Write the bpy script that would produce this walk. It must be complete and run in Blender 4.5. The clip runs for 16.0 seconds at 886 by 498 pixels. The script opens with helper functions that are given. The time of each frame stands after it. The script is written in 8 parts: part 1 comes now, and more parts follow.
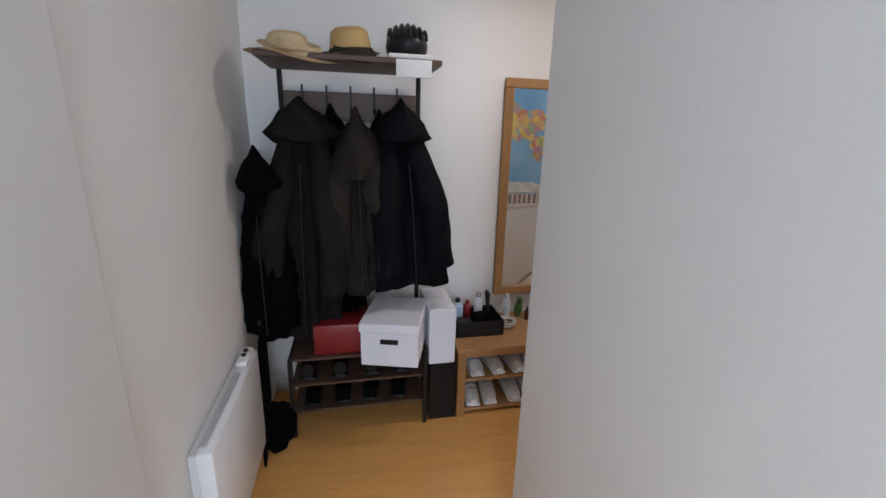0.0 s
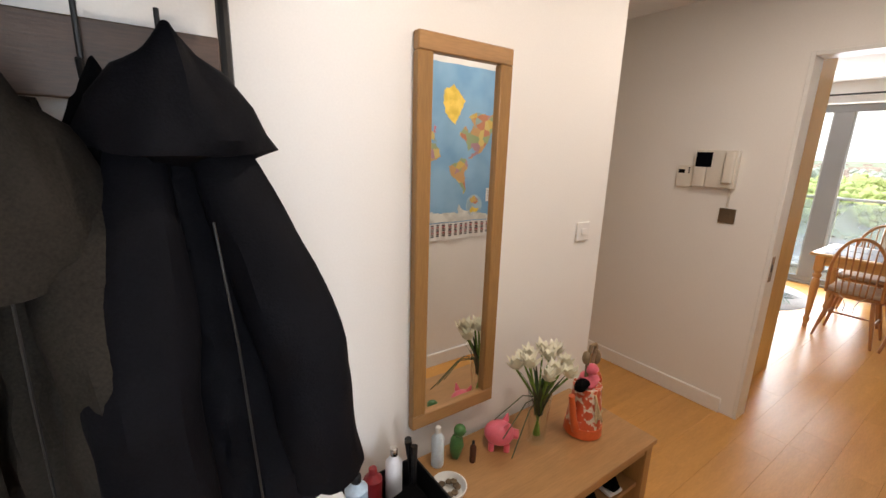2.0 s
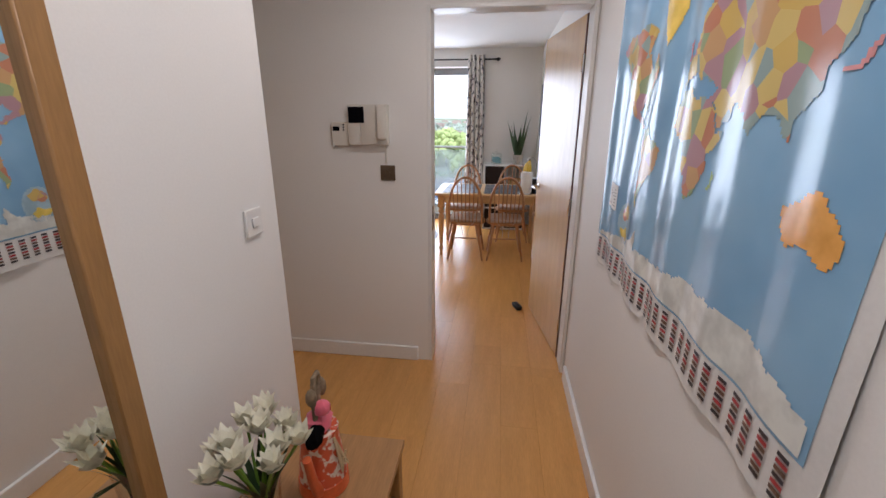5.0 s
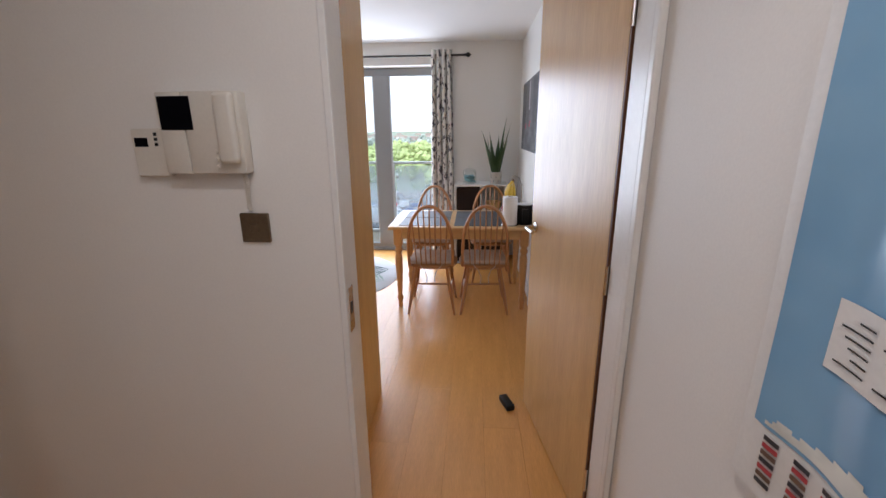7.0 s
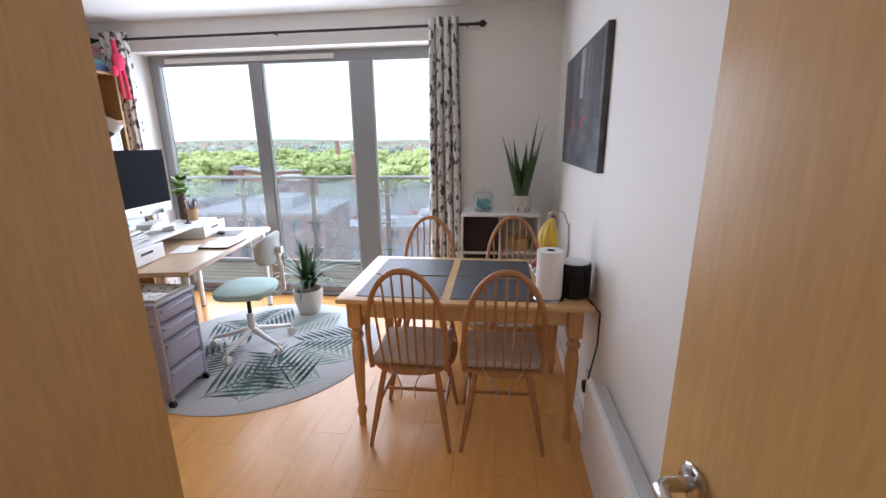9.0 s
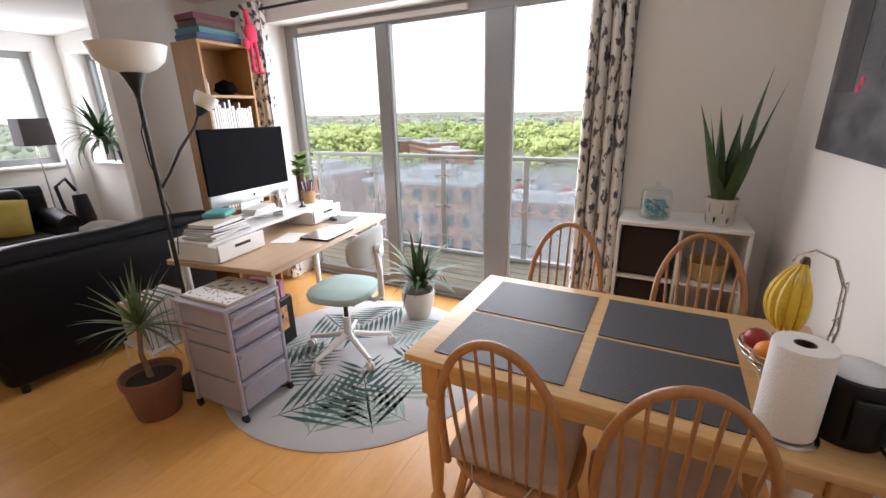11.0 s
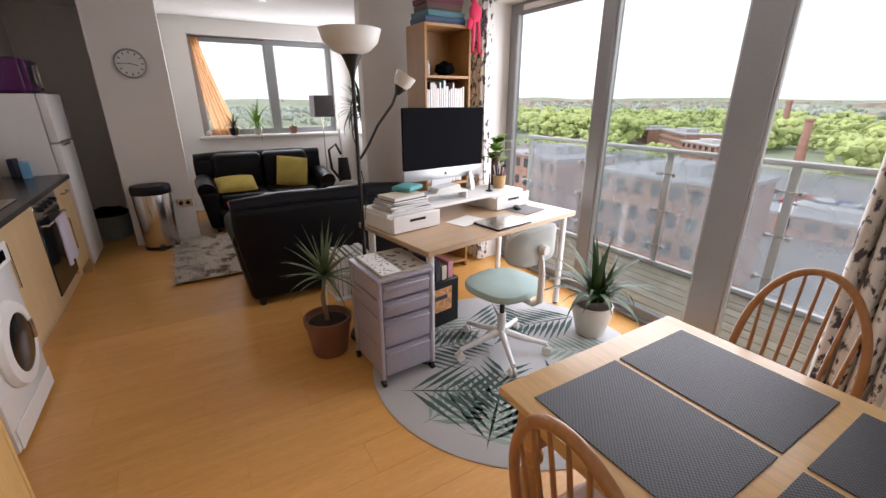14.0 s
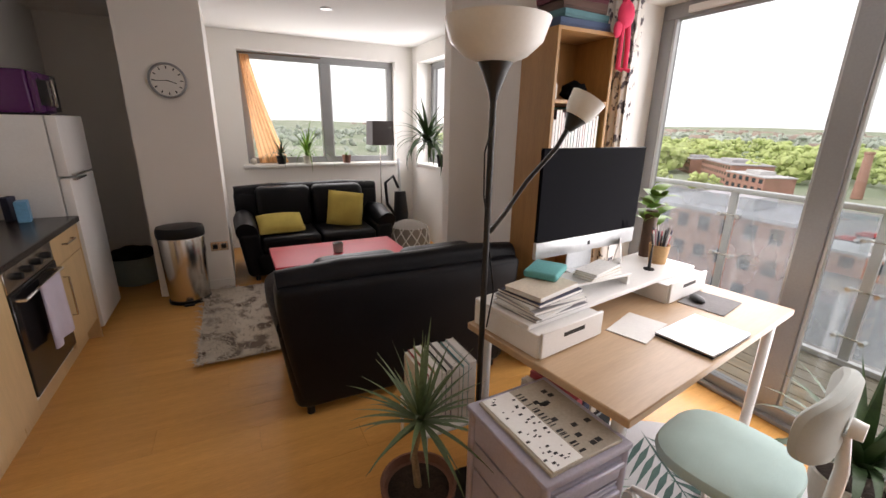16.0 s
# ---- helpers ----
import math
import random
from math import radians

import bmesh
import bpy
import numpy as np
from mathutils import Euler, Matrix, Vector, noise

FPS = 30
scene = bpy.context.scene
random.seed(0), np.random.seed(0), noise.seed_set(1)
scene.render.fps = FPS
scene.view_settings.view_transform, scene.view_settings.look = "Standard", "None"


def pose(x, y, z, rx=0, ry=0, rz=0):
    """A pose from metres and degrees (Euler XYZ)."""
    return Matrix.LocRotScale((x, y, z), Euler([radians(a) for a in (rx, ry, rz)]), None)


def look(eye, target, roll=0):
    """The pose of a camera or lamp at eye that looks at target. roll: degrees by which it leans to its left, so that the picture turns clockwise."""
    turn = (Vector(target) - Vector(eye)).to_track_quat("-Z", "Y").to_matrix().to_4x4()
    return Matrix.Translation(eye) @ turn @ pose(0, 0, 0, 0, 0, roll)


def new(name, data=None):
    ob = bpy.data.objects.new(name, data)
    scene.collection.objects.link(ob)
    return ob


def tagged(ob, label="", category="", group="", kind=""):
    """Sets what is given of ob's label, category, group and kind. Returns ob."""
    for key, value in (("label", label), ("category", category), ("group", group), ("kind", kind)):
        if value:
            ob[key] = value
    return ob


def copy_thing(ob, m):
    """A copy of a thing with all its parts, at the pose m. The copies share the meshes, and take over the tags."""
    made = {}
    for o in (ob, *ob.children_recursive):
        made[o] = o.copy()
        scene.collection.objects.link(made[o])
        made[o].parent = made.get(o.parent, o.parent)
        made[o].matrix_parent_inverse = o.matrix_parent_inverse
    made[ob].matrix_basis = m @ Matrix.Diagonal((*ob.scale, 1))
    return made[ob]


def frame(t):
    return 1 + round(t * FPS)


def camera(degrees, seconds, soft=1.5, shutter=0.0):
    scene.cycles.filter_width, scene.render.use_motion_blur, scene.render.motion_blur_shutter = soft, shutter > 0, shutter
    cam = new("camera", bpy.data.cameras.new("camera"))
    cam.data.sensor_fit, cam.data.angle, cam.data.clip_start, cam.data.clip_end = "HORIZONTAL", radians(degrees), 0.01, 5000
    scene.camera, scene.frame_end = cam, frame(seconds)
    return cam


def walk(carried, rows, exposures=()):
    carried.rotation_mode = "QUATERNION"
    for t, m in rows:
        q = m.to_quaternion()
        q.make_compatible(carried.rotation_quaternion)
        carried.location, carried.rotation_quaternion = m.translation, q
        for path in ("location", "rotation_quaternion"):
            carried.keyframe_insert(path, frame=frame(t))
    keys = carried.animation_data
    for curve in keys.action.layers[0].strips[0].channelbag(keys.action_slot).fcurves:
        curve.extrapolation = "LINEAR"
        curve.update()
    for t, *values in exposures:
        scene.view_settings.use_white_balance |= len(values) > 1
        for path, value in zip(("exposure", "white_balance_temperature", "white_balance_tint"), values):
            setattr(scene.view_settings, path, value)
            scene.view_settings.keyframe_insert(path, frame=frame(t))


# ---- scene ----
cam = camera(93.4, 16.0)
PATH = [
    (0, (1.495, 1.208, 1.612), (1.901, 3.091, 1.076), 1.5),
    (0.5, (1.602, 1.535, 1.6), (1.968, 3.436, 1.098), 1.6),
    (1, (1.542, 1.909, 1.596), (2.064, 3.783, 1.13), 1.9),
    (1.5, (1.57, 2.258, 1.581), (2.345, 4.042, 1.115), 1.8),
    (2, (1.678, 2.537, 1.592), (2.81, 4.119, 1.125), 1.8),
    (2.5, (1.694, 2.752, 1.581), (3.258, 3.902, 1.098), 1.7),
    (3, (1.641, 2.846, 1.585), (3.45, 3.521, 1.063), 1.3),
    (3.5, (1.663, 2.859, 1.574), (3.543, 3.264, 1.026), 1.4),
    (3.7, (1.677, 2.865, 1.571), (3.566, 3.219, 1.017), 1.4),
    (5.8, (2.504, 2.997, 1.535), (4.403, 3.224, 0.95), -0.1),
    (6, (2.614, 3.01, 1.524), (4.52, 3.227, 0.957), -0.2),
    (6.5, (2.965, 2.998, 1.495), (4.88, 3.173, 0.944), -0.4),
    (7, (3.344, 2.935, 1.523), (5.264, 3.077, 0.981), -0.5),
    (7.5, (3.74, 2.953, 1.519), (5.664, 3.086, 0.987), -0.4),
    (8, (4.067, 2.973, 1.5), (5.993, 3.088, 0.975), 0.6),
    (8.2, (4.256, 2.94, 1.498), (6.183, 3.073, 0.981), 0.2),
    (10.3, (5.555, 2.874, 1.503), (7.379, 3.452, 0.922), -0.3),
    (10.5, (5.616, 2.896, 1.498), (7.408, 3.557, 0.903), -0.6),
    (11, (5.731, 2.956, 1.508), (7.409, 3.853, 0.892), -1.3),
    (11.5, (5.789, 3.005, 1.525), (7.296, 4.162, 0.9), -1.2),
    (12, (5.925, 2.987, 1.526), (7.228, 4.362, 0.886), -0.7),
    (12.5, (6.065, 2.919, 1.505), (7.213, 4.416, 0.84), -0.3),
    (13, (6.095, 2.875, 1.508), (7.162, 4.42, 0.818), -0.3),
    (13.5, (6.099, 2.863, 1.509), (7.112, 4.444, 0.82), -0.2),
    (14, (6.114, 2.91, 1.497), (7.084, 4.525, 0.824), 0.0),
    (14.5, (6.116, 3.11, 1.495), (7.03, 4.767, 0.847), 0.4),
    (15, (6.118, 3.404, 1.534), (7.014, 5.091, 0.939), 0.1),
    (15.5, (6.177, 3.73, 1.514), (7.034, 5.444, 0.942), 0.7),
    (16, (6.18, 4.07, 1.538), (7.039, 5.782, 0.964), 1.1),
]
EXPOSURES = [(0.0, 0.3, 5900, 16), (0.7, 0.7, 6300, 15), (1.5, 1.2, 7300, 15), (2.2, 0.98, 6300, 15), (3.0, 0.66, 5800, 16), (3.7, 0.66, 5700, 16), (6.5, 0.74, 5750, 16), (8.0, 0.55, 5500, 14), (10.3, 0.62, 6250, 20), (11.5, 0.52, 6450, 18), (13.0, 0.34, 6350, 20), (16.0, 0.33, 6950, 21)]
walk(cam, [(t, look(eye, target, roll)) for t, eye, target, roll in PATH], EXPOSURES)

# ---- world, sun, large lights ----
world = bpy.data.worlds.new("overcast_sky")
scene.world = world
world.use_nodes = True
wn = world.node_tree
sky = wn.nodes.new("ShaderNodeTexSky")
sky.sky_type = "NISHITA"
sky.sun_disc = False
sky.sun_elevation, sky.sun_rotation = radians(38), radians(-60)
sky.dust_density, sky.air_density, sky.ozone_density = 4.0, 1.2, 1.0
pale = wn.nodes.new("ShaderNodeHueSaturation")
pale.inputs["Saturation"].default_value = 0.12
wn.links.new(sky.outputs["Color"], pale.inputs["Color"])
cloud = wn.nodes.new("ShaderNodeMixRGB")
cloud.inputs["Fac"].default_value = 0.8
cloud.inputs["Color2"].default_value = (9.6, 9.8, 10.1, 1)
wn.links.new(pale.outputs["Color"], cloud.inputs["Color1"])
wn.links.new(cloud.outputs["Color"], wn.nodes["Background"].inputs["Color"])
wn.nodes["Background"].inputs["Strength"].default_value = 0.15

sun_data = bpy.data.lights.new("sun", "SUN")
sun_data.energy, sun_data.angle, sun_data.color = 0.8, radians(35), (1.0, 0.96, 0.9)
sun = new("sun", sun_data)
sun.matrix_world = look((0, 0, 30), (math.sin(radians(60)) * 30, -math.cos(radians(60)) * 30, 30 - 30 * math.tan(radians(38))))


def area(name, eye, target, w, h, power, color):
    d = bpy.data.lights.new(name, "AREA")
    d.shape, d.size, d.size_y, d.energy, d.color = "RECTANGLE", w, h, power, color
    o = new(name, d)
    o.matrix_world = look(eye, target)
    return o


DAY = (0.93, 0.97, 1.0)
area("balcony_daylight", (8.645, 4.65, 1.15), (5.0, 4.65, 1.15), 2.6, 2.0, 46, DAY)
area("nook_daylight", (7.3, 9.84, 1.65), (7.3, 6.0, 1.65), 1.75, 1.1, 17, DAY)
area("side_daylight", (8.66, 9.0, 1.62), (6.0, 9.0, 1.62), 0.9, 1.1, 12, DAY)
# bluish fill lamp in a window assumed behind the start, never in view
area("entry_fill", (1.5, -0.77, 1.45), (1.5, 3.0, 1.45), 0.9, 1.25, 27, (0.74, 0.87, 1.0))


def spot(name, p, power):
    d = bpy.data.lights.new(name, "AREA")
    d.shape, d.size, d.energy, d.color = "DISK", 0.09, power, (1.0, 0.88, 0.76)
    o = new(name, d)
    o.matrix_world = look(p, (p[0], p[1], 0), 0)
    return o


HALL_LAMPS = [(2.45, 2.95), (3.55, 3.05)]
for lx, ly in HALL_LAMPS:
    spot("hall_downlight", (lx, ly, 2.475), 4.4)

# ---- materials ----


def nodes_of(name):
    m = bpy.data.materials.new(name)
    m.use_nodes = True
    return m, m.node_tree, m.node_tree.nodes["Principled BSDF"]


def mat(name, color, rough=0.6, metal=0.0, var=0.12, scale=6.0, bump=0.05, grain=90.0, stretch=(1, 1, 1), island=0.0, coat=0.0, trans=0.0, spec=None):
    """Surface with two scales of variation in colour, and fine relief."""
    m, nt, p = nodes_of(name)
    co = nt.nodes.new("ShaderNodeTexCoord")
    mp = nt.nodes.new("ShaderNodeMapping")
    mp.inputs["Scale"].default_value = stretch
    nt.links.new(co.outputs["Object"], mp.inputs["Vector"])
    big, fine = nt.nodes.new("ShaderNodeTexNoise"), nt.nodes.new("ShaderNodeTexNoise")
    big.inputs["Scale"].default_value, fine.inputs["Scale"].default_value = scale, grain
    big.inputs["Detail"].default_value, fine.inputs["Detail"].default_value = 4, 3
    for n in (big, fine):
        nt.links.new(mp.outputs["Vector"], n.inputs["Vector"])
    add = nt.nodes.new("ShaderNodeMath")
    add.operation = "ADD"
    nt.links.new(big.outputs["Fac"], add.inputs[0])
    nt.links.new(fine.outputs["Fac"], add.inputs[1])
    rng = nt.nodes.new("ShaderNodeMapRange")
    rng.inputs["From Min"].default_value, rng.inputs["From Max"].default_value = 0.7, 1.3
    rng.inputs["To Min"].default_value, rng.inputs["To Max"].default_value = 1 - var, 1 + var
    nt.links.new(add.outputs[0], rng.inputs["Value"])
    value = rng.outputs["Result"]
    if island:
        info, geo = nt.nodes.new("ShaderNodeObjectInfo"), nt.nodes.new("ShaderNodeNewGeometry")
        s = nt.nodes.new("ShaderNodeMath")
        s.operation = "ADD"
        nt.links.new(info.outputs["Random"], s.inputs[0])
        nt.links.new(geo.outputs["Random Per Island"], s.inputs[1])
        r2 = nt.nodes.new("ShaderNodeMapRange")
        r2.inputs["From Max"].default_value = 2.0
        r2.inputs["To Min"].default_value, r2.inputs["To Max"].default_value = 1 - island, 1 + island
        nt.links.new(s.outputs[0], r2.inputs["Value"])
        mul = nt.nodes.new("ShaderNodeMath")
        mul.operation = "MULTIPLY"
        nt.links.new(value, mul.inputs[0])
        nt.links.new(r2.outputs["Result"], mul.inputs[1])
        value = mul.outputs[0]
    vm = nt.nodes.new("ShaderNodeVectorMath")
    vm.operation = "SCALE"
    vm.inputs[0].default_value = color[:3]
    nt.links.new(value, vm.inputs["Scale"])
    nt.links.new(vm.outputs["Vector"], p.inputs["Base Color"])
    p.inputs["Roughness"].default_value, p.inputs["Metallic"].default_value = rough, metal
    if spec is not None:
        p.inputs["Specular IOR Level"].default_value = spec
    p.inputs["Coat Weight"].default_value = coat
    p.inputs["Coat Roughness"].default_value = 0.15
    p.inputs["Transmission Weight"].default_value = trans
    if bump:
        b = nt.nodes.new("ShaderNodeBump")
        b.inputs["Strength"].default_value, b.inputs["Distance"].default_value = bump, 0.01
        nt.links.new(add.outputs[0], b.inputs["Height"])
        nt.links.new(b.outputs["Normal"], p.inputs["Normal"])
    return m


def two_tone(name, a, b, lo, hi, scale=9.0, rough=0.8, stretch=(1, 1, 1), detail=3, bump=0.1):
    """Pattern of one colour in irregular patches on another."""
    m, nt, p = nodes_of(name)
    co, mp = nt.nodes.new("ShaderNodeTexCoord"), nt.nodes.new("ShaderNodeMapping")
    mp.inputs["Scale"].default_value = stretch
    n, r = nt.nodes.new("ShaderNodeTexNoise"), nt.nodes.new("ShaderNodeValToRGB")
    n.inputs["Scale"].default_value, n.inputs["Detail"].default_value = scale, detail
    r.color_ramp.elements[0].position, r.color_ramp.elements[1].position = lo, hi
    r.color_ramp.elements[0].color, r.color_ramp.elements[1].color = (*a, 1), (*b, 1)
    nt.links.new(co.outputs["Object"], mp.inputs["Vector"])
    nt.links.new(mp.outputs["Vector"], n.inputs["Vector"])
    nt.links.new(n.outputs["Fac"], r.inputs["Fac"])
    nt.links.new(r.outputs["Color"], p.inputs["Base Color"])
    p.inputs["Roughness"].default_value = rough
    bp = nt.nodes.new("ShaderNodeBump")
    bp.inputs["Strength"].default_value, bp.inputs["Distance"].default_value = bump, 0.01
    nt.links.new(n.outputs["Fac"], bp.inputs["Height"])
    nt.links.new(bp.outputs["Normal"], p.inputs["Normal"])
    return m


def pane_material(name, tint, gloss=1.0, reflection_haze=0.0):
    m = bpy.data.materials.new(name)
    m.use_nodes = True
    nt = m.node_tree
    nt.nodes.remove(nt.nodes["Principled BSDF"])
    t, g = nt.nodes.new("ShaderNodeBsdfTransparent"), nt.nodes.new("ShaderNodeBsdfGlossy")
    t.inputs["Color"].default_value, g.inputs["Roughness"].default_value = (*tint, 1), 0.02
    f, mx = nt.nodes.new("ShaderNodeLayerWeight"), nt.nodes.new("ShaderNodeMixShader")
    pw, sc_ = nt.nodes.new("ShaderNodeMath"), nt.nodes.new("ShaderNodeMath")
    f.inputs["Blend"].default_value = 0.5
    pw.operation, sc_.operation = "POWER", "MULTIPLY_ADD"
    pw.inputs[1].default_value = 4.0
    sc_.inputs[1].default_value, sc_.inputs[2].default_value = 0.6 * gloss, 0.025 * gloss
    nt.links.new(f.outputs["Facing"], pw.inputs[0])
    nt.links.new(pw.outputs[0], sc_.inputs[0])
    nt.links.new(sc_.outputs[0], mx.inputs["Fac"])
    nt.links.new(t.outputs[0], mx.inputs[1])
    nt.links.new(g.outputs[0], mx.inputs[2])
    out = mx.outputs[0]
    # diffuse and translucent layer imitates reflections that veil the glass
    if reflection_haze:
        d, n, r, m2 = nt.nodes.new("ShaderNodeBsdfDiffuse"), nt.nodes.new("ShaderNodeTexNoise"), nt.nodes.new("ShaderNodeMapRange"), nt.nodes.new("ShaderNodeMixShader")
        tl_ = nt.nodes.new("ShaderNodeBsdfTranslucent")
        both = nt.nodes.new("ShaderNodeMixShader")
        d.inputs["Color"].default_value = tl_.inputs["Color"].default_value = (0.72, 0.75, 0.80, 1)
        n.inputs["Scale"].default_value, n.inputs["Detail"].default_value = 2.5, 4
        r.inputs["From Min"].default_value, r.inputs["From Max"].default_value = 0.3, 0.7
        r.inputs["To Min"].default_value, r.inputs["To Max"].default_value = reflection_haze * 0.75, reflection_haze * 1.25
        nt.links.new(n.outputs["Fac"], r.inputs["Value"])
        nt.links.new(d.outputs[0], both.inputs[1])
        nt.links.new(tl_.outputs[0], both.inputs[2])
        nt.links.new(r.outputs["Result"], m2.inputs["Fac"])
        nt.links.new(out, m2.inputs[1])
        nt.links.new(both.outputs[0], m2.inputs[2])
        out = m2.outputs[0]
    nt.links.new(out, nt.nodes["Material Output"].inputs["Surface"])
    return m


WHITE_WALL = mat("white_wall_paint", (0.84, 0.82, 0.78), 0.62, var=0.025, scale=1.3, grain=160, bump=0.03)
CEIL = mat("ceiling_paint", (0.88, 0.87, 0.85), 0.85, var=0.02, scale=1.0, grain=120, bump=0.02)
GLOSS_WHITE = mat("white_gloss_paint", (0.82, 0.81, 0.78), 0.32, var=0.03, scale=4, grain=60, bump=0.02)
PLANK = mat("beech_laminate", (0.68, 0.35, 0.10), 0.27, var=0.10, scale=2.5, grain=24, stretch=(0.9, 9, 9), bump=0.012, island=0.07, spec=0.55)
UNDERLAY = mat("plank_joint", (0.42, 0.22, 0.075), 0.8, var=0.05)
BEECH = mat("beech_veneer", (0.64, 0.40, 0.15), 0.26, var=0.09, scale=2.0, grain=18, stretch=(7, 7, 0.7), bump=0.01, island=0.03)
DOOR_EDGE = mat("dark_hardwood_edge", (0.13, 0.052, 0.022), 0.45, var=0.2, scale=4, grain=40, stretch=(6, 6, 0.6))
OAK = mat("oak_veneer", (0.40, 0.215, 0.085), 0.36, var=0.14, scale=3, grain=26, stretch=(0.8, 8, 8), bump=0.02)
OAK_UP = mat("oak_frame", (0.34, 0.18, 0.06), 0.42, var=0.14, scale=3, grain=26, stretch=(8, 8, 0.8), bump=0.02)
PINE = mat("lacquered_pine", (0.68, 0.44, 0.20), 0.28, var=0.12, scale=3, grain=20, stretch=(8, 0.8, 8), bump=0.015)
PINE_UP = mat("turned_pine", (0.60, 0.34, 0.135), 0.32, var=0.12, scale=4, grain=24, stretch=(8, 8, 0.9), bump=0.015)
ELM = mat("waxed_elm", (0.41, 0.195, 0.075), 0.33, var=0.15, scale=4, grain=30, stretch=(3, 3, 1), bump=0.02, island=0.08)
WALNUT = mat("dark_brown_board", (0.085, 0.045, 0.026), 0.5, var=0.25, scale=4, grain=30, stretch=(1, 8, 8))
BLACK_METAL = mat("black_metal", (0.022, 0.021, 0.02), 0.42, 0.3, var=0.15)
BLACK_PLASTIC = mat("black_plastic", (0.010, 0.010, 0.011), 0.4, var=0.15, bump=0.02, spec=0.3)
CHROME = mat("brushed_steel", (0.62, 0.60, 0.57), 0.22, 1.0, var=0.08, scale=3, grain=70, stretch=(9, 9, 0.6), bump=0.01)
ALU = mat("grey_aluminium", (0.33, 0.34, 0.35), 0.42, 0.35, var=0.06, scale=3, bump=0.01)
ALU_PALE = mat("pale_aluminium", (0.58, 0.60, 0.61), 0.35, 0.5, var=0.06, scale=3, bump=0.01)
WHITE_PLASTIC = mat("white_plastic", (0.80, 0.79, 0.76), 0.38, var=0.03, bump=0.01)
CREAM_PLASTIC = mat("cream_plastic", (0.74, 0.70, 0.62), 0.42, var=0.03, bump=0.01)
WHITE_METAL = mat("white_enamel", (0.80, 0.80, 0.79), 0.25, var=0.03, bump=0.01)
LEATHER = mat("black_leather", (0.006, 0.006, 0.0075), 0.36, var=0.3, scale=5, grain=170, bump=0.15, spec=0.16)
WHITE_BOARD = mat("white_laminate", (0.80, 0.79, 0.77), 0.4, var=0.03, bump=0.01)
CARD_WHITE = mat("white_card", (0.76, 0.77, 0.80), 0.7, var=0.04, scale=3, bump=0.03)
FROST = mat("translucent_plastic", (0.60, 0.57, 0.68), 0.3, var=0.10, scale=7, bump=0.02, trans=0.42)
MINT = mat("mint_fabric", (0.42, 0.56, 0.53), 0.9, var=0.08, scale=8, grain=400, bump=0.15)
GREY_FABRIC = mat("pale_grey_fabric", (0.46, 0.49, 0.46), 0.9, var=0.08, scale=8, grain=400, bump=0.15)
CUSHION = mat("oatmeal_linen", (0.52, 0.43, 0.37), 0.95, var=0.14, scale=14, grain=320, bump=0.3)
MUSTARD = mat("mustard_fabric", (0.44, 0.34, 0.075), 0.9, var=0.14, scale=8, grain=260, bump=0.25)
TERRACOTTA = mat("terracotta", (0.22, 0.105, 0.07), 0.75, var=0.15, scale=7, bump=0.08)
CREAM_POT = mat("cream_ceramic", (0.62, 0.585, 0.52), 0.5, var=0.06, scale=8, bump=0.03)
SOIL = mat("potting_soil", (0.035, 0.022, 0.014), 0.95, var=0.4, scale=30, bump=0.6)
LEAF = mat("dark_leaf", (0.035, 0.075, 0.022), 0.45, var=0.3, scale=12, bump=0.05, island=0.35)
LEAF_PALE = mat("fresh_leaf", (0.14, 0.27, 0.03), 0.45, var=0.25, scale=12, bump=0.05, island=0.3)
LEAF_GREY = mat("dracaena_leaf", (0.085, 0.125, 0.055), 0.5, var=0.3, scale=12, bump=0.05, island=0.4)
BARK = mat("plant_stem", (0.24, 0.17, 0.10), 0.85, var=0.25, scale=30, bump=0.4)
COAT_A = mat("charcoal_padded_cloth", (0.014, 0.013, 0.012), 0.85, var=0.3, scale=6, grain=220, bump=0.15, spec=0.06)
COAT_B = mat("brown_grey_cloth", (0.026, 0.022, 0.018), 0.85, var=0.3, scale=6, grain=220, bump=0.15, spec=0.06)
COAT_C = mat("black_blue_cloth", (0.0048, 0.0048, 0.0066), 0.75, var=0.3, scale=6, grain=220, bump=0.12, spec=0.08)
COAT_D = mat("black_cloth", (0.0024, 0.0024, 0.0027), 0.9, var=0.3, scale=6, grain=220, bump=0.12, spec=0.05)
STRAW = mat("straw_weave", (0.62, 0.47, 0.27), 0.8, var=0.14, scale=10, grain=300, bump=0.3)
STRAW_B = mat("yellow_straw_weave", (0.55, 0.37, 0.14), 0.8, var=0.14, scale=10, grain=300, bump=0.3)
BROWN_FELT = mat("dark_brown_band", (0.03, 0.018, 0.014), 0.85, var=0.2)
RED = mat("dark_red_lacquer", (0.22, 0.012, 0.014), 0.4, var=0.15)
RED_TOP = mat("red_tabletop", (0.62, 0.035, 0.06), 0.4, var=0.06, bump=0.01)
PINK = mat("pink_plush", (0.72, 0.045, 0.115), 0.85, var=0.12, grain=300, bump=0.2)
PIG = mat("pink_ceramic", (0.80, 0.16, 0.22), 0.3, var=0.06, bump=0.02)
ORANGE_TIN = mat("orange_enamel", (0.70, 0.13, 0.035), 0.35, var=0.1, bump=0.02)
FLORAL = two_tone("floral_print", (0.62, 0.10, 0.035), (0.78, 0.68, 0.56), 0.50, 0.56, 42, 0.4)
PETAL = mat("white_petal", (0.80, 0.77, 0.62), 0.6, var=0.08, scale=20, bump=0.05, island=0.06)
GLASS_THIN = pane_material("clear_glass", (0.97, 0.985, 0.98))
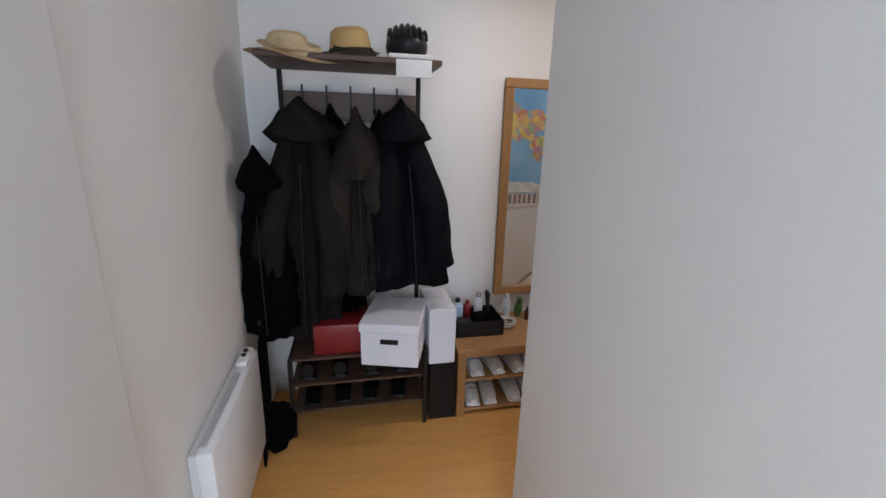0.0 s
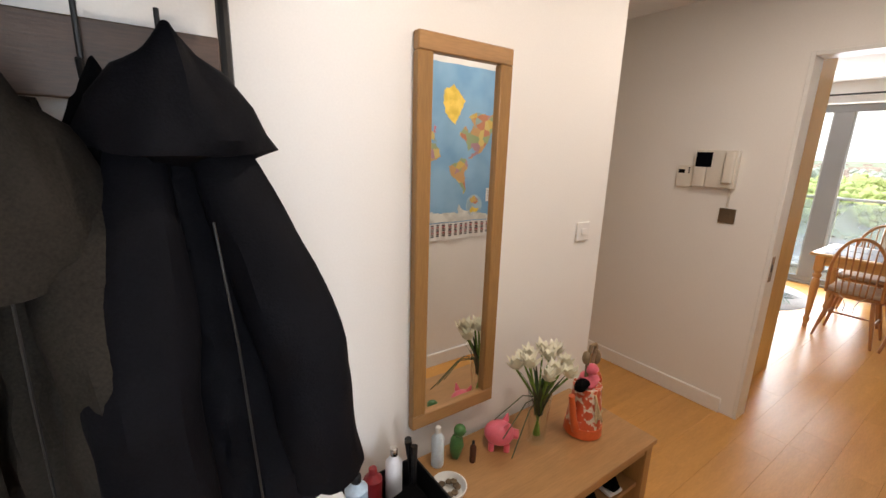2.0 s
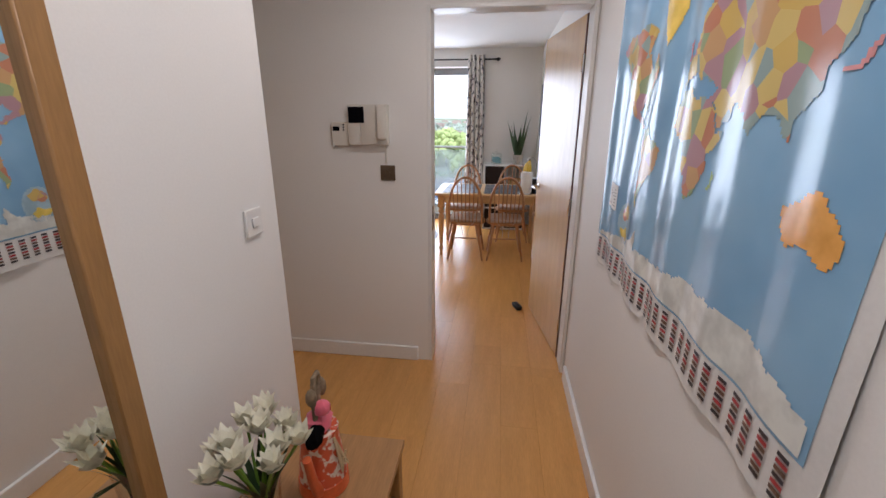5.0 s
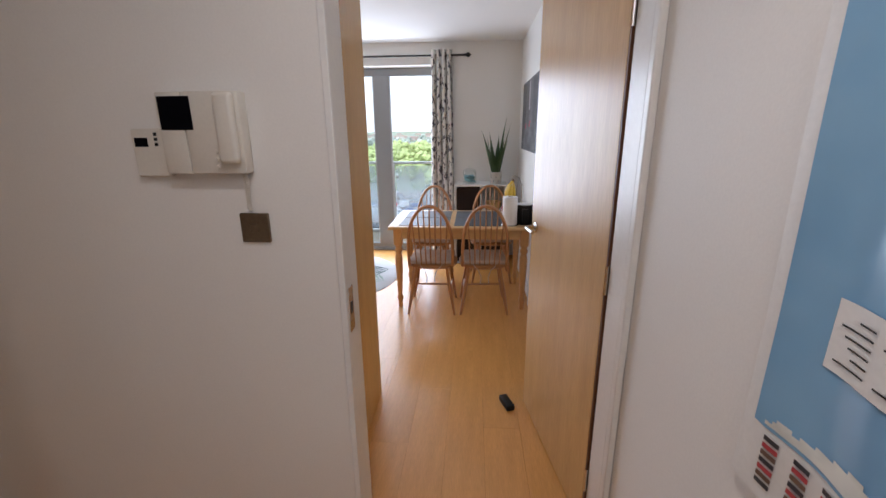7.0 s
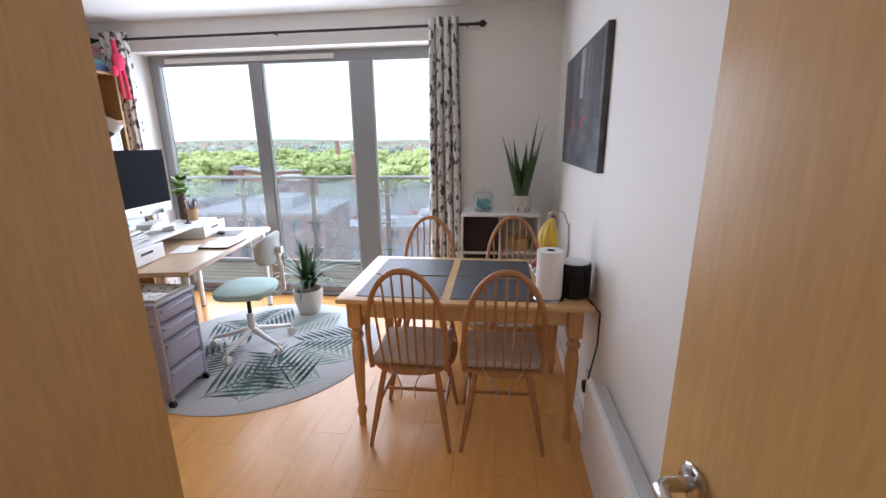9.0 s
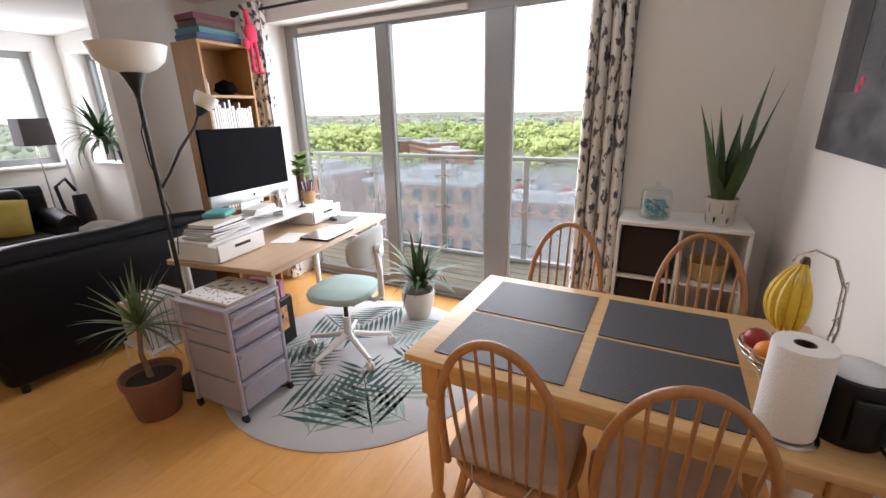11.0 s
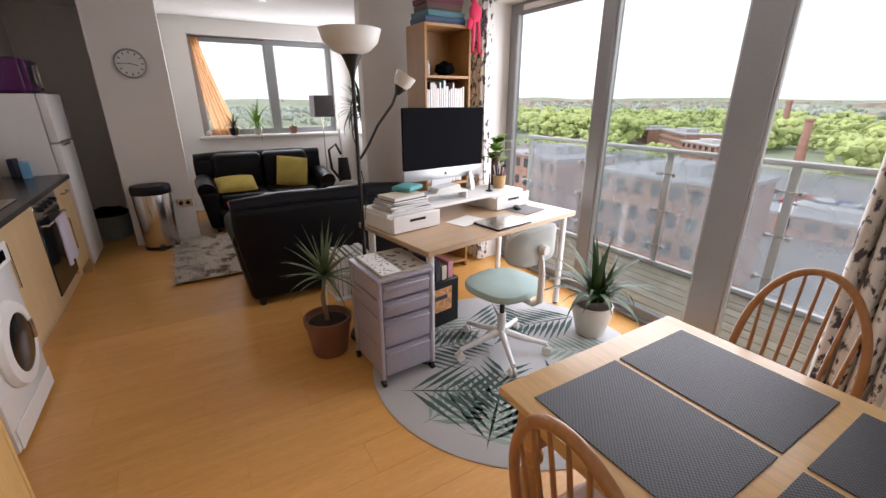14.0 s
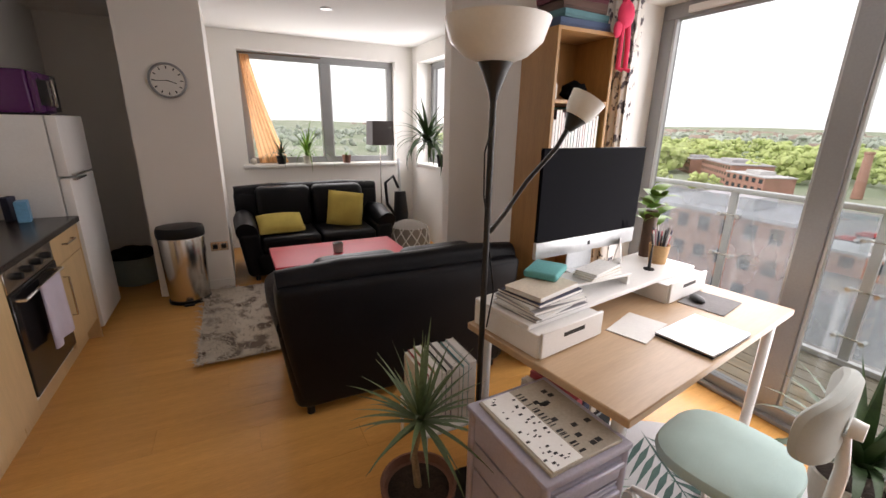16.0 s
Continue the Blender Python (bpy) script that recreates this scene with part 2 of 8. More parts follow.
# reflections on the balustrade are mixed in as a milky tone
GLASS_BALCONY = pane_material("balcony_glass", (0.88, 0.92, 0.94), reflection_haze=0.27)
MAP_BLUE = two_tone("map_sea", (0.17, 0.36, 0.58), (0.28, 0.49, 0.69), 0.35, 0.65, 3, 0.16, bump=0.05)
PAPER = mat("white_paper", (0.78, 0.77, 0.74), 0.5, var=0.04, bump=0.02)
CURTAIN = two_tone("curtain_flower_print", (0.085, 0.075, 0.085), (0.74, 0.71, 0.66), 0.40, 0.47, 17.0, 0.95, (1.6, 1.6, 1.0), 4)
DESK_TOP = mat("birch_desktop", (0.50, 0.34, 0.205), 0.34, var=0.08, scale=3, grain=20, stretch=(0.8, 8, 8), bump=0.01)
WORKTOP = mat("dark_worktop", (0.035, 0.030, 0.028), 0.25, var=0.3, scale=20, grain=120, bump=0.01)
CAB = mat("maple_cabinet", (0.64, 0.45, 0.235), 0.36, var=0.07, scale=2, grain=18, stretch=(7, 7, 0.7), bump=0.01)
PLACEMAT = mat("woven_grey_vinyl", (0.060, 0.066, 0.080), 0.5, var=0.12, scale=9, grain=300, bump=0.1)
_nt = PLACEMAT.node_tree
_co, _ck = _nt.nodes.new("ShaderNodeTexCoord"), _nt.nodes.new("ShaderNodeTexChecker")
_ck.inputs["Scale"].default_value = 190.0
_ck.inputs["Color1"].default_value, _ck.inputs["Color2"].default_value = (0.022, 0.025, 0.032, 1), (0.095, 0.10, 0.115, 1)
_nt.links.new(_co.outputs["Object"], _ck.inputs["Vector"])
_nt.links.new(_ck.outputs["Color"], _nt.nodes["Principled BSDF"].inputs["Base Color"])
KNOB = mat("dark_oven_glass", (0.012, 0.012, 0.013), 0.12, var=0.1, bump=0)
SCREEN = mat("dark_screen", (0.004, 0.004, 0.006), 0.05, var=0.1, bump=0, spec=0.02)
PURPLE = mat("purple_enamel", (0.085, 0.012, 0.10), 0.25, var=0.08, bump=0.01)
TOWEL = mat("lilac_towel", (0.62, 0.56, 0.66), 0.95, var=0.08, grain=300, bump=0.3)
TEAL = mat("teal_cloth", (0.10, 0.36, 0.36), 0.75, var=0.1)
SHAG = two_tone("shaggy_wool", (0.16, 0.12, 0.09), (0.62, 0.56, 0.47), 0.40, 0.50, 6.5, 0.95, bump=0.8)
RUG_BASE = mat("pale_grey_rug", (0.50, 0.51, 0.52), 0.95, var=0.07, scale=3, grain=350, bump=0.3)
RUG_LEAF = mat("dark_green_rug_print", (0.055, 0.105, 0.095), 0.95, var=0.25, scale=8, grain=350, bump=0.3, island=0.3)
RUG_LEAF_PALE = mat("sage_rug_print", (0.25, 0.33, 0.28), 0.95, var=0.2, scale=8, grain=350, bump=0.3, island=0.2)
BRASS = mat("aged_bronze", (0.20, 0.15, 0.10), 0.4, 0.8, var=0.15)
SHADE_GLASS = mat("opal_plastic", (0.80, 0.78, 0.72), 0.35, var=0.03, bump=0.01, trans=0.15)
BANANA = mat("banana_skin", (0.74, 0.50, 0.045), 0.45, var=0.12, scale=20, bump=0.03)
ORANGE = mat("orange_peel", (0.80, 0.24, 0.02), 0.45, var=0.06, grain=300, bump=0.2)
APPLE = mat("red_apple_skin", (0.34, 0.03, 0.03), 0.3, var=0.3, scale=20, bump=0.02)
TISSUE = mat("kitchen_paper", (0.82, 0.81, 0.79), 0.95, var=0.03, grain=150, bump=0.2)
SUEDE = mat("pale_shoe", (0.66, 0.62, 0.56), 0.85, var=0.1, bump=0.1)
DECK = mat("weathered_decking", (0.34, 0.30, 0.23), 0.8, var=0.25, scale=3, grain=30, stretch=(8, 0.8, 8), bump=0.1, island=0.12)
BRICK = mat("red_brick_facade", (0.36, 0.20, 0.155), 0.9, var=0.2, scale=0.4, grain=4, bump=0, island=0.15)
TARMAC = two_tone("tarmac_and_grass", (0.15, 0.15, 0.155), (0.26, 0.255, 0.25), 0.35, 0.65, 0.03, 0.95, bump=0)
MEADOW = two_tone("far_fields", (0.17, 0.23, 0.13), (0.33, 0.35, 0.28), 0.40, 0.62, 0.012, 0.95, detail=8, bump=0)
# woodland greens carry haze in their colour, palest and greyest on the far hills
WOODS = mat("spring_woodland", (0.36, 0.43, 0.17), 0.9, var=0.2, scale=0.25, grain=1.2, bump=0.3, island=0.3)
WOODS_HAZED = mat("hazed_hill_woodland", (0.37, 0.42, 0.36), 0.9, var=0.4, scale=0.02, grain=0.1, bump=0)
ROOF = mat("grey_roof", (0.38, 0.38, 0.40), 0.8, var=0.2, scale=0.2, grain=2, bump=0, island=0.2)
WIN_DARK = mat("dark_window", (0.04, 0.05, 0.06), 0.2, var=0.2, bump=0)


def plain(name, c, rough=0.6, **k):
    return mat(name, c, rough, **k)


# ---- building helpers ----


def box(bm, x0, y0, z0, x1, y1, z1, bev=0.003, seg=1, m=None):
    r = bmesh.ops.create_cube(bm, size=1.0)
    vs = r["verts"]
    for v in vs:
        v.co = Vector(((x0 + x1) / 2 + v.co.x * (x1 - x0), (y0 + y1) / 2 + v.co.y * (y1 - y0), (z0 + z1) / 2 + v.co.z * (z1 - z0)))
    if m is not None:
        bmesh.ops.transform(bm, matrix=m, verts=vs)
    if bev:
        es = list({e for v in vs for e in v.link_edges})
        bmesh.ops.bevel(bm, geom=es, offset=bev, segments=seg, affect="EDGES", profile=0.5)
    return bm


def ring_mesh(bm, rings, closed_a=True, closed_b=True):
    """Skin a list of vertex rings."""
    vr = [[bm.verts.new(p) for p in ring] for ring in rings]
    n = len(vr[0])
    for a, b in zip(vr, vr[1:]):
        for i in range(n):
            bm.faces.new((a[i], a[(i + 1) % n], b[(i + 1) % n], b[i]))
    if closed_a:
        bm.faces.new(vr[0][::-1])
    if closed_b:
        bm.faces.new(vr[-1])
    return bm


def tube(bm, pts, radii, n=10):
    pts = [Vector(p) for p in pts]
    if not isinstance(radii, (list, tuple)):
        radii = [radii] * len(pts)
    rings, side = [], None
    for i, p in enumerate(pts):
        d = (pts[min(i + 1, len(pts) - 1)] - pts[max(i - 1, 0)]).normalized()
        if side is None:
            side = d.orthogonal().normalized()
        side = (side - d * side.dot(d))
        side = side.normalized() if side.length > 1e-6 else d.orthogonal().normalized()
        up = d.cross(side)
        rings.append([p + radii[i] * (math.cos(2 * math.pi * k / n) * side + math.sin(2 * math.pi * k / n) * up) for k in range(n)])
    return ring_mesh(bm, rings)


def lathe(bm, profile, n=24, c=(0, 0, 0), sx=1.0, sy=1.0):
    rings = [[(c[0] + sx * r * math.cos(2 * math.pi * k / n), c[1] + sy * r * math.sin(2 * math.pi * k / n), c[2] + z) for k in range(n)] for r, z in profile]
    return ring_mesh(bm, rings)


def ball(bm, c, r, sx=1, sy=1, sz=1, sub=2, rough=0.0):
    vs = bmesh.ops.create_icosphere(bm, subdivisions=sub, radius=r)["verts"]
    for v in vs:
        k = 1 + rough * noise.noise(v.co * (2.2 / r) + Vector(c))
        v.co = Vector((c[0] + v.co.x * sx * k, c[1] + v.co.y * sy * k, c[2] + v.co.z * sz * k))
    return bm


def finish(bm, name, material, smooth=True):
    bmesh.ops.recalc_face_normals(bm, faces=bm.faces[:])
    me = bpy.data.meshes.new(name)
    bm.to_mesh(me)
    bm.free()
    if smooth:
        me.polygons.foreach_set("use_smooth", [True] * len(me.polygons))
        me.set_sharp_from_angle(angle=radians(38))
    me.materials.append(material)
    return me


def part(name, bm, material, parent=None, label=""):
    ob = new(name, finish(bm, name, material))
    if parent is not None:
        ob.parent = parent
    if label:
        ob["label"] = label
    return ob


def thing(name, label, category, x=0, y=0, z=0, rz=0, group=""):
    ob = new(name)
    ob.empty_display_size = 0.1
    ob.matrix_basis = pose(x, y, z, 0, 0, rz)
    return tagged(ob, label, category, group)


def single(name, bm, material, label, category, group="", x=0, y=0, z=0, rz=0):
    ob = part(name, bm, material)
    ob.matrix_basis = pose(x, y, z, 0, 0, rz)
    return tagged(ob, label, category, group)


def structure(name, bm, material, label=""):
    return tagged(part(name, bm, material), label, "", "", "structure")


def slab(*a, bev=0.0, **k):
    return box(bmesh.new(), *a, bev=bev, **k)


def strip_leaf(bm, base, az, length, width, rise, droop, n=6, fold=0.15, twist=0.0):
    """A blade that rises from base, bends over and tapers to a point."""
    ca, sa = math.cos(az), math.sin(az)
    p, ang, row = Vector(base), rise, []
    for i in range(n + 1):
        t = i / n
        w = width * (0.35 + 0.65 * math.sin(math.pi * min(1, t * 0.9 + 0.18))) * (1 - t ** 3) * 0.5 + 0.0006
        s = Vector((-sa, ca, twist * t))
        up = Vector((-math.sin(ang) * ca, -math.sin(ang) * sa, math.cos(ang)))
        row.append((p - s * w, p - up * w * fold, p + s * w))
        p = p + Vector((math.cos(ang) * ca, math.cos(ang) * sa, math.sin(ang))) * (length / n)
        ang -= droop / n
    vs = [[bm.verts.new(q) for q in r] for r in row]
    for a, b in zip(vs, vs[1:]):
        bm.faces.new((a[0], a[1], b[1], b[0]))
        bm.faces.new((a[1], a[2], b[2], b[1]))


def rosette(bm, c, count, length, width, seed, rise=(0.2, 1.4), droop=(0.6, 1.8)):
    r = random.Random(seed)
    for i in range(count):
        f = i / count
        strip_leaf(bm, (c[0], c[1], c[2] + 0.02 * r.random()), i * 2.39996 + r.uniform(-0.2, 0.2), length * r.uniform(0.75, 1.15), width * r.uniform(0.8, 1.1),
                   rise[0] + (rise[1] - rise[0]) * f, droop[1] - (droop[1] - droop[0]) * f, 7)

# ---- large structure ----
H = 2.50
structure("floor", slab(0.6, -0.9, -0.2, 8.74, 10.0, -0.012), UNDERLAY, "beech laminate plank floor")
bm = bmesh.new()
box(bm, 0.6, -0.9, H, 5.0, 5.1, H + 0.15, 0)
box(bm, 5.0, -0.9, H, 9.0, 10.1, H + 0.15, 0)
box(bm, 4.4, 5.1, H, 5.0, 10.1, H + 0.15, 0)
structure("ceiling", bm, CEIL, "white painted ceiling")
for lx, ly in HALL_LAMPS:
    lamp = thing("ceiling_downlight", "round white recessed ceiling downlight in the hall", "ceiling light", lx, ly, H, 0, "hall downlights")
    part("trim_ring", lathe(bmesh.new(), [(0.047, -0.008), (0.062, -0.010), (0.066, -0.002), (0.064, 0.0), (0.047, 0.0)], 24), WHITE_METAL, lamp)

lamp = thing("ceiling_downlight", "round white recessed ceiling downlight, switched off", "ceiling light", 7.08, 8.26, H)
part("trim_ring", lathe(bmesh.new(), [(0.036, -0.006), (0.050, -0.009), (0.055, -0.002), (0.053, 0.0), (0.036, 0.0)], 24), ALU_PALE, lamp)
part("lens", lathe(bmesh.new(), [(0.0355, -0.004), (0.0355, -0.001), (0.001, -0.001)], 20), KNOB, lamp)

structure("wall_west", slab(0.75, -0.9, 0, 0.95, 3.9, H), WHITE_WALL, "white painted hall wall")
bm = slab(0.95, -0.9, 0, 1.0, 2.12, H, bev=0.012, seg=3)
structure("wall_entry_left", bm, WHITE_WALL, "white painted wall by the entry")
structure("wall_mirror", slab(0.95, 3.70, 0, 3.44, 3.88, H), WHITE_WALL, "white hall wall behind mirror and coats")
structure("wall_passage", slab(3.28, 3.88, 0, 3.44, 5.0, H), WHITE_WALL, "white wall of the side passage")
# end of the side passage, with a doorway
bm = bmesh.new()
box(bm, 3.44, 4.86, 2.08, 4.42, 5.0, H, 0)
box(bm, 4.42, 4.86, 0, 4.53, 5.0, H, 0)
structure("wall_passage_end", bm, WHITE_WALL, "white wall over the passage door")
bm = bmesh.new()
box(bm, 2.08, -0.9, 0, 4.53, 2.47, H, 0.004)
structure("wall_map", bm, WHITE_WALL, "white hall wall on which the map hangs")
bm = bmesh.new()
box(bm, 4.53, 3.345, 0, 4.65, 9.9, H, 0)
box(bm, 4.53, 2.475, 2.13, 4.65, 3.345, H, 0)
box(bm, 4.53, 2.20, 0, 4.65, 2.475, H, 0)
structure("wall_intercom", bm, WHITE_WALL, "white wall between hall and living room")
structure("wall_dining", slab(4.65, 2.20, 0, 8.5, 2.40, H), WHITE_WALL, "white dining wall")
bm = bmesh.new()
box(bm, 8.5, 2.20, 0, 8.785, 3.28, H, 0)
box(bm, 8.5, 6.08, 0, 8.785, 8.55, H, 0)
box(bm, 8.5, 3.28, 2.26, 8.785, 6.08, H, 0)
box(bm, 8.5, 8.55, 0, 8.785, 9.55, 1.02, 0)
box(bm, 8.5, 8.55, 2.30, 8.785, 9.55, H, 0)
box(bm, 8.5, 9.55, 0, 8.785, 10.05, H, 0)
structure("wall_facade", bm, WHITE_WALL, "white facade wall round the balcony windows")
structure("wall_stub", slab(7.63, 6.89, 0, 8.5, 6.99, H), WHITE_WALL, "white stub wall beside the sofa")
bm = bmesh.new()
box(bm, 6.08, 9.72, 0, 6.36, 10.05, H, 0)
box(bm, 8.26, 9.72, 0, 8.5, 10.05, H, 0)
box(bm, 6.36, 9.72, 0, 8.26, 10.05, 1.02, 0)
box(bm, 6.36, 9.72, 2.31, 8.26, 10.05, H, 0)
structure("wall_nook", bm, WHITE_WALL, "white wall under and round the nook window")
structure("wall_clock", slab(5.48, 8.30, 0, 6.08, 10.05, H), WHITE_WALL, "white pillar wall with the clock")
structure("wall_recess", slab(4.53, 9.72, 0, 5.48, 9.9, H), WHITE_WALL, "wall at the back of the recess")
# unseen end wall, added with an opening for the bluish fill
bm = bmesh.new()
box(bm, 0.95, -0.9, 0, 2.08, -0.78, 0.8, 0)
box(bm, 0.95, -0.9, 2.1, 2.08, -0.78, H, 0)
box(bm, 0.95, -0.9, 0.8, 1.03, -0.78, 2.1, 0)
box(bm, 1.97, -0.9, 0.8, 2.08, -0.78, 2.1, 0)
structure("wall_entry_end", bm, WHITE_WALL, "unseen white end wall with an added window opening")

# skirting boards
def skirting(x0, y0, x1, y1):
    ob = structure("baseboard", slab(x0, y0, 0, x1, y1, 0.10, bev=0.004), GLOSS_WHITE, "white painted baseboard")
skirting(0.95, 3.682, 3.44, 3.70)
skirting(3.44, 3.70, 3.457, 4.86)
skirting(4.512, 3.42, 4.53, 4.86)
skirting(2.10, 2.47, 4.43, 2.488)
skirting(5.6, 2.40, 8.5, 2.417)
skirting(5.50, 8.283, 6.08, 8.30)
skirting(0.95, 2.14, 0.968, 3.68)
skirting(6.08, 9.70, 8.5, 9.72)
skirting(7.64, 6.872, 8.5, 6.89)

# door frame between hall and living room
frame_ob = thing("door_frame", "white painted door frame round the open doorway", "door frame", 0, 0, 0)
frame_ob["kind"] = "structure"
part("jamb", slab(4.525, 3.325, 0, 4.66, 3.347, 2.13, bev=0.003), GLOSS_WHITE, frame_ob)
part("jamb", slab(4.5315, 2.4755, 0, 4.66, 2.492, 2.13, bev=0.003), GLOSS_WHITE, frame_ob)
part("head", slab(4.525, 2.493, 2.108, 4.66, 3.325, 2.129, bev=0.003), GLOSS_WHITE, frame_ob)
part("architrave", slab(4.495, 2.4715, 0, 4.530, 2.494, 2.15, bev=0.004), GLOSS_WHITE, frame_ob)
strike = part("strike_plate", slab(4.545, 3.3225, 0.90, 4.59, 3.3255, 1.05, bev=0.001), CHROME, frame_ob)
part("latch_hole", slab(4.557, 3.3215, 0.96, 4.578, 3.3224, 1.0), BLACK_PLASTIC, strike)

# open door leaf, against the dining wall
leaf = thing("door_open", "open beech veneer door with dark edge and steel lever handle", "door", 4.675, 2.458, 0, 9.5)
leaf["kind"] = "structure"
part("leaf", slab(0.012, 0, 0.008, 0.82, 0.040, 2.10, bev=0.002), BEECH, leaf)
part("edge_lipping", slab(0.0, 0, 0.008, 0.011, 0.040, 2.10, bev=0.001), DOOR_EDGE, leaf, "dark hardwood hinge edge")
for hz in (0.25, 1.05, 1.85):
    hg = part("hinge", slab(-0.003, 0.004, hz - 0.05, 0.0, 0.036, hz + 0.05, bev=0.001), BRASS, leaf)
    bm = bmesh.new()
    tube(bm, [(-0.006, 0.044, hz - 0.05), (-0.006, 0.044, hz + 0.05)], 0.006, 8)
    part("pin", bm, CHROME, hg)
bm = bmesh.new()
lathe(bm, [(0.024, 0), (0.026, 0.002), (0.026, 0.006), (0.022, 0.009)], 20)
bmesh.ops.transform(bm, matrix=pose(0.745, 0.040, 1.06, -90), verts=bm.verts[:])
rose = part("rose", bm, CHROME, leaf)
bm = bmesh.new()
tube(bm, [(0.745, 0.045, 1.06), (0.745, 0.080, 1.06), (0.738, 0.092, 1.06), (0.72, 0.095, 1.06), (0.64, 0.092, 1.058)], [0.010, 0.010, 0.010, 0.010, 0.009], 10)
part("lever", bm, CHROME, leaf, "brushed steel lever handle")
wedge = bmesh.new()
box(wedge, -0.06, -0.025, 0, 0.06, 0.025, 0.035, 0.008, 2)
single("door_stop", wedge, BLACK_PLASTIC, "dark wedge door stop on the floor by the door", "door stop", "", 5.44, 2.73, 0, 20)

# tall beech cupboard next to the doorway
cup = thing("tall_cupboard", "tall beech veneer cupboard beside the doorway", "cupboard", 4.66, 3.475, 0)
part("side_panel", slab(0, 0, 0, 0.85, 0.02, 2.40, bev=0.002), BEECH, cup)
part("side_panel", slab(0, 0.93, 0, 0.85, 0.95, 2.40, bev=0.002), BEECH, cup)
part("top", slab(0, 0.021, 2.38, 0.85, 0.929, 2.40, bev=0.002), BEECH, cup)
part("plinth", slab(0.0, 0.021, 0, 0.80, 0.929, 0.12, bev=0.001), BEECH, cup)
for k in (0, 1):
    d = part("door", slab(0.831, 0.023 + 0.455 * k, 0.13, 0.85, 0.472 + 0.455 * k, 2.37, bev=0.002), BEECH, cup)
    bm = bmesh.new()
    hy = 0.43 + 0.09 * k
    tube(bm, [(0.85, hy, 1.0), (0.88, hy, 1.0), (0.88, hy, 1.2), (0.85, hy, 1.2)], 0.006, 8)
    part("handle", bm, CHROME, d)

# passage door and its frame
pd = thing("door_passage", "brown wooden door in a white frame in the side passage", "door", 0, 0, 0)
pd["kind"] = "structure"
part("leaf", slab(3.50, 4.90, 0.01, 4.36, 4.94, 2.04, bev=0.002), BEECH, pd)
part("jamb", slab(3.46, 4.845, 0, 3.50, 4.98, 2.08, bev=0.003), GLOSS_WHITE, pd)
part("jamb", slab(4.36, 4.845, 0, 4.42, 4.98, 2.08, bev=0.003), GLOSS_WHITE, pd)
part("head", slab(3.50, 4.845, 2.04, 4.36, 4.98, 2.08, bev=0.003), GLOSS_WHITE, pd)
bm = bmesh.new()
tube(bm, [(3.57, 4.90, 1.05), (3.57, 4.85, 1.05), (3.69, 4.85, 1.05)], 0.010, 8)
part("lever", bm, CHROME, pd)


def window(name, label, axis, plane, lo, hi, z0, z1, splits, fw=0.06, depth=0.07, inner=0.0, mt=None):
    """A framed window; axis x: in a wall of constant x. splits: (position, half width) of the mullions."""
    mt = mt or ALU
    w = tagged(new(name), label, "window", "", "structure")

    def b(a0, a1, c0, c1, d0, d1, bev=0.004):
        return slab(plane + d0, a0, c0, plane + d1, a1, c1, bev=bev) if axis == "x" else slab(a0, plane + d0, c0, a1, plane + d1, c1, bev=bev)
    part("head", b(lo, hi, z1 - fw, z1, 0, depth), mt, w)
    part("sill_rail", b(lo, hi, z0, z0 + fw, 0, depth), mt, w)
    part("frame_side", b(lo, lo + fw, z0 + fw, z1 - fw, 0, depth), mt, w)
    part("frame_side", b(hi - fw, hi, z0 + fw, z1 - fw, 0, depth), mt, w)
    edges = [lo + fw]
    for s, half in splits:
        part("mullion", b(s - half, s + half, z0 + fw, z1 - fw, -0.012, depth), mt, w)
        edges += [s - half, s + half]
    edges.append(hi - fw)
    for i in range(0, len(edges), 2):
        g = part("pane", b(edges[i], edges[i + 1], z0 + fw, z1 - fw, depth * 0.45, depth * 0.55, 0), GLASS_THIN, w)
        g.visible_shadow = False
        part("bead", b(edges[i], edges[i] + 0.016, z0 + fw, z1 - fw, 0.004, 0.03, 0.002), ALU_PALE, w)
        part("bead", b(edges[i + 1] - 0.016, edges[i + 1], z0 + fw, z1 - fw, 0.004, 0.03, 0.002), ALU_PALE, w)
    return w


wb = window("window_balcony", "grey aluminium sliding balcony window with three panes", "x", 8.70, 3.28, 6.08, 0.0, 2.26, [(5.04, 0.055), (4.07, 0.095)], 0.085)
part("track", slab(8.66, 3.30, 0.0, 8.699, 6.06, 0.025, bev=0.004), ALU, wb)
part("trickle_vent", slab(8.676, 4.30, 2.19, 8.699, 5.90, 2.23, bev=0.004), WHITE_PLASTIC, wb)
wn1 = window("window_nook", "grey framed two-pane window over the small sofa", "y", 9.86, 6.36, 8.26, 1.02, 2.31, [(7.36, 0.06)], 0.075, mt=ALU)
part("window_sill", slab(6.30, 9.66, 0.985, 8.32, 9.858, 1.018, bev=0.006), GLOSS_WHITE, wn1, "white window sill")
bm = bmesh.new()
tube(bm, [(8.19, 9.86, 1.50), (8.19, 9.82, 1.50), (8.19, 9.82, 1.38)], 0.009, 8)
part("handle", bm, ALU_PALE, wn1)
ws = window("window_side", "narrow grey framed side window of the nook", "x", 8.70, 8.55, 9.55, 1.02, 2.30, [(9.0, 0.05)], 0.07)
part("window_sill", slab(8.46, 8.56, 0.985, 8.698, 9.54, 1.018, bev=0.006), GLOSS_WHITE, ws, "white window sill")
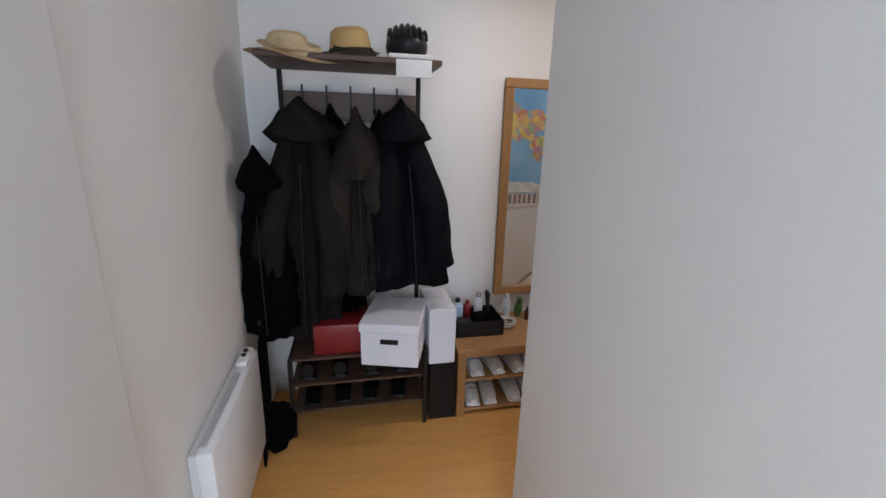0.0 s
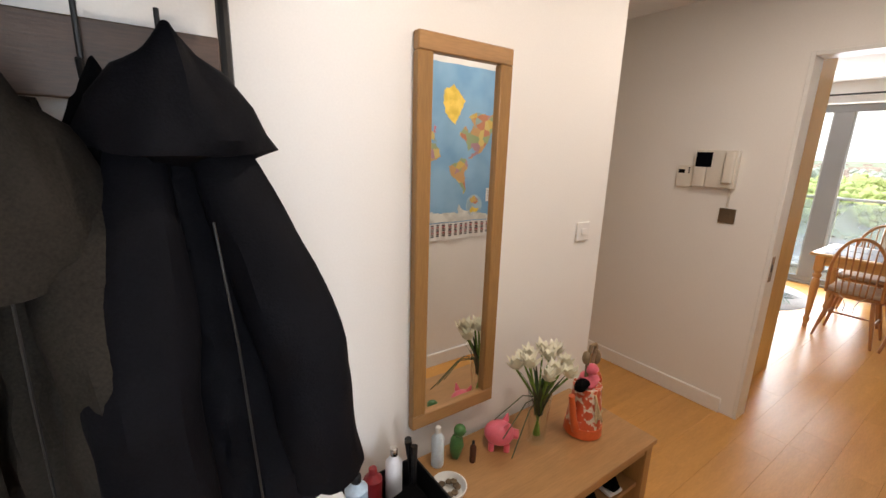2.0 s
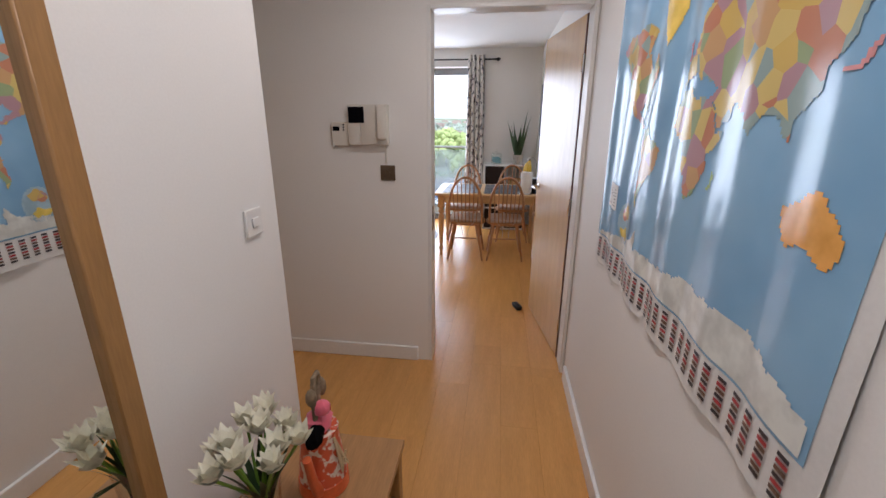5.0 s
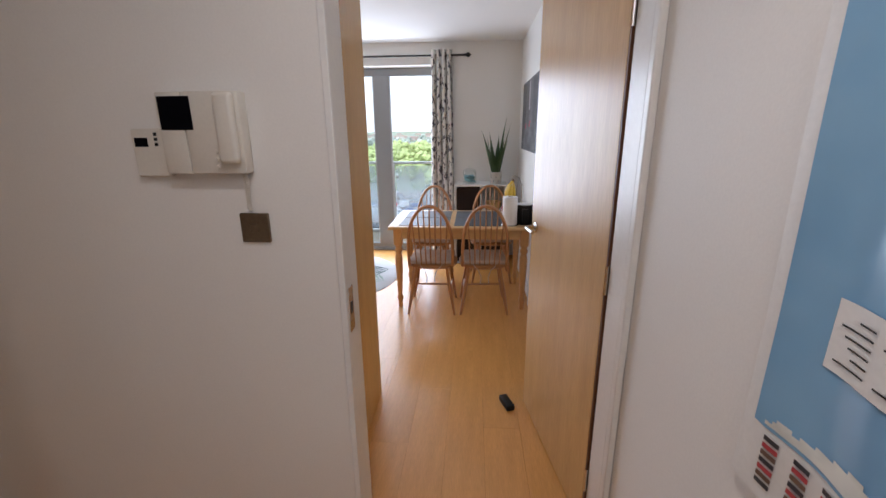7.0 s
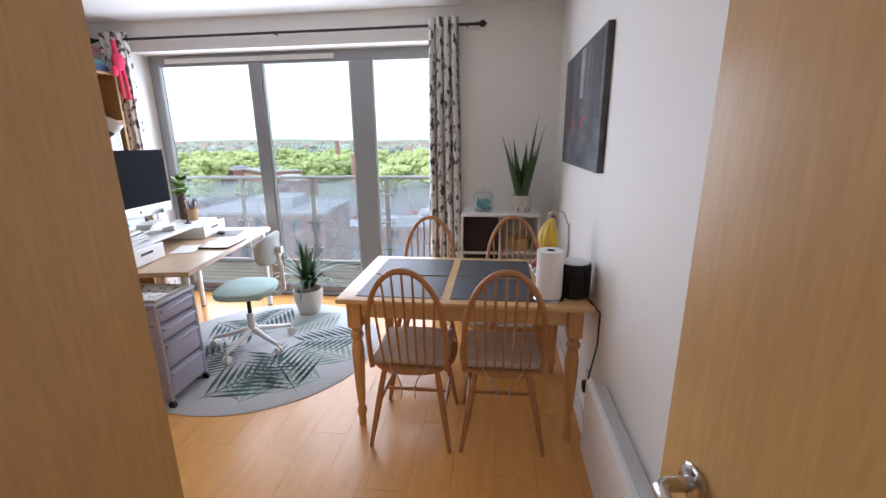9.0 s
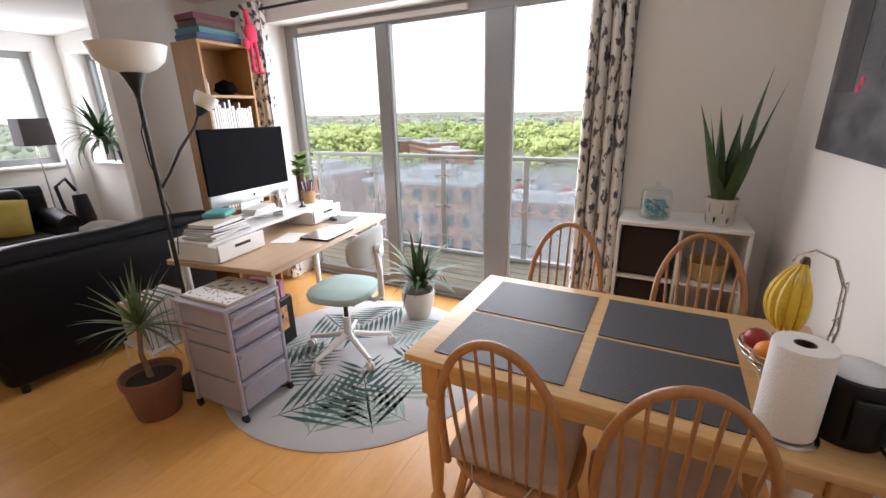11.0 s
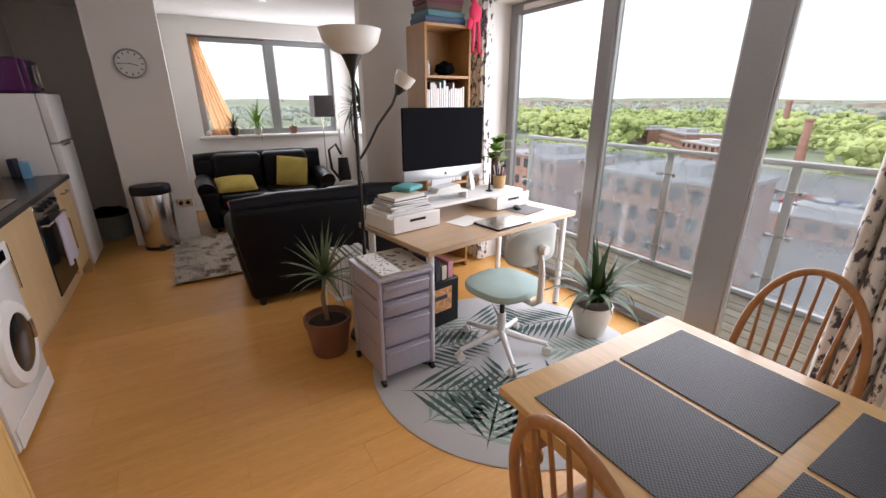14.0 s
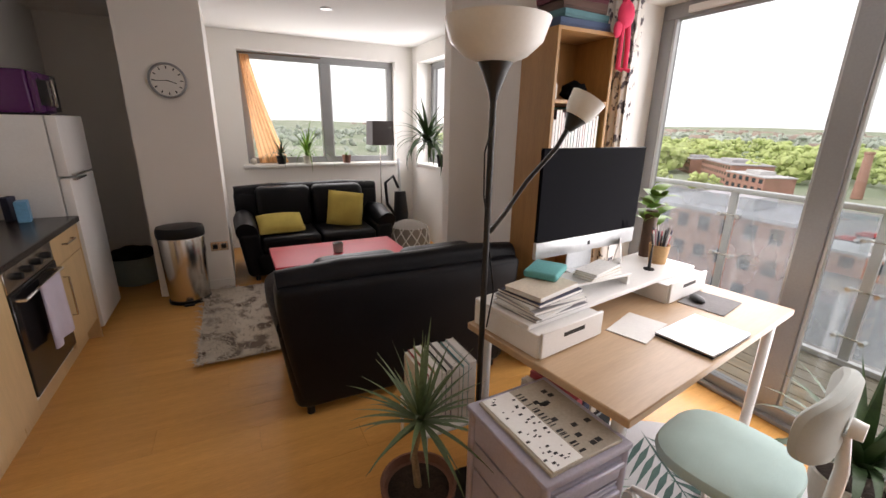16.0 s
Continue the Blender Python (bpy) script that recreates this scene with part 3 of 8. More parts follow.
# unseen window, added to go with the entry fill lamp
we = window("added_entry_window", "unseen white framed window added at the entry end", "y", -0.86, 1.03, 1.97, 0.8, 2.1, [(1.5, 0.03)], 0.05, mt=GLOSS_WHITE)

# ---- balcony ----
bal = thing("balcony", "balcony deck with glass balustrade and steel handrail", "balcony", 0, 0, 0)
bal["kind"] = "structure"
part("deck_base", slab(8.79, 1.6, -0.30, 10.0, 7.0, -0.06, bev=0.004), ALU_PALE, bal)
for i in range(8):
    part("deck_board", slab(8.89 + i * 0.128, 1.6, -0.058, 9.008 + i * 0.128, 7.0, -0.03, bev=0.004), DECK, bal)
part("handrail", slab(9.80, 1.6, 1.045, 9.87, 7.0, 1.085, bev=0.01, seg=2), ALU_PALE, bal, "flat metal handrail")
part("kick_rail", slab(9.81, 1.6, -0.02, 9.86, 7.0, 0.02, bev=0.004), ALU_PALE, bal)
ys = [1.75, 2.72, 4.18, 5.12, 6.05, 6.95]
for yy in ys:
    po = part("post", slab(9.825, yy - 0.03, -0.03, 9.845, yy + 0.03, 1.045, bev=0.003), ALU_PALE, bal)
    for cz in (0.18, 0.52, 0.86):
        for dy in (-0.075, 0.075):
            bm = bmesh.new()
            tube(bm, [(9.79, yy + dy, cz), (9.85, yy + dy, cz)], 0.017, 10)
            tube(bm, [(9.83, yy + dy, cz), (9.83, yy, cz)], 0.008, 8)
            part("glass_clamp", bm, CHROME, po)
for a, b_ in zip(ys, ys[1:]):
    g = part("glass_panel", slab(9.828, a + 0.045, 0.05, 9.838, b_ - 0.045, 1.02), GLASS_BALCONY, bal)
    g.visible_shadow = False

# ---- town and country outside ----
GZ = -24.0
bm = bmesh.new()
N = 40
vs = {}
for i in range(N + 1):
    for j in range(N + 1):
        x, y = -3900 + 7800 * i / N, -3900 + 7800 * j / N
        d = math.hypot(x, y)
        z = GZ + max(0, d - 900) / 3000 * (26 + 20 * noise.noise(Vector((x, y, 0)) * 0.0012))
        vs[i, j] = bm.verts.new((x, y, z))
for i in range(N):
    for j in range(N):
        bm.faces.new((vs[i, j], vs[i + 1, j], vs[i + 1, j + 1], vs[i, j + 1]))
structure("ground", bm, MEADOW, "far fields, woods and villages")
bm = bmesh.new()
box(bm, 30, -160, GZ - 1, 190, 260, GZ + 0.25, 0)
structure("car_park", bm, TARMAC, "tarmac yards between the brick buildings")


def brick_building(x, y, w, d, h, storeys, bays, label, rz=0, roof=ROOF):
    b = thing("brick_building", label, "building", x, y, GZ + 0.25, rz)
    part("wall", slab(-d / 2, -w / 2, 0, d / 2, w / 2, h, bev=0.05), BRICK, b)
    bm = bmesh.new()
    box(bm, -d / 2 - 0.3, -w / 2 - 0.3, h, d / 2 + 0.3, w / 2 + 0.3, h + 0.5, 0.05)
    box(bm, -d / 4, -w / 5, h + 0.5, d / 4, w / 6, h + 2.0, 0.05)
    part("roof", bm, roof, b)
    for s in range(storeys):
        z = h * (s + 0.35) / storeys
        for k in range(bays):
            y0 = -w / 2 + w * (k + 0.25) / bays
            part("window", slab(-d / 2 - 0.06, y0, z, -d / 2 + 0.1, y0 + w / bays * 0.5, z + h / storeys * 0.5), WIN_DARK, b)
    return b


brick_building(67, 37, 19, 13, 15, 4, 7, "five storey red brick block with rows of windows", 4)
brick_building(72, 66, 17, 14, 14.5, 4, 6, "red brick mill with a flat roof", -8)
brick_building(238, 133, 44, 18, 9, 3, 12, "long red brick mill behind the yards", -42)
brick_building(262, 168, 26, 16, 8, 2, 6, "low red brick block beside the mill", -40)
brick_building(109, 30, 34, 8, 4, 1, 8, "long low shed with a pale roof", 4, plain("pale_shed_roof", (0.45, 0.46, 0.47), 0.6, bump=0))
brick_building(205, 104, 26, 12, 7, 2, 6, "pale roofed works near the woods", -30, plain("light_shed_roof", (0.5, 0.5, 0.5), 0.6, bump=0))
brick_building(95, -40, 30, 14, 9, 3, 6, "brick terrace by the car park", -20)
for cx, cy, hh in ((225, 78, 18), (302, 116, 25)):
    ch = thing("factory_chimney", "tall round red brick factory chimney", "chimney", cx, cy, GZ + 0.25)
    part("shaft", lathe(bmesh.new(), [(1.9, 0), (1.4, hh - 1), (1.7, hh - 0.8), (1.7, hh)], 16), BRICK, ch)
rr = random.Random(4)
CAR = [plain("white_van_paint", (0.75, 0.75, 0.75), 0.3), plain("red_car_paint", (0.45, 0.03, 0.03), 0.3), plain("silver_car_paint", (0.4, 0.42, 0.45), 0.3), plain("blue_car_paint", (0.06, 0.12, 0.3), 0.3)]
for k in range(34):
    row, col = divmod(k, 9)
    cx, cy = 119 + row * 9 + rr.uniform(-0.3, 0.3), 14 + col * 4.0 + row * 3 + rr.uniform(-0.4, 0.4)
    h2 = rr.choice((1.4, 1.5, 2.2))
    cr = thing("parked_car", "parked vehicle in the yard below", "car", cx, cy, GZ + 0.25, 95 + rr.uniform(-6, 6), "cars in the yard")
    bm = bmesh.new()
    box(bm, -2.1, -0.85, 0.3, 2.1, 0.85, 0.95, 0.15, 2)
    box(bm, -1.5 if h2 < 2 else -2.0, -0.75, 0.9, 1.1, 0.75, h2, 0.18, 2)
    part("body", bm, CAR[k % 4], cr)
    for wx in (-1.3, 1.3):
        for wy in (-0.8, 0.8):
            bm = bmesh.new()
            tube(bm, [(wx, wy - 0.1, 0.32), (wx, wy + 0.1, 0.32)], 0.32, 10)
            part("wheel", bm, BLACK_PLASTIC, cr)


def woods(name, label, rows, material, seed, clumps=5, fine=1.0):
    """Joined tree crowns, each a cluster of ragged clumps."""
    r = random.Random(seed)
    base = bmesh.new()
    bmesh.ops.create_icosphere(base, subdivisions=1, radius=1.0)
    bv = np.array([v.co[:] for v in base.verts])
    bf = np.array([[v.index for v in f.verts] for f in base.faces])
    base.free()
    V, F, off = [], [], 0
    for x0, x1, y0, y1, count, size in rows:
        for _ in range(count):
            x, y, s = r.uniform(x0, x1), r.uniform(y0, y1), size * r.uniform(0.6, 1.3)
            for _c in range(clumps):
                lift = r.uniform(0.25, 1.3)
                spread = s * 0.42 * math.sqrt(max(0.1, 1.0 - abs(lift - 0.75) * 1.3))
                c = np.array((x + r.gauss(0, spread), y + r.gauss(0, spread), GZ + s * lift))
                k = s * r.uniform(0.3, 0.55) * fine
                wob = 1 + 0.7 * np.array([noise.noise(Vector(v) * 2.6 + Vector(c)) for v in bv])[:, None]
                V.append(bv * wob * k * np.array((1, 1, 0.85)) + c)
                F.append(bf + off)
                off += len(bv)
    me = bpy.data.meshes.new(name)
    me.from_pydata(np.concatenate(V).tolist(), [], np.concatenate(F).tolist())
    me.materials.append(material)
    ob = new(name, me)
    return tagged(ob, label, "trees", "", "stuff")


woods("woodland", "bright spring woodland beyond the mills", [(230, 520, -250, 620, 640, 9.5), (225, 330, 190, 420, 130, 9), (195, 240, -160, 60, 60, 8), (132, 215, -60, 5, 25, 6), (140, 200, 110, 190, 16, 6)], WOODS, 3, 24, 0.5)
woods("far_woodland", "hazy far woodland on the hills", [(520, 1500, -900, 2000, 900, 9), (-300, 600, 300, 1400, 420, 8)], WOODS_HAZED, 5)
rr = random.Random(8)
bm = bmesh.new()
for k in range(260):
    x, y = rr.uniform(500, 2200), rr.uniform(-1200, 2600)
    d = math.hypot(x, y)
    z = GZ + max(0, d - 900) / 3000 * 26
    s = rr.uniform(5, 12)
    box(bm, x - s, y - s * 1.6, z, x + s, y + s * 1.6, z + rr.uniform(6, 11), 0)
ob = part("far_village", bm, plain("far_house_walls", (0.42, 0.33, 0.29), 0.9, bump=0, island=0.4))
tagged(ob, "scattered far houses on the hills", "houses", "", "stuff")

# ---- hall ----
# coat rack
rack = thing("coat_rack", "dark metal and brown board coat rack with shoe shelves", "coat rack", 0, 0, 0)
for px, py in ((1.14, 3.24), (1.85, 3.24), (1.14, 3.60), (1.85, 3.60)):
    bm = bmesh.new()
    top = 1.93 if py > 3.3 else 0.46
    tube(bm, [(px, py, 0), (px, py, top)], 0.013, 8)
    part("post", bm, BLACK_METAL, rack)
for px in (1.14, 1.85):
    bm = bmesh.new()
    tube(bm, [(px, 3.24, 0.455), (px, 3.60, 0.455)], 0.012, 8)
    part("side_rail", bm, BLACK_METAL, rack)
    bm = bmesh.new()
    tube(bm, [(px, 3.60, 1.93), (px, 3.24, 1.90)], 0.012, 8)
    part("shelf_bracket", bm, BLACK_METAL, rack)
part("hat_shelf", slab(1.10, 3.20, 1.90, 1.90, 3.60, 1.925, bev=0.004), WALNUT, rack)
part("hook_board", slab(1.155, 3.575, 1.66, 1.835, 3.595, 1.80, bev=0.003), WALNUT, rack)
for i in range(5):
    hx = 1.25 + 0.12 * i
    bm = bmesh.new()
    tube(bm, [(hx, 3.57, 1.82), (hx, 3.555, 1.83), (hx, 3.55, 1.72), (hx, 3.52, 1.69), (hx, 3.50, 1.72)], 0.005, 8)
    part("hook", bm, BLACK_METAL, rack)
for z in (0.14, 0.30, 0.45):
    part("shoe_shelf", slab(1.14, 3.24, z, 1.85, 3.60, z + 0.014, bev=0.002), WALNUT, rack)


def garment(name, label, x, w, ztop, zbot, mt, depth, seed, sleeve=True, hood=False, yb=3.52, flare=1.0, tilt=0.0):
    """A coat that hangs from a hook: folded body, two padded sleeves, winged collar or hood."""
    r = random.Random(seed)
    ztop -= 0.03
    g = thing(name, label, "coat", x, yb, 0, 0, "coats on the rack")
    bm = bmesh.new()
    n, m = 72, 44
    rings = []
    for j in range(m + 1):
        t = j / m
        z = ztop - 0.06 + (zbot - ztop + 0.06) * t
        ww = w * 0.5 * (0.34 + 0.66 * min(1.0, t / 0.6) ** 0.7) * (1 + (flare - 1) * t)
        dd = depth * 0.42 * min(1.0, 0.30 + 1.1 * t)
        ring = []
        for k in range(n):
            a = 2 * math.pi * k / n
            ca, sa = math.cos(a), math.sin(a)
            pleat = abs(noise.noise(Vector((ca * 2.3, sa * 2.3, t * 1.1 + seed * 3.1)))) - 0.22
            fold = 1 + (0.22 + 0.60 * t) * pleat + 0.035 * math.sin(5 * a + seed + 1.4 * t)
            crumple = 0.016 * noise.noise(Vector((ca * 3, t * 11, seed))) + 0.006 * noise.noise(Vector((ca * 9, t * 26, seed + 4)))
            ring.append((ww * ca * fold + tilt * t + crumple, -dd * 0.6 + dd * sa * fold + crumple, z + 0.020 * math.sin(3 * a + seed) * t))
        rings.append(ring)
    ring_mesh(bm, rings)
    part("body", bm, mt, g)
    if sleeve:
        for s in (-1, 1):
            bm = bmesh.new()
            rings = []
            ln = (ztop - zbot) * r.uniform(0.66, 0.78)
            ph = r.uniform(0, 6)
            for j in range(34):
                t = j / 33
                cx = s * w * (0.20 + 0.19 * min(1, 1.9 * t) + 0.08 * t * flare) + tilt * t
                cy = -depth * (0.24 + 0.62 * min(1, 1.9 * t))
                cz = ztop - 0.12 - ln * t
                rad = (0.042 + 0.036 * min(1, t * 2.6)) * (1 - 0.10 * t)
                ring = []
                for k in range(20):
                    a = 2 * math.pi * k / 20
                    ca, sa = math.cos(a), math.sin(a)
                    q = rad * (1 + 0.20 * noise.noise(Vector((ca * 1.6, sa * 1.6 + s, t * 5 + ph))) + 0.06 * math.sin(17 * t + 1.5 * ca + ph) * math.sin(a * 0.5) ** 2)
                    ring.append((cx + q * ca, cy + q * 0.85 * sa, cz + 0.012 * ca))
                rings.append(ring)
            ring_mesh(bm, rings)
            part("sleeve", bm, mt, g)
    bm = bmesh.new()
    span = 0.50 * w if sleeve else 0.36 * w
    rings = []
    for j, (dz, kx, ky) in enumerate(((0.03, 0.10, 0.25), (-0.005, 0.30, 0.55), (-0.05, 0.52, 0.8), (-0.10, 0.78, 0.98), (-0.145, 0.98, 1.0), (-0.17, 0.90, 0.95), (-0.175, 0.5, 0.7))):
        ring = []
        for k in range(36):
            a = 2 * math.pi * k / 36
            ca, sa = math.cos(a), math.sin(a)
            wing = 1 + 0.16 * abs(ca) ** 5
            q = 1 + 0.34 * noise.noise(Vector((ca * 1.7, sa * 1.7, j * 0.5 + seed)))
            ring.append((span * kx * ca * wing * q, -depth * 0.32 + depth * 0.46 * ky * sa * q, ztop + dz - 0.02 * sa + 0.03 * abs(ca) ** 4 * (j > 1)))
        rings.append(ring)
    if hood:
        for ring in rings:
            for i, p in enumerate(ring):
                ring[i] = (p[0] * 1.02, p[1] * 1.15 - 0.01, ztop + (p[2] - ztop) * 1.7 - 0.07)
    ring_mesh(bm, rings)
    part("hood" if hood else "collar", bm, mt, g)
    bm = bmesh.new()
    tube(bm, [(tilt * 0.3 + 0.01, -depth * 0.84, ztop - 0.25), (tilt * 0.6 + 0.01, -depth * 0.88, (ztop + zbot) / 2), (tilt + 0.01, -depth * 0.85, zbot + 0.04)], 0.0022, 6)
    part("zip", bm, BLACK_METAL, g)
    return g


garment("hanging_coat", "black coat hanging in the corner", 1.06, 0.24, 1.52, 0.62, COAT_D, 0.24, 9, False, yb=3.34)
garment("padded_coat", "long charcoal padded coat with high collar", 1.25, 0.33, 1.74, 0.55, COAT_A, 0.26, 2, yb=3.48, flare=1.2, tilt=-0.03)
garment("hanging_coat", "black jacket hung behind the others", 1.39, 0.24, 1.72, 0.62, COAT_D, 0.16, 5, False)
garment("hooded_jacket", "brown grey hooded jacket on a hook", 1.51, 0.25, 1.74, 0.78, COAT_B, 0.24, 3, hood=True, yb=3.48)
garment("hanging_coat", "thin black jacket between two coats", 1.63, 0.20, 1.70, 0.85, COAT_D, 0.15, 7, False)
garment("rain_jacket", "black blue zipped jacket with wide sleeves", 1.73, 0.27, 1.75, 0.80, COAT_C, 0.25, 6, yb=3.47, flare=1.38, tilt=0.06)


def hat(label, x, y, z, r, crown, mt, band, tiltx=0, tilty=0):
    h = thing("straw_hat", label, "hat", 0, 0, 0, 0, "hats on the rack")
    h.matrix_basis = pose(x, y, z, tiltx, tilty, 20)
    bm = bmesh.new()
    lathe(bm, [(r, 0.012), (r * 0.8, 0.002), (0.098, 0.0), (0.092, 0.05), (0.082, crown * 0.85), (0.06, crown), (0.001, crown - 0.012)], 32, (0, 0, 0), 1, 1.12)
    part("hat_body", bm, mt, h)
    part("hat_band", lathe(bmesh.new(), [(0.099, 0.006), (0.0985, 0.032), (0.0955, 0.034), (0.095, 0.006)], 32, (0, 0, 0), 1, 1.12), band, h)


hat("wide straw hat with dark ribbon on the rack", 1.22, 3.36, 1.925, 0.185, 0.10, STRAW, BROWN_FELT, 3, 0)
hat("pale straw brim hat under the other hat", 1.27, 3.30, 1.93, 0.17, 0.02, STRAW, STRAW, 18, 6)
hat("yellow straw hat with brown underside", 1.50, 3.38, 1.945, 0.135, 0.12, STRAW_B, BROWN_FELT, 4, -6)
hat("dark brown felt hat beneath the straw hat", 1.51, 3.34, 1.926, 0.14, 0.02, BROWN_FELT, BROWN_FELT, 14, 0)
helm = thing("bicycle_helmet", "black vented bicycle helmet on the rack shelf", "helmet", 1.76, 3.38, 1.95)
bm = bmesh.new()
ball(bm, (0, 0, 0.05), 0.10, 1.0, 1.25, 0.85, 3)
bmesh.ops.bisect_plane(bm, geom=bm.verts[:] + bm.edges[:] + bm.faces[:], plane_co=(0, 0, 0.01), plane_no=(0, 0, -1), clear_outer=True)
part("shell", bm, BLACK_PLASTIC, helm)
for i in range(-3, 4):
    bm = bmesh.new()
    tube(bm, [(0.027 * i, 0.125 * math.cos(a) * math.cos(0.24 * i) , 0.052 + 0.092 * math.sin(a) * math.cos(0.24 * i)) for a in [0.25 + 0.33 * k for k in range(9)]], 0.008, 6)
    part("rib", bm, BLACK_PLASTIC, helm)
single("folded_cloth", slab(-0.10, -0.14, 0, 0.10, 0.08, 0.022, bev=0.008, seg=2), PAPER, "folded white cloth under the helmet", "cloth", "", 1.76, 3.36, 1.926)
bm = bmesh.new()
box(bm, -0.08, -0.005, -0.055, 0.08, 0.005, 0.02, 0.004, 2)
single("hanging_towel", bm, PAPER, "white cloth hanging from the rack shelf", "cloth", "", 1.77, 3.193, 1.90)

# boxes beside and in the rack
wbx = thing("storage_box", "white card storage box with lid and slot handle", "box", 1.69, 3.27, 0.464, -16)
part("box_body", slab(-0.145, -0.18, 0, 0.145, 0.18, 0.20, bev=0.003), CARD_WHITE, wbx)
part("lid", slab(-0.152, -0.187, 0.185, 0.152, 0.187, 0.232, bev=0.004), CARD_WHITE, wbx)
part("handle_slot", slab(-0.045, -0.1875, 0.125, 0.045, -0.1795, 0.15, bev=0.002), BLACK_PLASTIC, wbx)
single("red_case", slab(-0.16, -0.14, 0, 0.16, 0.14, 0.17, bev=0.012, seg=2), RED, "dark red box on the rack", "box", "", 1.42, 3.40, 0.464)
single("black_box", slab(-0.075, -0.17, 0, 0.075, 0.17, 0.36, bev=0.004), BLACK_PLASTIC, "black upright box by the bench", "box", "", 1.955, 3.42, 0)
single("white_box", slab(-0.075, -0.17, 0, 0.075, 0.17, 0.33, bev=0.004), CARD_WHITE, "white upright box on the black box", "box", "", 1.945, 3.42, 0.361)
r = random.Random(2)


def shoe(label, x, y, z, rz, mt, sole, grp="shoes"):
    s = thing("shoe", label, "shoe", x, y, z, rz, grp)
    bm = bmesh.new()
    rings = []
    for j in range(9):
        t = j / 8
        w = (0.034 + 0.012 * math.sin(math.pi * t * 0.9)) * (0.6 if j == 8 else 1)
        h = 0.085 - 0.05 * t ** 0.8 if t < 0.95 else 0.025
        rings.append([(-0.13 + 0.26 * t, w * math.cos(2 * math.pi * k / 12), 0.016 + h * 0.5 + h * 0.5 * math.sin(2 * math.pi * k / 12)) for k in range(12)])
    ring_mesh(bm, rings)
    part("upper", bm, mt, s)
    part("sole", slab(-0.135, -0.042, 0, 0.135, 0.042, 0.02, bev=0.012, seg=2), sole, s)
    bm = bmesh.new()
    for k in range(3):
        tube(bm, [(0.0 + 0.03 * k, -0.03, 0.085 - 0.012 * k), (0.0 + 0.03 * k, 0, 0.10 - 0.014 * k), (0.0 + 0.03 * k, 0.03, 0.085 - 0.012 * k)], 0.003, 6)
    part("laces", bm, PAPER, s)


for k in range(4):
    shoe("dark shoe on the rack shelf", 1.24 + 0.16 * k, 3.40, 0.155, 80 + 8 * r.random(), COAT_D, BLACK_PLASTIC, "shoes on the rack")
for k in range(4):
    shoe("dark shoe on the upper rack shelf", 1.22 + 0.17 * k, 3.40, 0.315, 84 + 8 * r.random(), COAT_B, BLACK_PLASTIC, "shoes on the rack")
bag = bmesh.new()
ball(bag, (0, 0, 0.14), 0.12, 0.75, 0.6, 1.15, 3, 0.3)
single("dark_bag", bag, COAT_D, "dark bag standing below the coats", "bag", "", 1.07, 3.16, 0.0)
umb = thing("umbrella", "folded black umbrella leaning by the rack", "umbrella", 1.03, 3.02, 0)
bm = bmesh.new()
tube(bm, [(0, 0, 0.02), (0.0, 0.10, 0.35), (0.0, 0.18, 0.62)], [0.006, 0.035, 0.02], 10)
part("canopy", bm, COAT_D, umb)
bm = bmesh.new()
tube(bm, [(0, 0.18, 0.62), (0, 0.20, 0.70), (0, 0.17, 0.73), (0, 0.14, 0.71)], 0.009, 8)
part("grip", bm, BLACK_PLASTIC, umb)


def wall_heater(name, label, x, y, z, length, height, rz):
    h = thing(name, label, "radiator", x, y, z, rz)
    part("panel", slab(-length / 2, -0.085, 0, length / 2, -0.03, height, bev=0.012, seg=2), WHITE_METAL, h)
    part("back_plate", slab(-length / 2 + 0.02, -0.028, 0.03, length / 2 - 0.02, 0.0, height - 0.02, bev=0.004), WHITE_METAL, h)
    part("top_grille", slab(-length / 2 + 0.03, -0.06, height + 0.001, length / 2 - 0.2, -0.035, height + 0.006, bev=0.001), ALU_PALE, h)
    part("control_box", slab(length / 2 - 0.16, -0.075, height + 0.001, length / 2 - 0.02, -0.03, height + 0.028, bev=0.006), WHITE_PLASTIC, h)
    for k in range(2):
        bm = bmesh.new()
        lathe(bm, [(0.011, 0), (0.010, 0.008)], 12, (length / 2 - 0.06 - 0.04 * k, -0.05, height + 0.028))
        part("knob", bm, BLACK_PLASTIC, h)


wall_heater("panel_heater", "white electric panel heater on the hall wall", 0.951, 2.74, 0.13, 0.66, 0.50, 90)
wall_heater("panel_heater", "long white panel heater on the dining wall", 6.15, 2.401, 0.14, 0.85, 0.36, 180)

# shoe bench
bench = thing("shoe_bench", "oak shoe bench with open shelves below", "bench", 0, 0, 0)
part("top", slab(2.03, 3.23, 0.425, 3.30, 3.68, 0.45, bev=0.003), OAK, bench)
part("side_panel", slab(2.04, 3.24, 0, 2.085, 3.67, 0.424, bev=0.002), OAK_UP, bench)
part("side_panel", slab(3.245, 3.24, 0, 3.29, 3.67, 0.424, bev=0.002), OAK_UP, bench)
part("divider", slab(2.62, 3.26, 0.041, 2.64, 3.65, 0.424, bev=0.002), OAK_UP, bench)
part("apron", slab(2.086, 3.245, 0.385, 3.244, 3.265, 0.424, bev=0.002), OAK, bench)
for z in (0.02, 0.22):
    part("shelf", slab(2.086, 3.26, z, 2.619, 3.66, z + 0.02, bev=0.002), OAK, bench)
    part("shelf", slab(2.641, 3.26, z, 3.244, 3.66, z + 0.02, bev=0.002), OAK, bench)
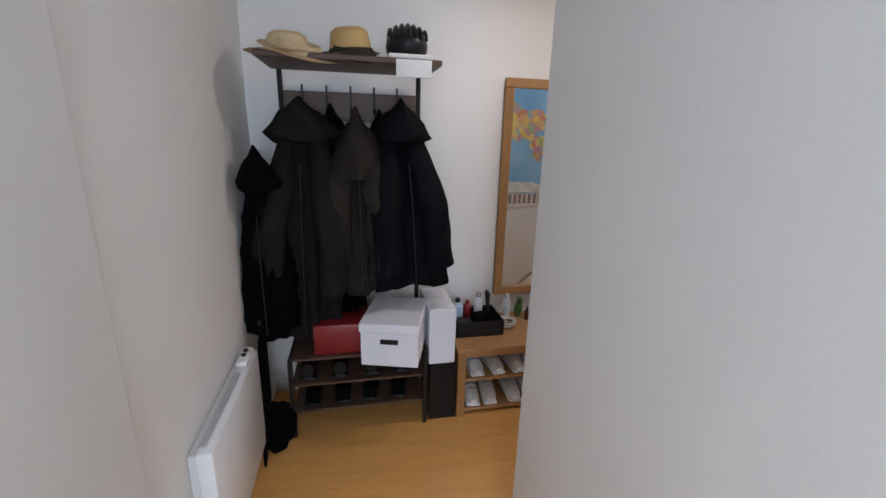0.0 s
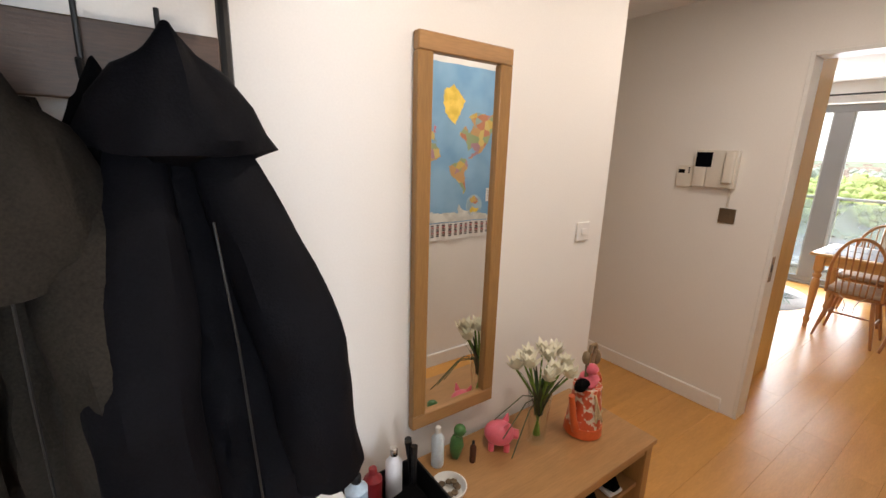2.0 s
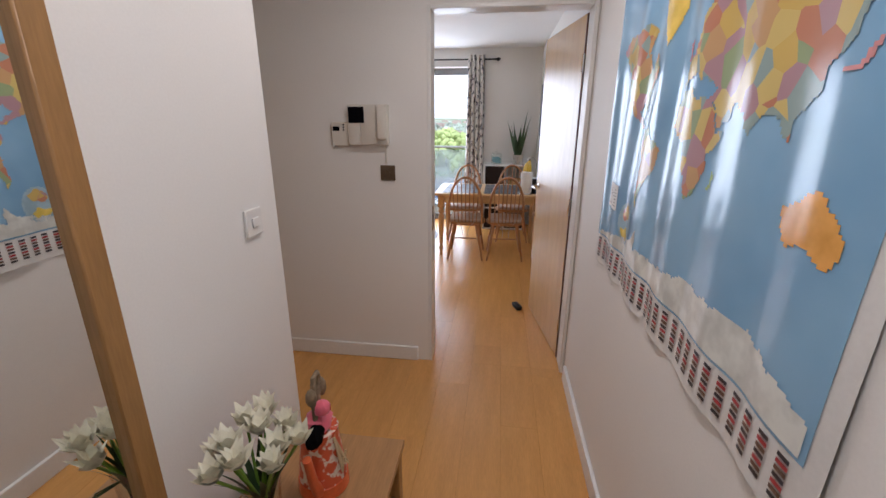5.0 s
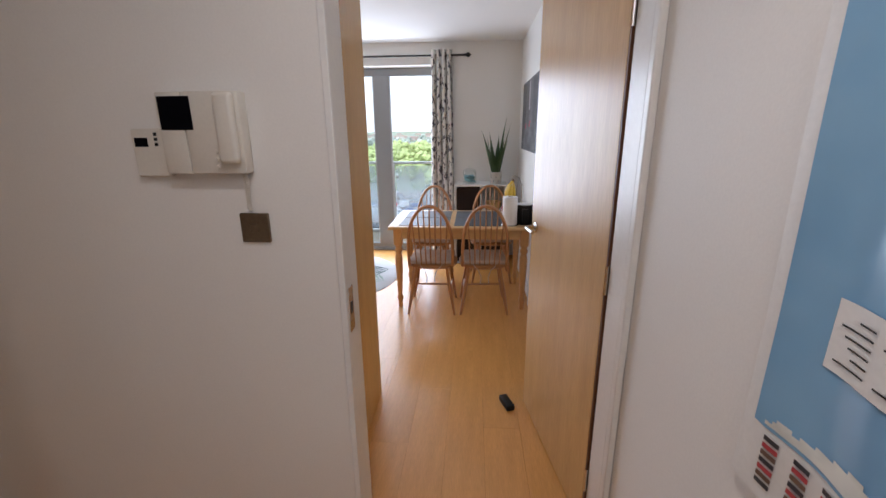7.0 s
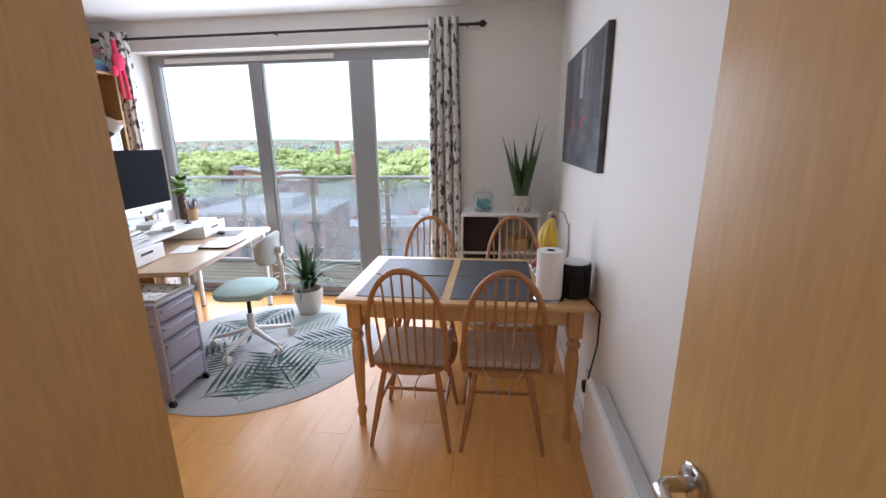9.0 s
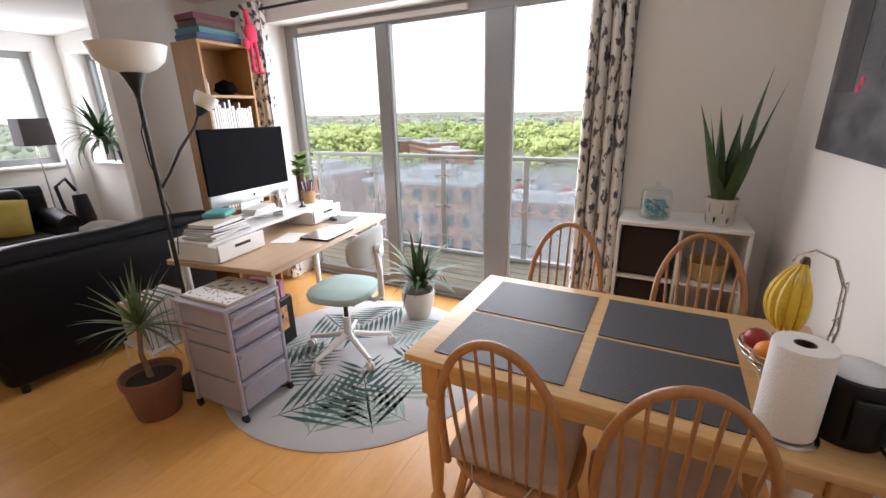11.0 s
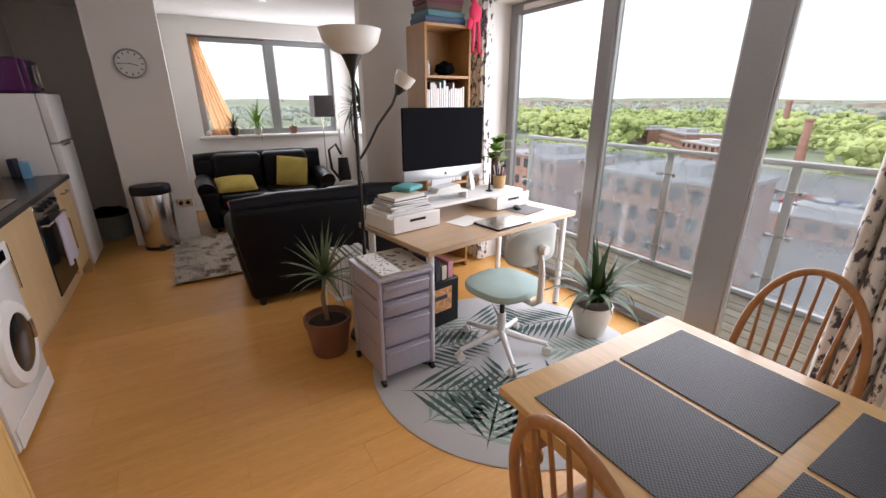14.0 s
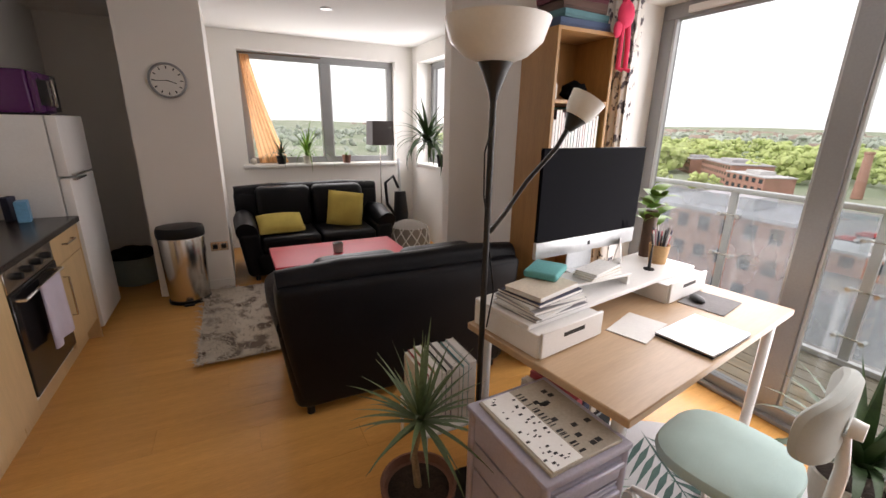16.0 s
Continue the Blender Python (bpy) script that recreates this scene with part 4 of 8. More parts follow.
for k, (x, z, m_) in enumerate([(2.17, .24, SUEDE), (2.29, .24, SUEDE), (2.42, .24, SUEDE), (2.53, .24, SUEDE), (2.16, .04, SUEDE), (2.27, .04, SUEDE), (2.42, .04, CARD_WHITE), (2.53, .04, CARD_WHITE),
                               (2.73, .24, CARD_WHITE), (2.86, .24, COAT_D), (2.97, .24, COAT_D), (3.12, .24, COAT_D), (2.74, .04, COAT_D), (2.88, .04, COAT_D), (3.05, .04, SUEDE), (3.16, .04, SUEDE)]):
    shoe("pale canvas shoe on the bench shelf" if m_ is not COAT_D else "black trainer with white sole on the bench shelf", x, 3.40, z, -90 + 6 * math.sin(k), m_, CARD_WHITE, "shoes in the bench")

# mirror
mir = thing("wall_mirror", "tall oak framed mirror on the hall wall", "mirror", 0, 0, 0)
mx0, mx1, mz0, mz1, fw = 2.375, 2.76, 0.585, 1.93, 0.055
part("frame_rail", slab(mx0, 3.665, mz1 - fw, mx1, 3.698, mz1, bev=0.004), OAK, mir)
part("frame_rail", slab(mx0, 3.665, mz0, mx1, 3.698, mz0 + fw, bev=0.004), OAK, mir)
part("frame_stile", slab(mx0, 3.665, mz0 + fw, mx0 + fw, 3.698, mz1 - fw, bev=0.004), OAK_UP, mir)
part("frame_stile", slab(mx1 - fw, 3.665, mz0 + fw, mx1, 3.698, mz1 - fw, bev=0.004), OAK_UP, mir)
MIRROR = mat("silvered_glass", (0.88, 0.9, 0.89), 0.015, 1.0, var=0.01, bump=0)
part("mirror_glass", slab(mx0 + fw, 3.682, mz0 + fw, mx1 - fw, 3.69, mz1 - fw), MIRROR, mir)

# things on the bench
tray = thing("black_tray", "black organiser tray full of small things", "tray", 2.20, 3.47, 0.451)
part("base", slab(-0.145, -0.11, 0, 0.145, 0.13, 0.008, bev=0.002), BLACK_PLASTIC, tray)
for a in ((-0.145, -0.11, 0.145, -0.102), (-0.145, 0.122, 0.145, 0.13), (-0.145, -0.102, -0.137, 0.122), (0.137, -0.102, 0.145, 0.122)):
    part("side", slab(a[0], a[1], 0.008, a[2], a[3], 0.095, bev=0.002), BLACK_PLASTIC, tray)
single("dark_wallet", slab(-0.05, -0.04, 0, 0.05, 0.04, 0.05, bev=0.008, seg=2), COAT_D, "black pouch lying in the tray", "pouch", "", 2.22, 3.43, 0.52, 12)
single("black_case", slab(-0.06, -0.05, 0, 0.06, 0.05, 0.06, bev=0.006), BLACK_PLASTIC, "black case in the tray", "case", "", 2.14, 3.45, 0.46, -10)


def bottle(name, label, x, y, z, rad, h, mt, cap, cat="bottle"):
    b = thing(name, label, cat, x, y, z)
    part("container", lathe(bmesh.new(), [(rad * 0.92, 0), (rad, 0.006), (rad, h * 0.72), (rad * 0.5, h * 0.82), (rad * 0.4, h * 0.86)], 18), mt, b)
    part("cap", lathe(bmesh.new(), [(rad * 0.45, h * 0.861), (rad * 0.45, h * 0.98), (rad * 0.38, h)], 14), cap, b)
    return b


bottle("plastic_bottle", "white blue bottle in the tray", 2.10, 3.54, 0.46, 0.035, 0.17, plain("pale_blue_label", (0.45, 0.58, 0.70), 0.4), BLACK_PLASTIC)
bottle("deodorant", "white roll-on in the tray", 2.24, 3.56, 0.46, 0.028, 0.19, CARD_WHITE, CHROME)
bottle("red_tin", "red lidded pot in the tray", 2.17, 3.57, 0.46, 0.03, 0.14, RED, RED)
bottle("spray_bottle", "white lotion bottle on the bench", 2.45, 3.61, 0.451, 0.024, 0.16, plain("blue_white_bottle", (0.62, 0.72, 0.78), 0.35), WHITE_PLASTIC)
for k in range(3):
    bm = bmesh.new()
    tube(bm, [(0, 0, 0), (0.006, 0.01, 0.12), (0.012, 0.02, 0.20)], [0.008, 0.009, 0.012], 8)
    single("hair_brush", bm, BLACK_PLASTIC, "dark brush handle standing in the tray", "brush", "brushes", 2.28 + 0.018 * k, 3.50 + 0.03 * k, 0.461, 60 * k)
bowl = thing("trinket_bowl", "small white bowl of keys and coins", "bowl", 2.40, 3.47, 0.451)
part("bowl_body", lathe(bmesh.new(), [(0.03, 0), (0.05, 0.012), (0.062, 0.045), (0.058, 0.046), (0.046, 0.016), (0.001, 0.01)], 24), WHITE_PLASTIC, bowl)
bm = bmesh.new()
for k in range(9):
    ball(bm, (0.03 * math.cos(k * 2.4), 0.03 * math.sin(k * 2.4), 0.03 + 0.003 * (k % 3)), 0.014, 1, 1, 0.4, 1)
single("loose_keys", bm, BRASS, "bronze trinkets in the white bowl", "keys", "", 2.40, 3.47, 0.451)
fr = thing("green_figurine", "small green figurine on the bench", "figurine", 2.53, 3.60, 0.451)
bm = bmesh.new()
ball(bm, (0, 0, 0.06), 0.035, 0.8, 0.7, 1.7, 2, 0.3)
ball(bm, (0.005, -0.01, 0.125), 0.024, 1, 1, 1, 2, 0.2)
part("figurine_body", bm, plain("green_glaze", (0.06, 0.17, 0.05), 0.3), fr)
bottle("nail_polish", "small dark bottle next to the figurine", 2.57, 3.55, 0.451, 0.012, 0.09, plain("brown_glass", (0.08, 0.03, 0.02), 0.2), BLACK_PLASTIC)
pig = thing("piggy_bank", "pink ceramic piggy bank on the bench", "piggy bank", 2.71, 3.56, 0.451, -40)
part("pig_body", ball(bmesh.new(), (0, 0, 0.062), 0.052, 1.15, 0.95, 0.95, 3), PIG, pig)
bm = bmesh.new()
tube(bm, [(0.05, 0, 0.062), (0.074, 0, 0.06)], [0.02, 0.019], 12)
part("snout", bm, PIG, pig)
for sy in (-1, 1):
    bm = bmesh.new()
    tube(bm, [(0.025, sy * 0.026, 0.10), (0.032, sy * 0.034, 0.128)], [0.014, 0.003], 8)
    part("ear", bm, PIG, pig)
    for sx in (-0.03, 0.03):
        bm = bmesh.new()
        tube(bm, [(sx, sy * 0.025, 0.03), (sx, sy * 0.027, 0.0)], 0.012, 8)
        part("foot", bm, PIG, pig)

# vase of white flowers
vase = thing("glass_vase", "clear glass vase with white flowers and green stems", "vase", 2.86, 3.50, 0.451)
vb = part("vase_body", lathe(bmesh.new(), [(0.032, 0), (0.036, 0.004), (0.034, 0.02), (0.05, 0.24), (0.047, 0.24), (0.030, 0.022), (0.001, 0.018)], 20), GLASS_THIN, vase)
vb.visible_shadow = False
r = random.Random(11)
for k in range(11):
    a, sp = k * 2.4, 0.03 + 0.10 * math.sqrt(k / 11)
    tip = Vector((sp * math.cos(a), sp * math.sin(a) * 0.75, 0.34 + 0.05 * r.random() - 0.25 * sp))
    bm = bmesh.new()
    tube(bm, [(-0.012 * math.cos(a), -0.012 * math.sin(a), 0.03), (0.02 * math.cos(a), 0.02 * math.sin(a), 0.2), tip], 0.004, 6)
    st = part("stem", bm, LEAF_PALE, vase)
    bm = bmesh.new()
    for q in range(12):
        strip_leaf(bm, tip, q * 2.4 + a, 0.062 * r.uniform(0.8, 1.1), 0.04, 0.5 + 0.08 * q, -0.5 + 0.1 * q, 4, 0.3)
    part("flower", bm, PETAL, vase)
bm = bmesh.new()
for k in range(14):
    strip_leaf(bm, (0.01 * math.cos(k), 0.01 * math.sin(k), 0.12), k * 2.4, 0.22, 0.022, 1.35, 0.6, 6)
part("leaves", bm, LEAF, vase)
bm = bmesh.new()
for k in range(3):
    tube(bm, [(0, 0, 0.2), (-0.10, -0.02 * k, 0.24 - 0.02 * k), (-0.22, 0.02 - 0.05 * k, 0.17 - 0.05 * k)], 0.0022, 5)
part("grass_blades", bm, LEAF, vase)

# orange watering can with dried flowers
can = thing("watering_can", "orange floral watering can with toy flowers on top", "watering can", 3.08, 3.44, 0.451, 10)
part("can_body", lathe(bmesh.new(), [(0.072, 0), (0.076, 0.005), (0.072, 0.05), (0.056, 0.20), (0.058, 0.215), (0.052, 0.213)], 24), FLORAL, can)
part("base_band", lathe(bmesh.new(), [(0.0775, 0.004), (0.0755, 0.045), (0.0735, 0.046), (0.0735, 0.004)], 24), ORANGE_TIN, can)
bm = bmesh.new()
tube(bm, [(-0.06, 0, 0.03), (-0.10, 0, 0.10), (-0.135, 0, 0.22)], [0.02, 0.014, 0.012], 10)
part("spout", bm, ORANGE_TIN, can)
bm = bmesh.new()
tube(bm, [(0.055, 0, 0.20), (0.10, 0, 0.225), (0.125, 0, 0.19), (0.115, 0, 0.12), (0.066, 0, 0.07)], 0.008, 8)
part("handle", bm, ORANGE_TIN, can)
bm = bmesh.new()
ball(bm, (0.0, 0, 0.24), 0.04, 1.2, 1, 0.8, 2, 0.4)
ball(bm, (-0.02, -0.02, 0.30), 0.024, 1, 1, 1, 2, 0.3)
part("pink_flower", bm, PIG, can)
bm = bmesh.new()
tube(bm, [(-0.02, 0, 0.22), (-0.03, 0, 0.33), (-0.01, 0, 0.39), (0.03, 0, 0.385), (0.05, 0, 0.34)], 0.008, 7)
tube(bm, [(0.01, 0, 0.22), (0.02, 0, 0.33), (0.04, 0, 0.37)], 0.008, 7)
ball(bm, (0.055, 0, 0.32), 0.02, 0.9, 0.9, 1.7, 2)
ball(bm, (-0.045, 0, 0.35), 0.018, 0.9, 0.9, 1.6, 2)
part("dried_pods", bm, BARK, can)
bm = bmesh.new()
for k in range(6):
    tube(bm, [(-0.03, -0.05, 0.20), (-0.035 + 0.012 * math.sin(k), -0.072, 0.14 - 0.01 * k), (-0.02 + 0.02 * math.cos(k), -0.078, 0.08 + 0.012 * k)], 0.004, 6)
part("raffia_bow", bm, STRAW, can)
bm = bmesh.new()
ball(bm, (-0.08, -0.01, 0.25), 0.03, 1.4, 0.8, 0.8, 2, 0.4)
part("dark_flower", bm, COAT_D, can)

# switches and intercom
def switch(name, label, m, plate, w=0.086, rocker=(0.026, 0.026)):
    s = thing(name, label, "switch")
    s.matrix_basis = m
    part("plate", slab(-w / 2, -0.010, -w / 2, w / 2, 0, w / 2, bev=0.002), plate, s)
    part("rocker", slab(-rocker[0] / 2, -0.016, -rocker[1] / 2, rocker[0] / 2, -0.0101, rocker[1] / 2, bev=0.002), plate, s)
    return s


switch("light_switch", "small white box switch on the hall wall", pose(3.285, 3.699, 1.245), WHITE_PLASTIC, 0.085, (0.035, 0.03))
switch("metal_switch", "square bronze light switch plate", pose(4.529, 3.585, 1.25, 0, 0, -90), BRASS, 0.088)
inter = thing("intercom", "cream wall intercom with small screen and handset", "intercom", 4.529, 3.672, 1.503, -90)
part("housing", slab(-0.055, -0.045, -0.09, 0.105, 0, 0.13, bev=0.006, seg=2), CREAM_PLASTIC, inter)
part("housing_screen_side", slab(-0.13, -0.045, -0.09, -0.056, 0, 0.13, bev=0.006, seg=2), CREAM_PLASTIC, inter)
part("screen", slab(-0.122, -0.048, 0.03, -0.03, -0.0455, 0.118, bev=0.001), SCREEN, inter)
part("handset", slab(0.045, -0.075, -0.06, 0.10, -0.046, 0.125, bev=0.012, seg=3), CREAM_PLASTIC, inter)
for k in range(3):
    bm = bmesh.new()
    lathe(bm, [(0.006, 0), (0.005, 0.004)], 10)
    bmesh.ops.transform(bm, matrix=pose(0.025, -0.0455, -0.03 - 0.02 * k, 90), verts=bm.verts[:])
    part("button", bm, CREAM_PLASTIC, inter)
bm = bmesh.new()
tube(bm, [(0.085 + 0.006 * math.cos(1.6 * k), -0.02 + 0.006 * math.sin(1.6 * k), -0.09 - 0.0018 * k) for k in range(60)], 0.0025, 5)
part("coiled_cord", bm, CREAM_PLASTIC, inter)
th = thing("thermostat", "small cream wall thermostat with dark display", "thermostat", 4.529, 3.86, 1.478, -90)
part("housing", slab(-0.05, -0.022, -0.075, 0.052, 0, 0.06, bev=0.004), CREAM_PLASTIC, th)
part("display", slab(-0.04, -0.024, 0.01, 0.0, -0.0222, 0.035, bev=0.001), SCREEN, th)
for k in range(3):
    part("button", slab(0.02, -0.025, 0.012 + 0.014 * k, 0.03, -0.0222, 0.021 + 0.014 * k, bev=0.001), BLACK_PLASTIC, th)

# world map
wm = thing("world_map", "large glossy paper world map, creased, with flags below", "map", 0, 0, 0)


def crease(x, z):
    return 2.479 + 0.006 * math.sin(26 * x + 2.5 * noise.noise(Vector((x * 3, z * 1.2, 0)))) + 0.006 * noise.noise(Vector((x * 9, z * 2.0, 3))) + 0.012 * max(0, 1.25 - z) * abs(math.sin(5 * x))


def sheet(bm, x0, x1, z0, z1, nx, nz, off):
    vs = [[bm.verts.new((x0 + (x1 - x0) * i / nx, crease(x0 + (x1 - x0) * i / nx, z0 + (z1 - z0) * j / nz) + off, z0 + (z1 - z0) * j / nz)) for i in range(nx + 1)] for j in range(nz + 1)]
    for j in range(nz):
        for i in range(nx):
            bm.faces.new((vs[j][i], vs[j][i + 1], vs[j + 1][i + 1], vs[j + 1][i]))
    return bm


part("paper_border", sheet(bmesh.new(), 2.60, 3.97, 0.965, 2.16, 110, 60, 0.0), PAPER, wm)
part("sea", sheet(bmesh.new(), 2.63, 3.94, 1.085, 2.13, 110, 60, 0.0016), MAP_BLUE, wm)


def map_land_material():
    """Countries in patches of a school atlas's colours."""
    m, nt, p = nodes_of("map_land")
    co, vo, r = nt.nodes.new("ShaderNodeTexCoord"), nt.nodes.new("ShaderNodeTexVoronoi"), nt.nodes.new("ShaderNodeValToRGB")
    vo.inputs["Scale"].default_value = 19.0
    sep = nt.nodes.new("ShaderNodeSeparateColor")
    r.color_ramp.interpolation = "CONSTANT"
    tones = ((0.62, 0.44, 0.13), (0.52, 0.23, 0.14), (0.32, 0.40, 0.22), (0.64, 0.50, 0.18), (0.44, 0.27, 0.30), (0.56, 0.35, 0.17), (0.30, 0.40, 0.38))
    for k, c in enumerate(tones):
        e = r.color_ramp.elements[k] if k < 2 else r.color_ramp.elements.new(k / 7)
        e.position, e.color = k / 7, (*c, 1)
    nt.links.new(co.outputs["Object"], vo.inputs["Vector"])
    nt.links.new(vo.outputs["Color"], sep.inputs["Color"])
    nt.links.new(sep.outputs[0], r.inputs["Fac"])
    nt.links.new(r.outputs["Color"], p.inputs["Base Color"])
    p.inputs["Roughness"].default_value = 0.2
    return m


MAP_LAND = map_land_material()


def flat_colour(name, c):
    return two_tone(name, c, tuple(min(1, v * 1.25 + 0.03) for v in c), 0.4, 0.6, 14, 0.2)


# coasts as degrees of longitude and latitude
COASTS = [
    ("north_america", MAP_LAND, [(-166, 66), (-150, 71), (-120, 70), (-95, 72), (-80, 68), (-92, 60), (-80, 52), (-72, 61), (-56, 52), (-66, 44), (-76, 36), (-81, 26), (-90, 30), (-97, 24), (-88, 17), (-78, 8), (-95, 15), (-106, 22), (-116, 32), (-124, 42), (-130, 54), (-150, 60)]),
    ("greenland", flat_colour("map_ochre", (0.75, 0.54, 0.10)), [(-68, 77), (-40, 82), (-20, 80), (-24, 70), (-43, 60), (-53, 68)]),
    ("south_america", MAP_LAND, [(-78, 8), (-62, 10), (-50, 1), (-35, -7), (-40, -22), (-56, -35), (-66, -46), (-70, -55), (-75, -48), (-71, -20), (-81, -5)]),
    ("africa", MAP_LAND, [(-6, 35), (10, 37), (20, 31), (33, 31), (43, 11), (51, 11), (40, -5), (35, -22), (28, -33), (19, -35), (12, -17), (9, 3), (-8, 5), (-17, 14), (-14, 27)]),
    ("eurasia", MAP_LAND, [(-9, 37), (-2, 44), (-4, 49), (8, 54), (10, 64), (25, 71), (60, 69), (80, 73), (105, 78), (140, 73), (163, 70), (161, 60), (140, 58), (132, 43), (122, 39), (121, 28), (108, 20), (106, 9), (100, 12), (98, 17), (88, 22), (78, 8), (72, 20), (58, 26), (56, 18), (44, 13), (34, 30), (36, 37), (26, 39), (20, 40), (12, 44), (3, 42)]),
    ("australia", flat_colour("map_orange", (0.72, 0.36, 0.08)), [(114, -22), (130, -12), (142, -11), (153, -27), (147, -38), (136, -34), (116, -35)]),
    ("britain", flat_colour("map_rose", (0.60, 0.20, 0.22)), [(-6, 50), (1, 51), (0, 54), (-3, 58), (-6, 58), (-3, 54)]),
    ("madagascar", flat_colour("map_green", (0.30, 0.44, 0.16)), [(44, -24), (49, -13), (50, -17), (47, -25)]),
    ("japan", flat_colour("map_pink", (0.62, 0.30, 0.30)), [(131, 32), (141, 36), (144, 44), (140, 42), (136, 36)]),
    ("antarctica", flat_colour("map_ice", (0.60, 0.62, 0.58)), [(-176, -77), (162, -77), (160, -72), (110, -67), (50, -68), (-10, -71), (-60, -72), (-58, -65), (-70, -70), (-120, -73), (-176, -76)]),
]


def chart(lon, lat):
    return 3.249 - 0.0038 * lon, 1.498 + 0.19 * math.log(math.tan(math.pi / 4 + math.radians(lat) / 2))


def inside_outline(x, z, ring):
    odd = False
    for (x0, z0), (x1, z1) in zip(ring, ring[1:] + ring[:1]):
        if (z0 > z) != (z1 > z) and x < (x1 - x0) * (z - z0) / (z1 - z0) + x0:
            odd = not odd
    return odd


def print_on_map(name, ring, material, step=0.006, wob=0.012, off=0.003):
    """Fill an outline with small cells that follow the creased paper."""
    bm, vs = bmesh.new(), {}

    def vert(i, j):
        if (i, j) not in vs:
            x, z = i * step, j * step
            vs[i, j] = bm.verts.new((x, crease(x, z) + off, z))
        return vs[i, j]
    xs, zs = [p[0] for p in ring], [p[1] for p in ring]
    for i in range(int(max(2.635, min(xs) - 0.02) / step) + 1, int(min(3.93, max(xs) + 0.02) / step)):
        for j in range(int(max(1.088, min(zs) - 0.02) / step) + 1, int(min(2.12, max(zs) + 0.02) / step)):
            x, z = (i + 0.5) * step, (j + 0.5) * step
            if inside_outline(x + wob * noise.noise(Vector((x * 30, z * 30, 1))), z + wob * noise.noise(Vector((x * 30, z * 30, 7))), ring):
                bm.faces.new((vert(i, j), vert(i + 1, j), vert(i + 1, j + 1), vert(i, j + 1)))
    part(name, bm, material, wm)


for nm, mt_, coast in COASTS:
    print_on_map("landmass", [chart(*c) for c in coast], mt_)
disc = [(3.62 + 0.075 * math.cos(2 * math.pi * k / 28), 1.20 + 0.075 * math.sin(2 * math.pi * k / 28)) for k in range(28)]
print_on_map("inset_globe", disc, flat_colour("inset_sea", (0.30, 0.44, 0.52)), 0.005, 0.0, 0.003)
print_on_map("inset_land", [(3.66, 1.235), (3.63, 1.265), (3.58, 1.25), (3.60, 1.215), (3.64, 1.21)], MAP_LAND, 0.004, 0.012, 0.0042)
print_on_map("inset_land", [(3.67, 1.17), (3.65, 1.15), (3.60, 1.14), (3.57, 1.17), (3.61, 1.185)], flat_colour("inset_yellow", (0.72, 0.55, 0.10)), 0.004, 0.012, 0.0042)
part("legend_panel", sheet(bmesh.new(), 3.725, 3.862, 1.225, 1.32, 12, 6, 0.004), PAPER, wm)
bm = bmesh.new()
for q in range(6):
    for c in (3.735, 3.80):
        sheet(bm, c, c + 0.05 - 0.008 * ((q * 3) % 4), 1.24 + 0.012 * q, 1.2425 + 0.012 * q, 4, 1, 0.0056)
part("legend_lines", bm, BLACK_METAL, wm)["kind"] = "stuff"
FLAG = [plain("flag_" + n, c, 0.4) for n, c in (("dark", (0.04, 0.04, 0.05)), ("crimson", (0.45, 0.05, 0.06)), ("brown", (0.16, 0.09, 0.06)))]
for mi in range(3):
    bm = bmesh.new()
    for k in range(26):
        x = 2.65 + 0.0495 * k
        for q in range(mi, 7, 3):
            sheet(bm, x, x + 0.026, 1.075 - 0.0125 * q - 0.008, 1.075 - 0.0125 * q, 2, 1, 0.003)
    part("flag_print", bm, FLAG[mi], wm)["kind"] = "stuff"

# ---- dining ----
tb = thing("dining_table", "lacquered pine dining table with turned legs", "table", 0, 0, 0)
tx0, tx1, ty0, ty1 = 6.74, 7.53, 2.425, 3.655
part("tabletop", slab(tx0, ty0, 0.725, tx1, ty1, 0.752, bev=0.007, seg=2), PINE, tb)
for a in ((tx0 + 0.06, ty0 + 0.11, tx0 + 0.08, ty1 - 0.11), (tx1 - 0.08, ty0 + 0.11, tx1 - 0.06, ty1 - 0.11)):
    part("apron", slab(a[0], a[1], 0.635, a[2], a[3], 0.724, bev=0.002), PINE, tb)
for a in ((tx0 + 0.11, ty0 + 0.06, tx1 - 0.11, ty0 + 0.08), (tx0 + 0.11, ty1 - 0.08, tx1 - 0.11, ty1 - 0.06)):
    part("apron", slab(a[0], a[1], 0.635, a[2], a[3], 0.724, bev=0.002), PINE, tb)
for lx in (tx0 + 0.075, tx1 - 0.075):
    for ly in (ty0 + 0.075, ty1 - 0.075):
        bm = bmesh.new()
        box(bm, lx - 0.035, ly - 0.035, 0.58, lx + 0.035, ly + 0.035, 0.724, 0.004)
        lathe(bm, [(0.018, 0), (0.020, 0.02), (0.017, 0.05), (0.026, 0.075), (0.028, 0.095), (0.018, 0.12), (0.022, 0.16), (0.031, 0.36), (0.033, 0.45), (0.026, 0.50), (0.022, 0.505), (0.034, 0.525), (0.034, 0.54), (0.024, 0.555), (0.034, 0.58)], 18, (lx, ly, 0))
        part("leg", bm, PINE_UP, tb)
for i, (x0, x1, y0, y1) in enumerate([(6.79, 7.115, 3.14, 3.565), (7.135, 7.46, 3.14, 3.565), (6.79, 7.115, 2.68, 3.095), (7.135, 7.46, 2.68, 3.095)]):
    single("placemat", slab(x0, y0, 0.753, x1, y1, 0.7565, bev=0.001), PLACEMAT, "dark grey woven placemat on the dining table", "placemat", "placemats")


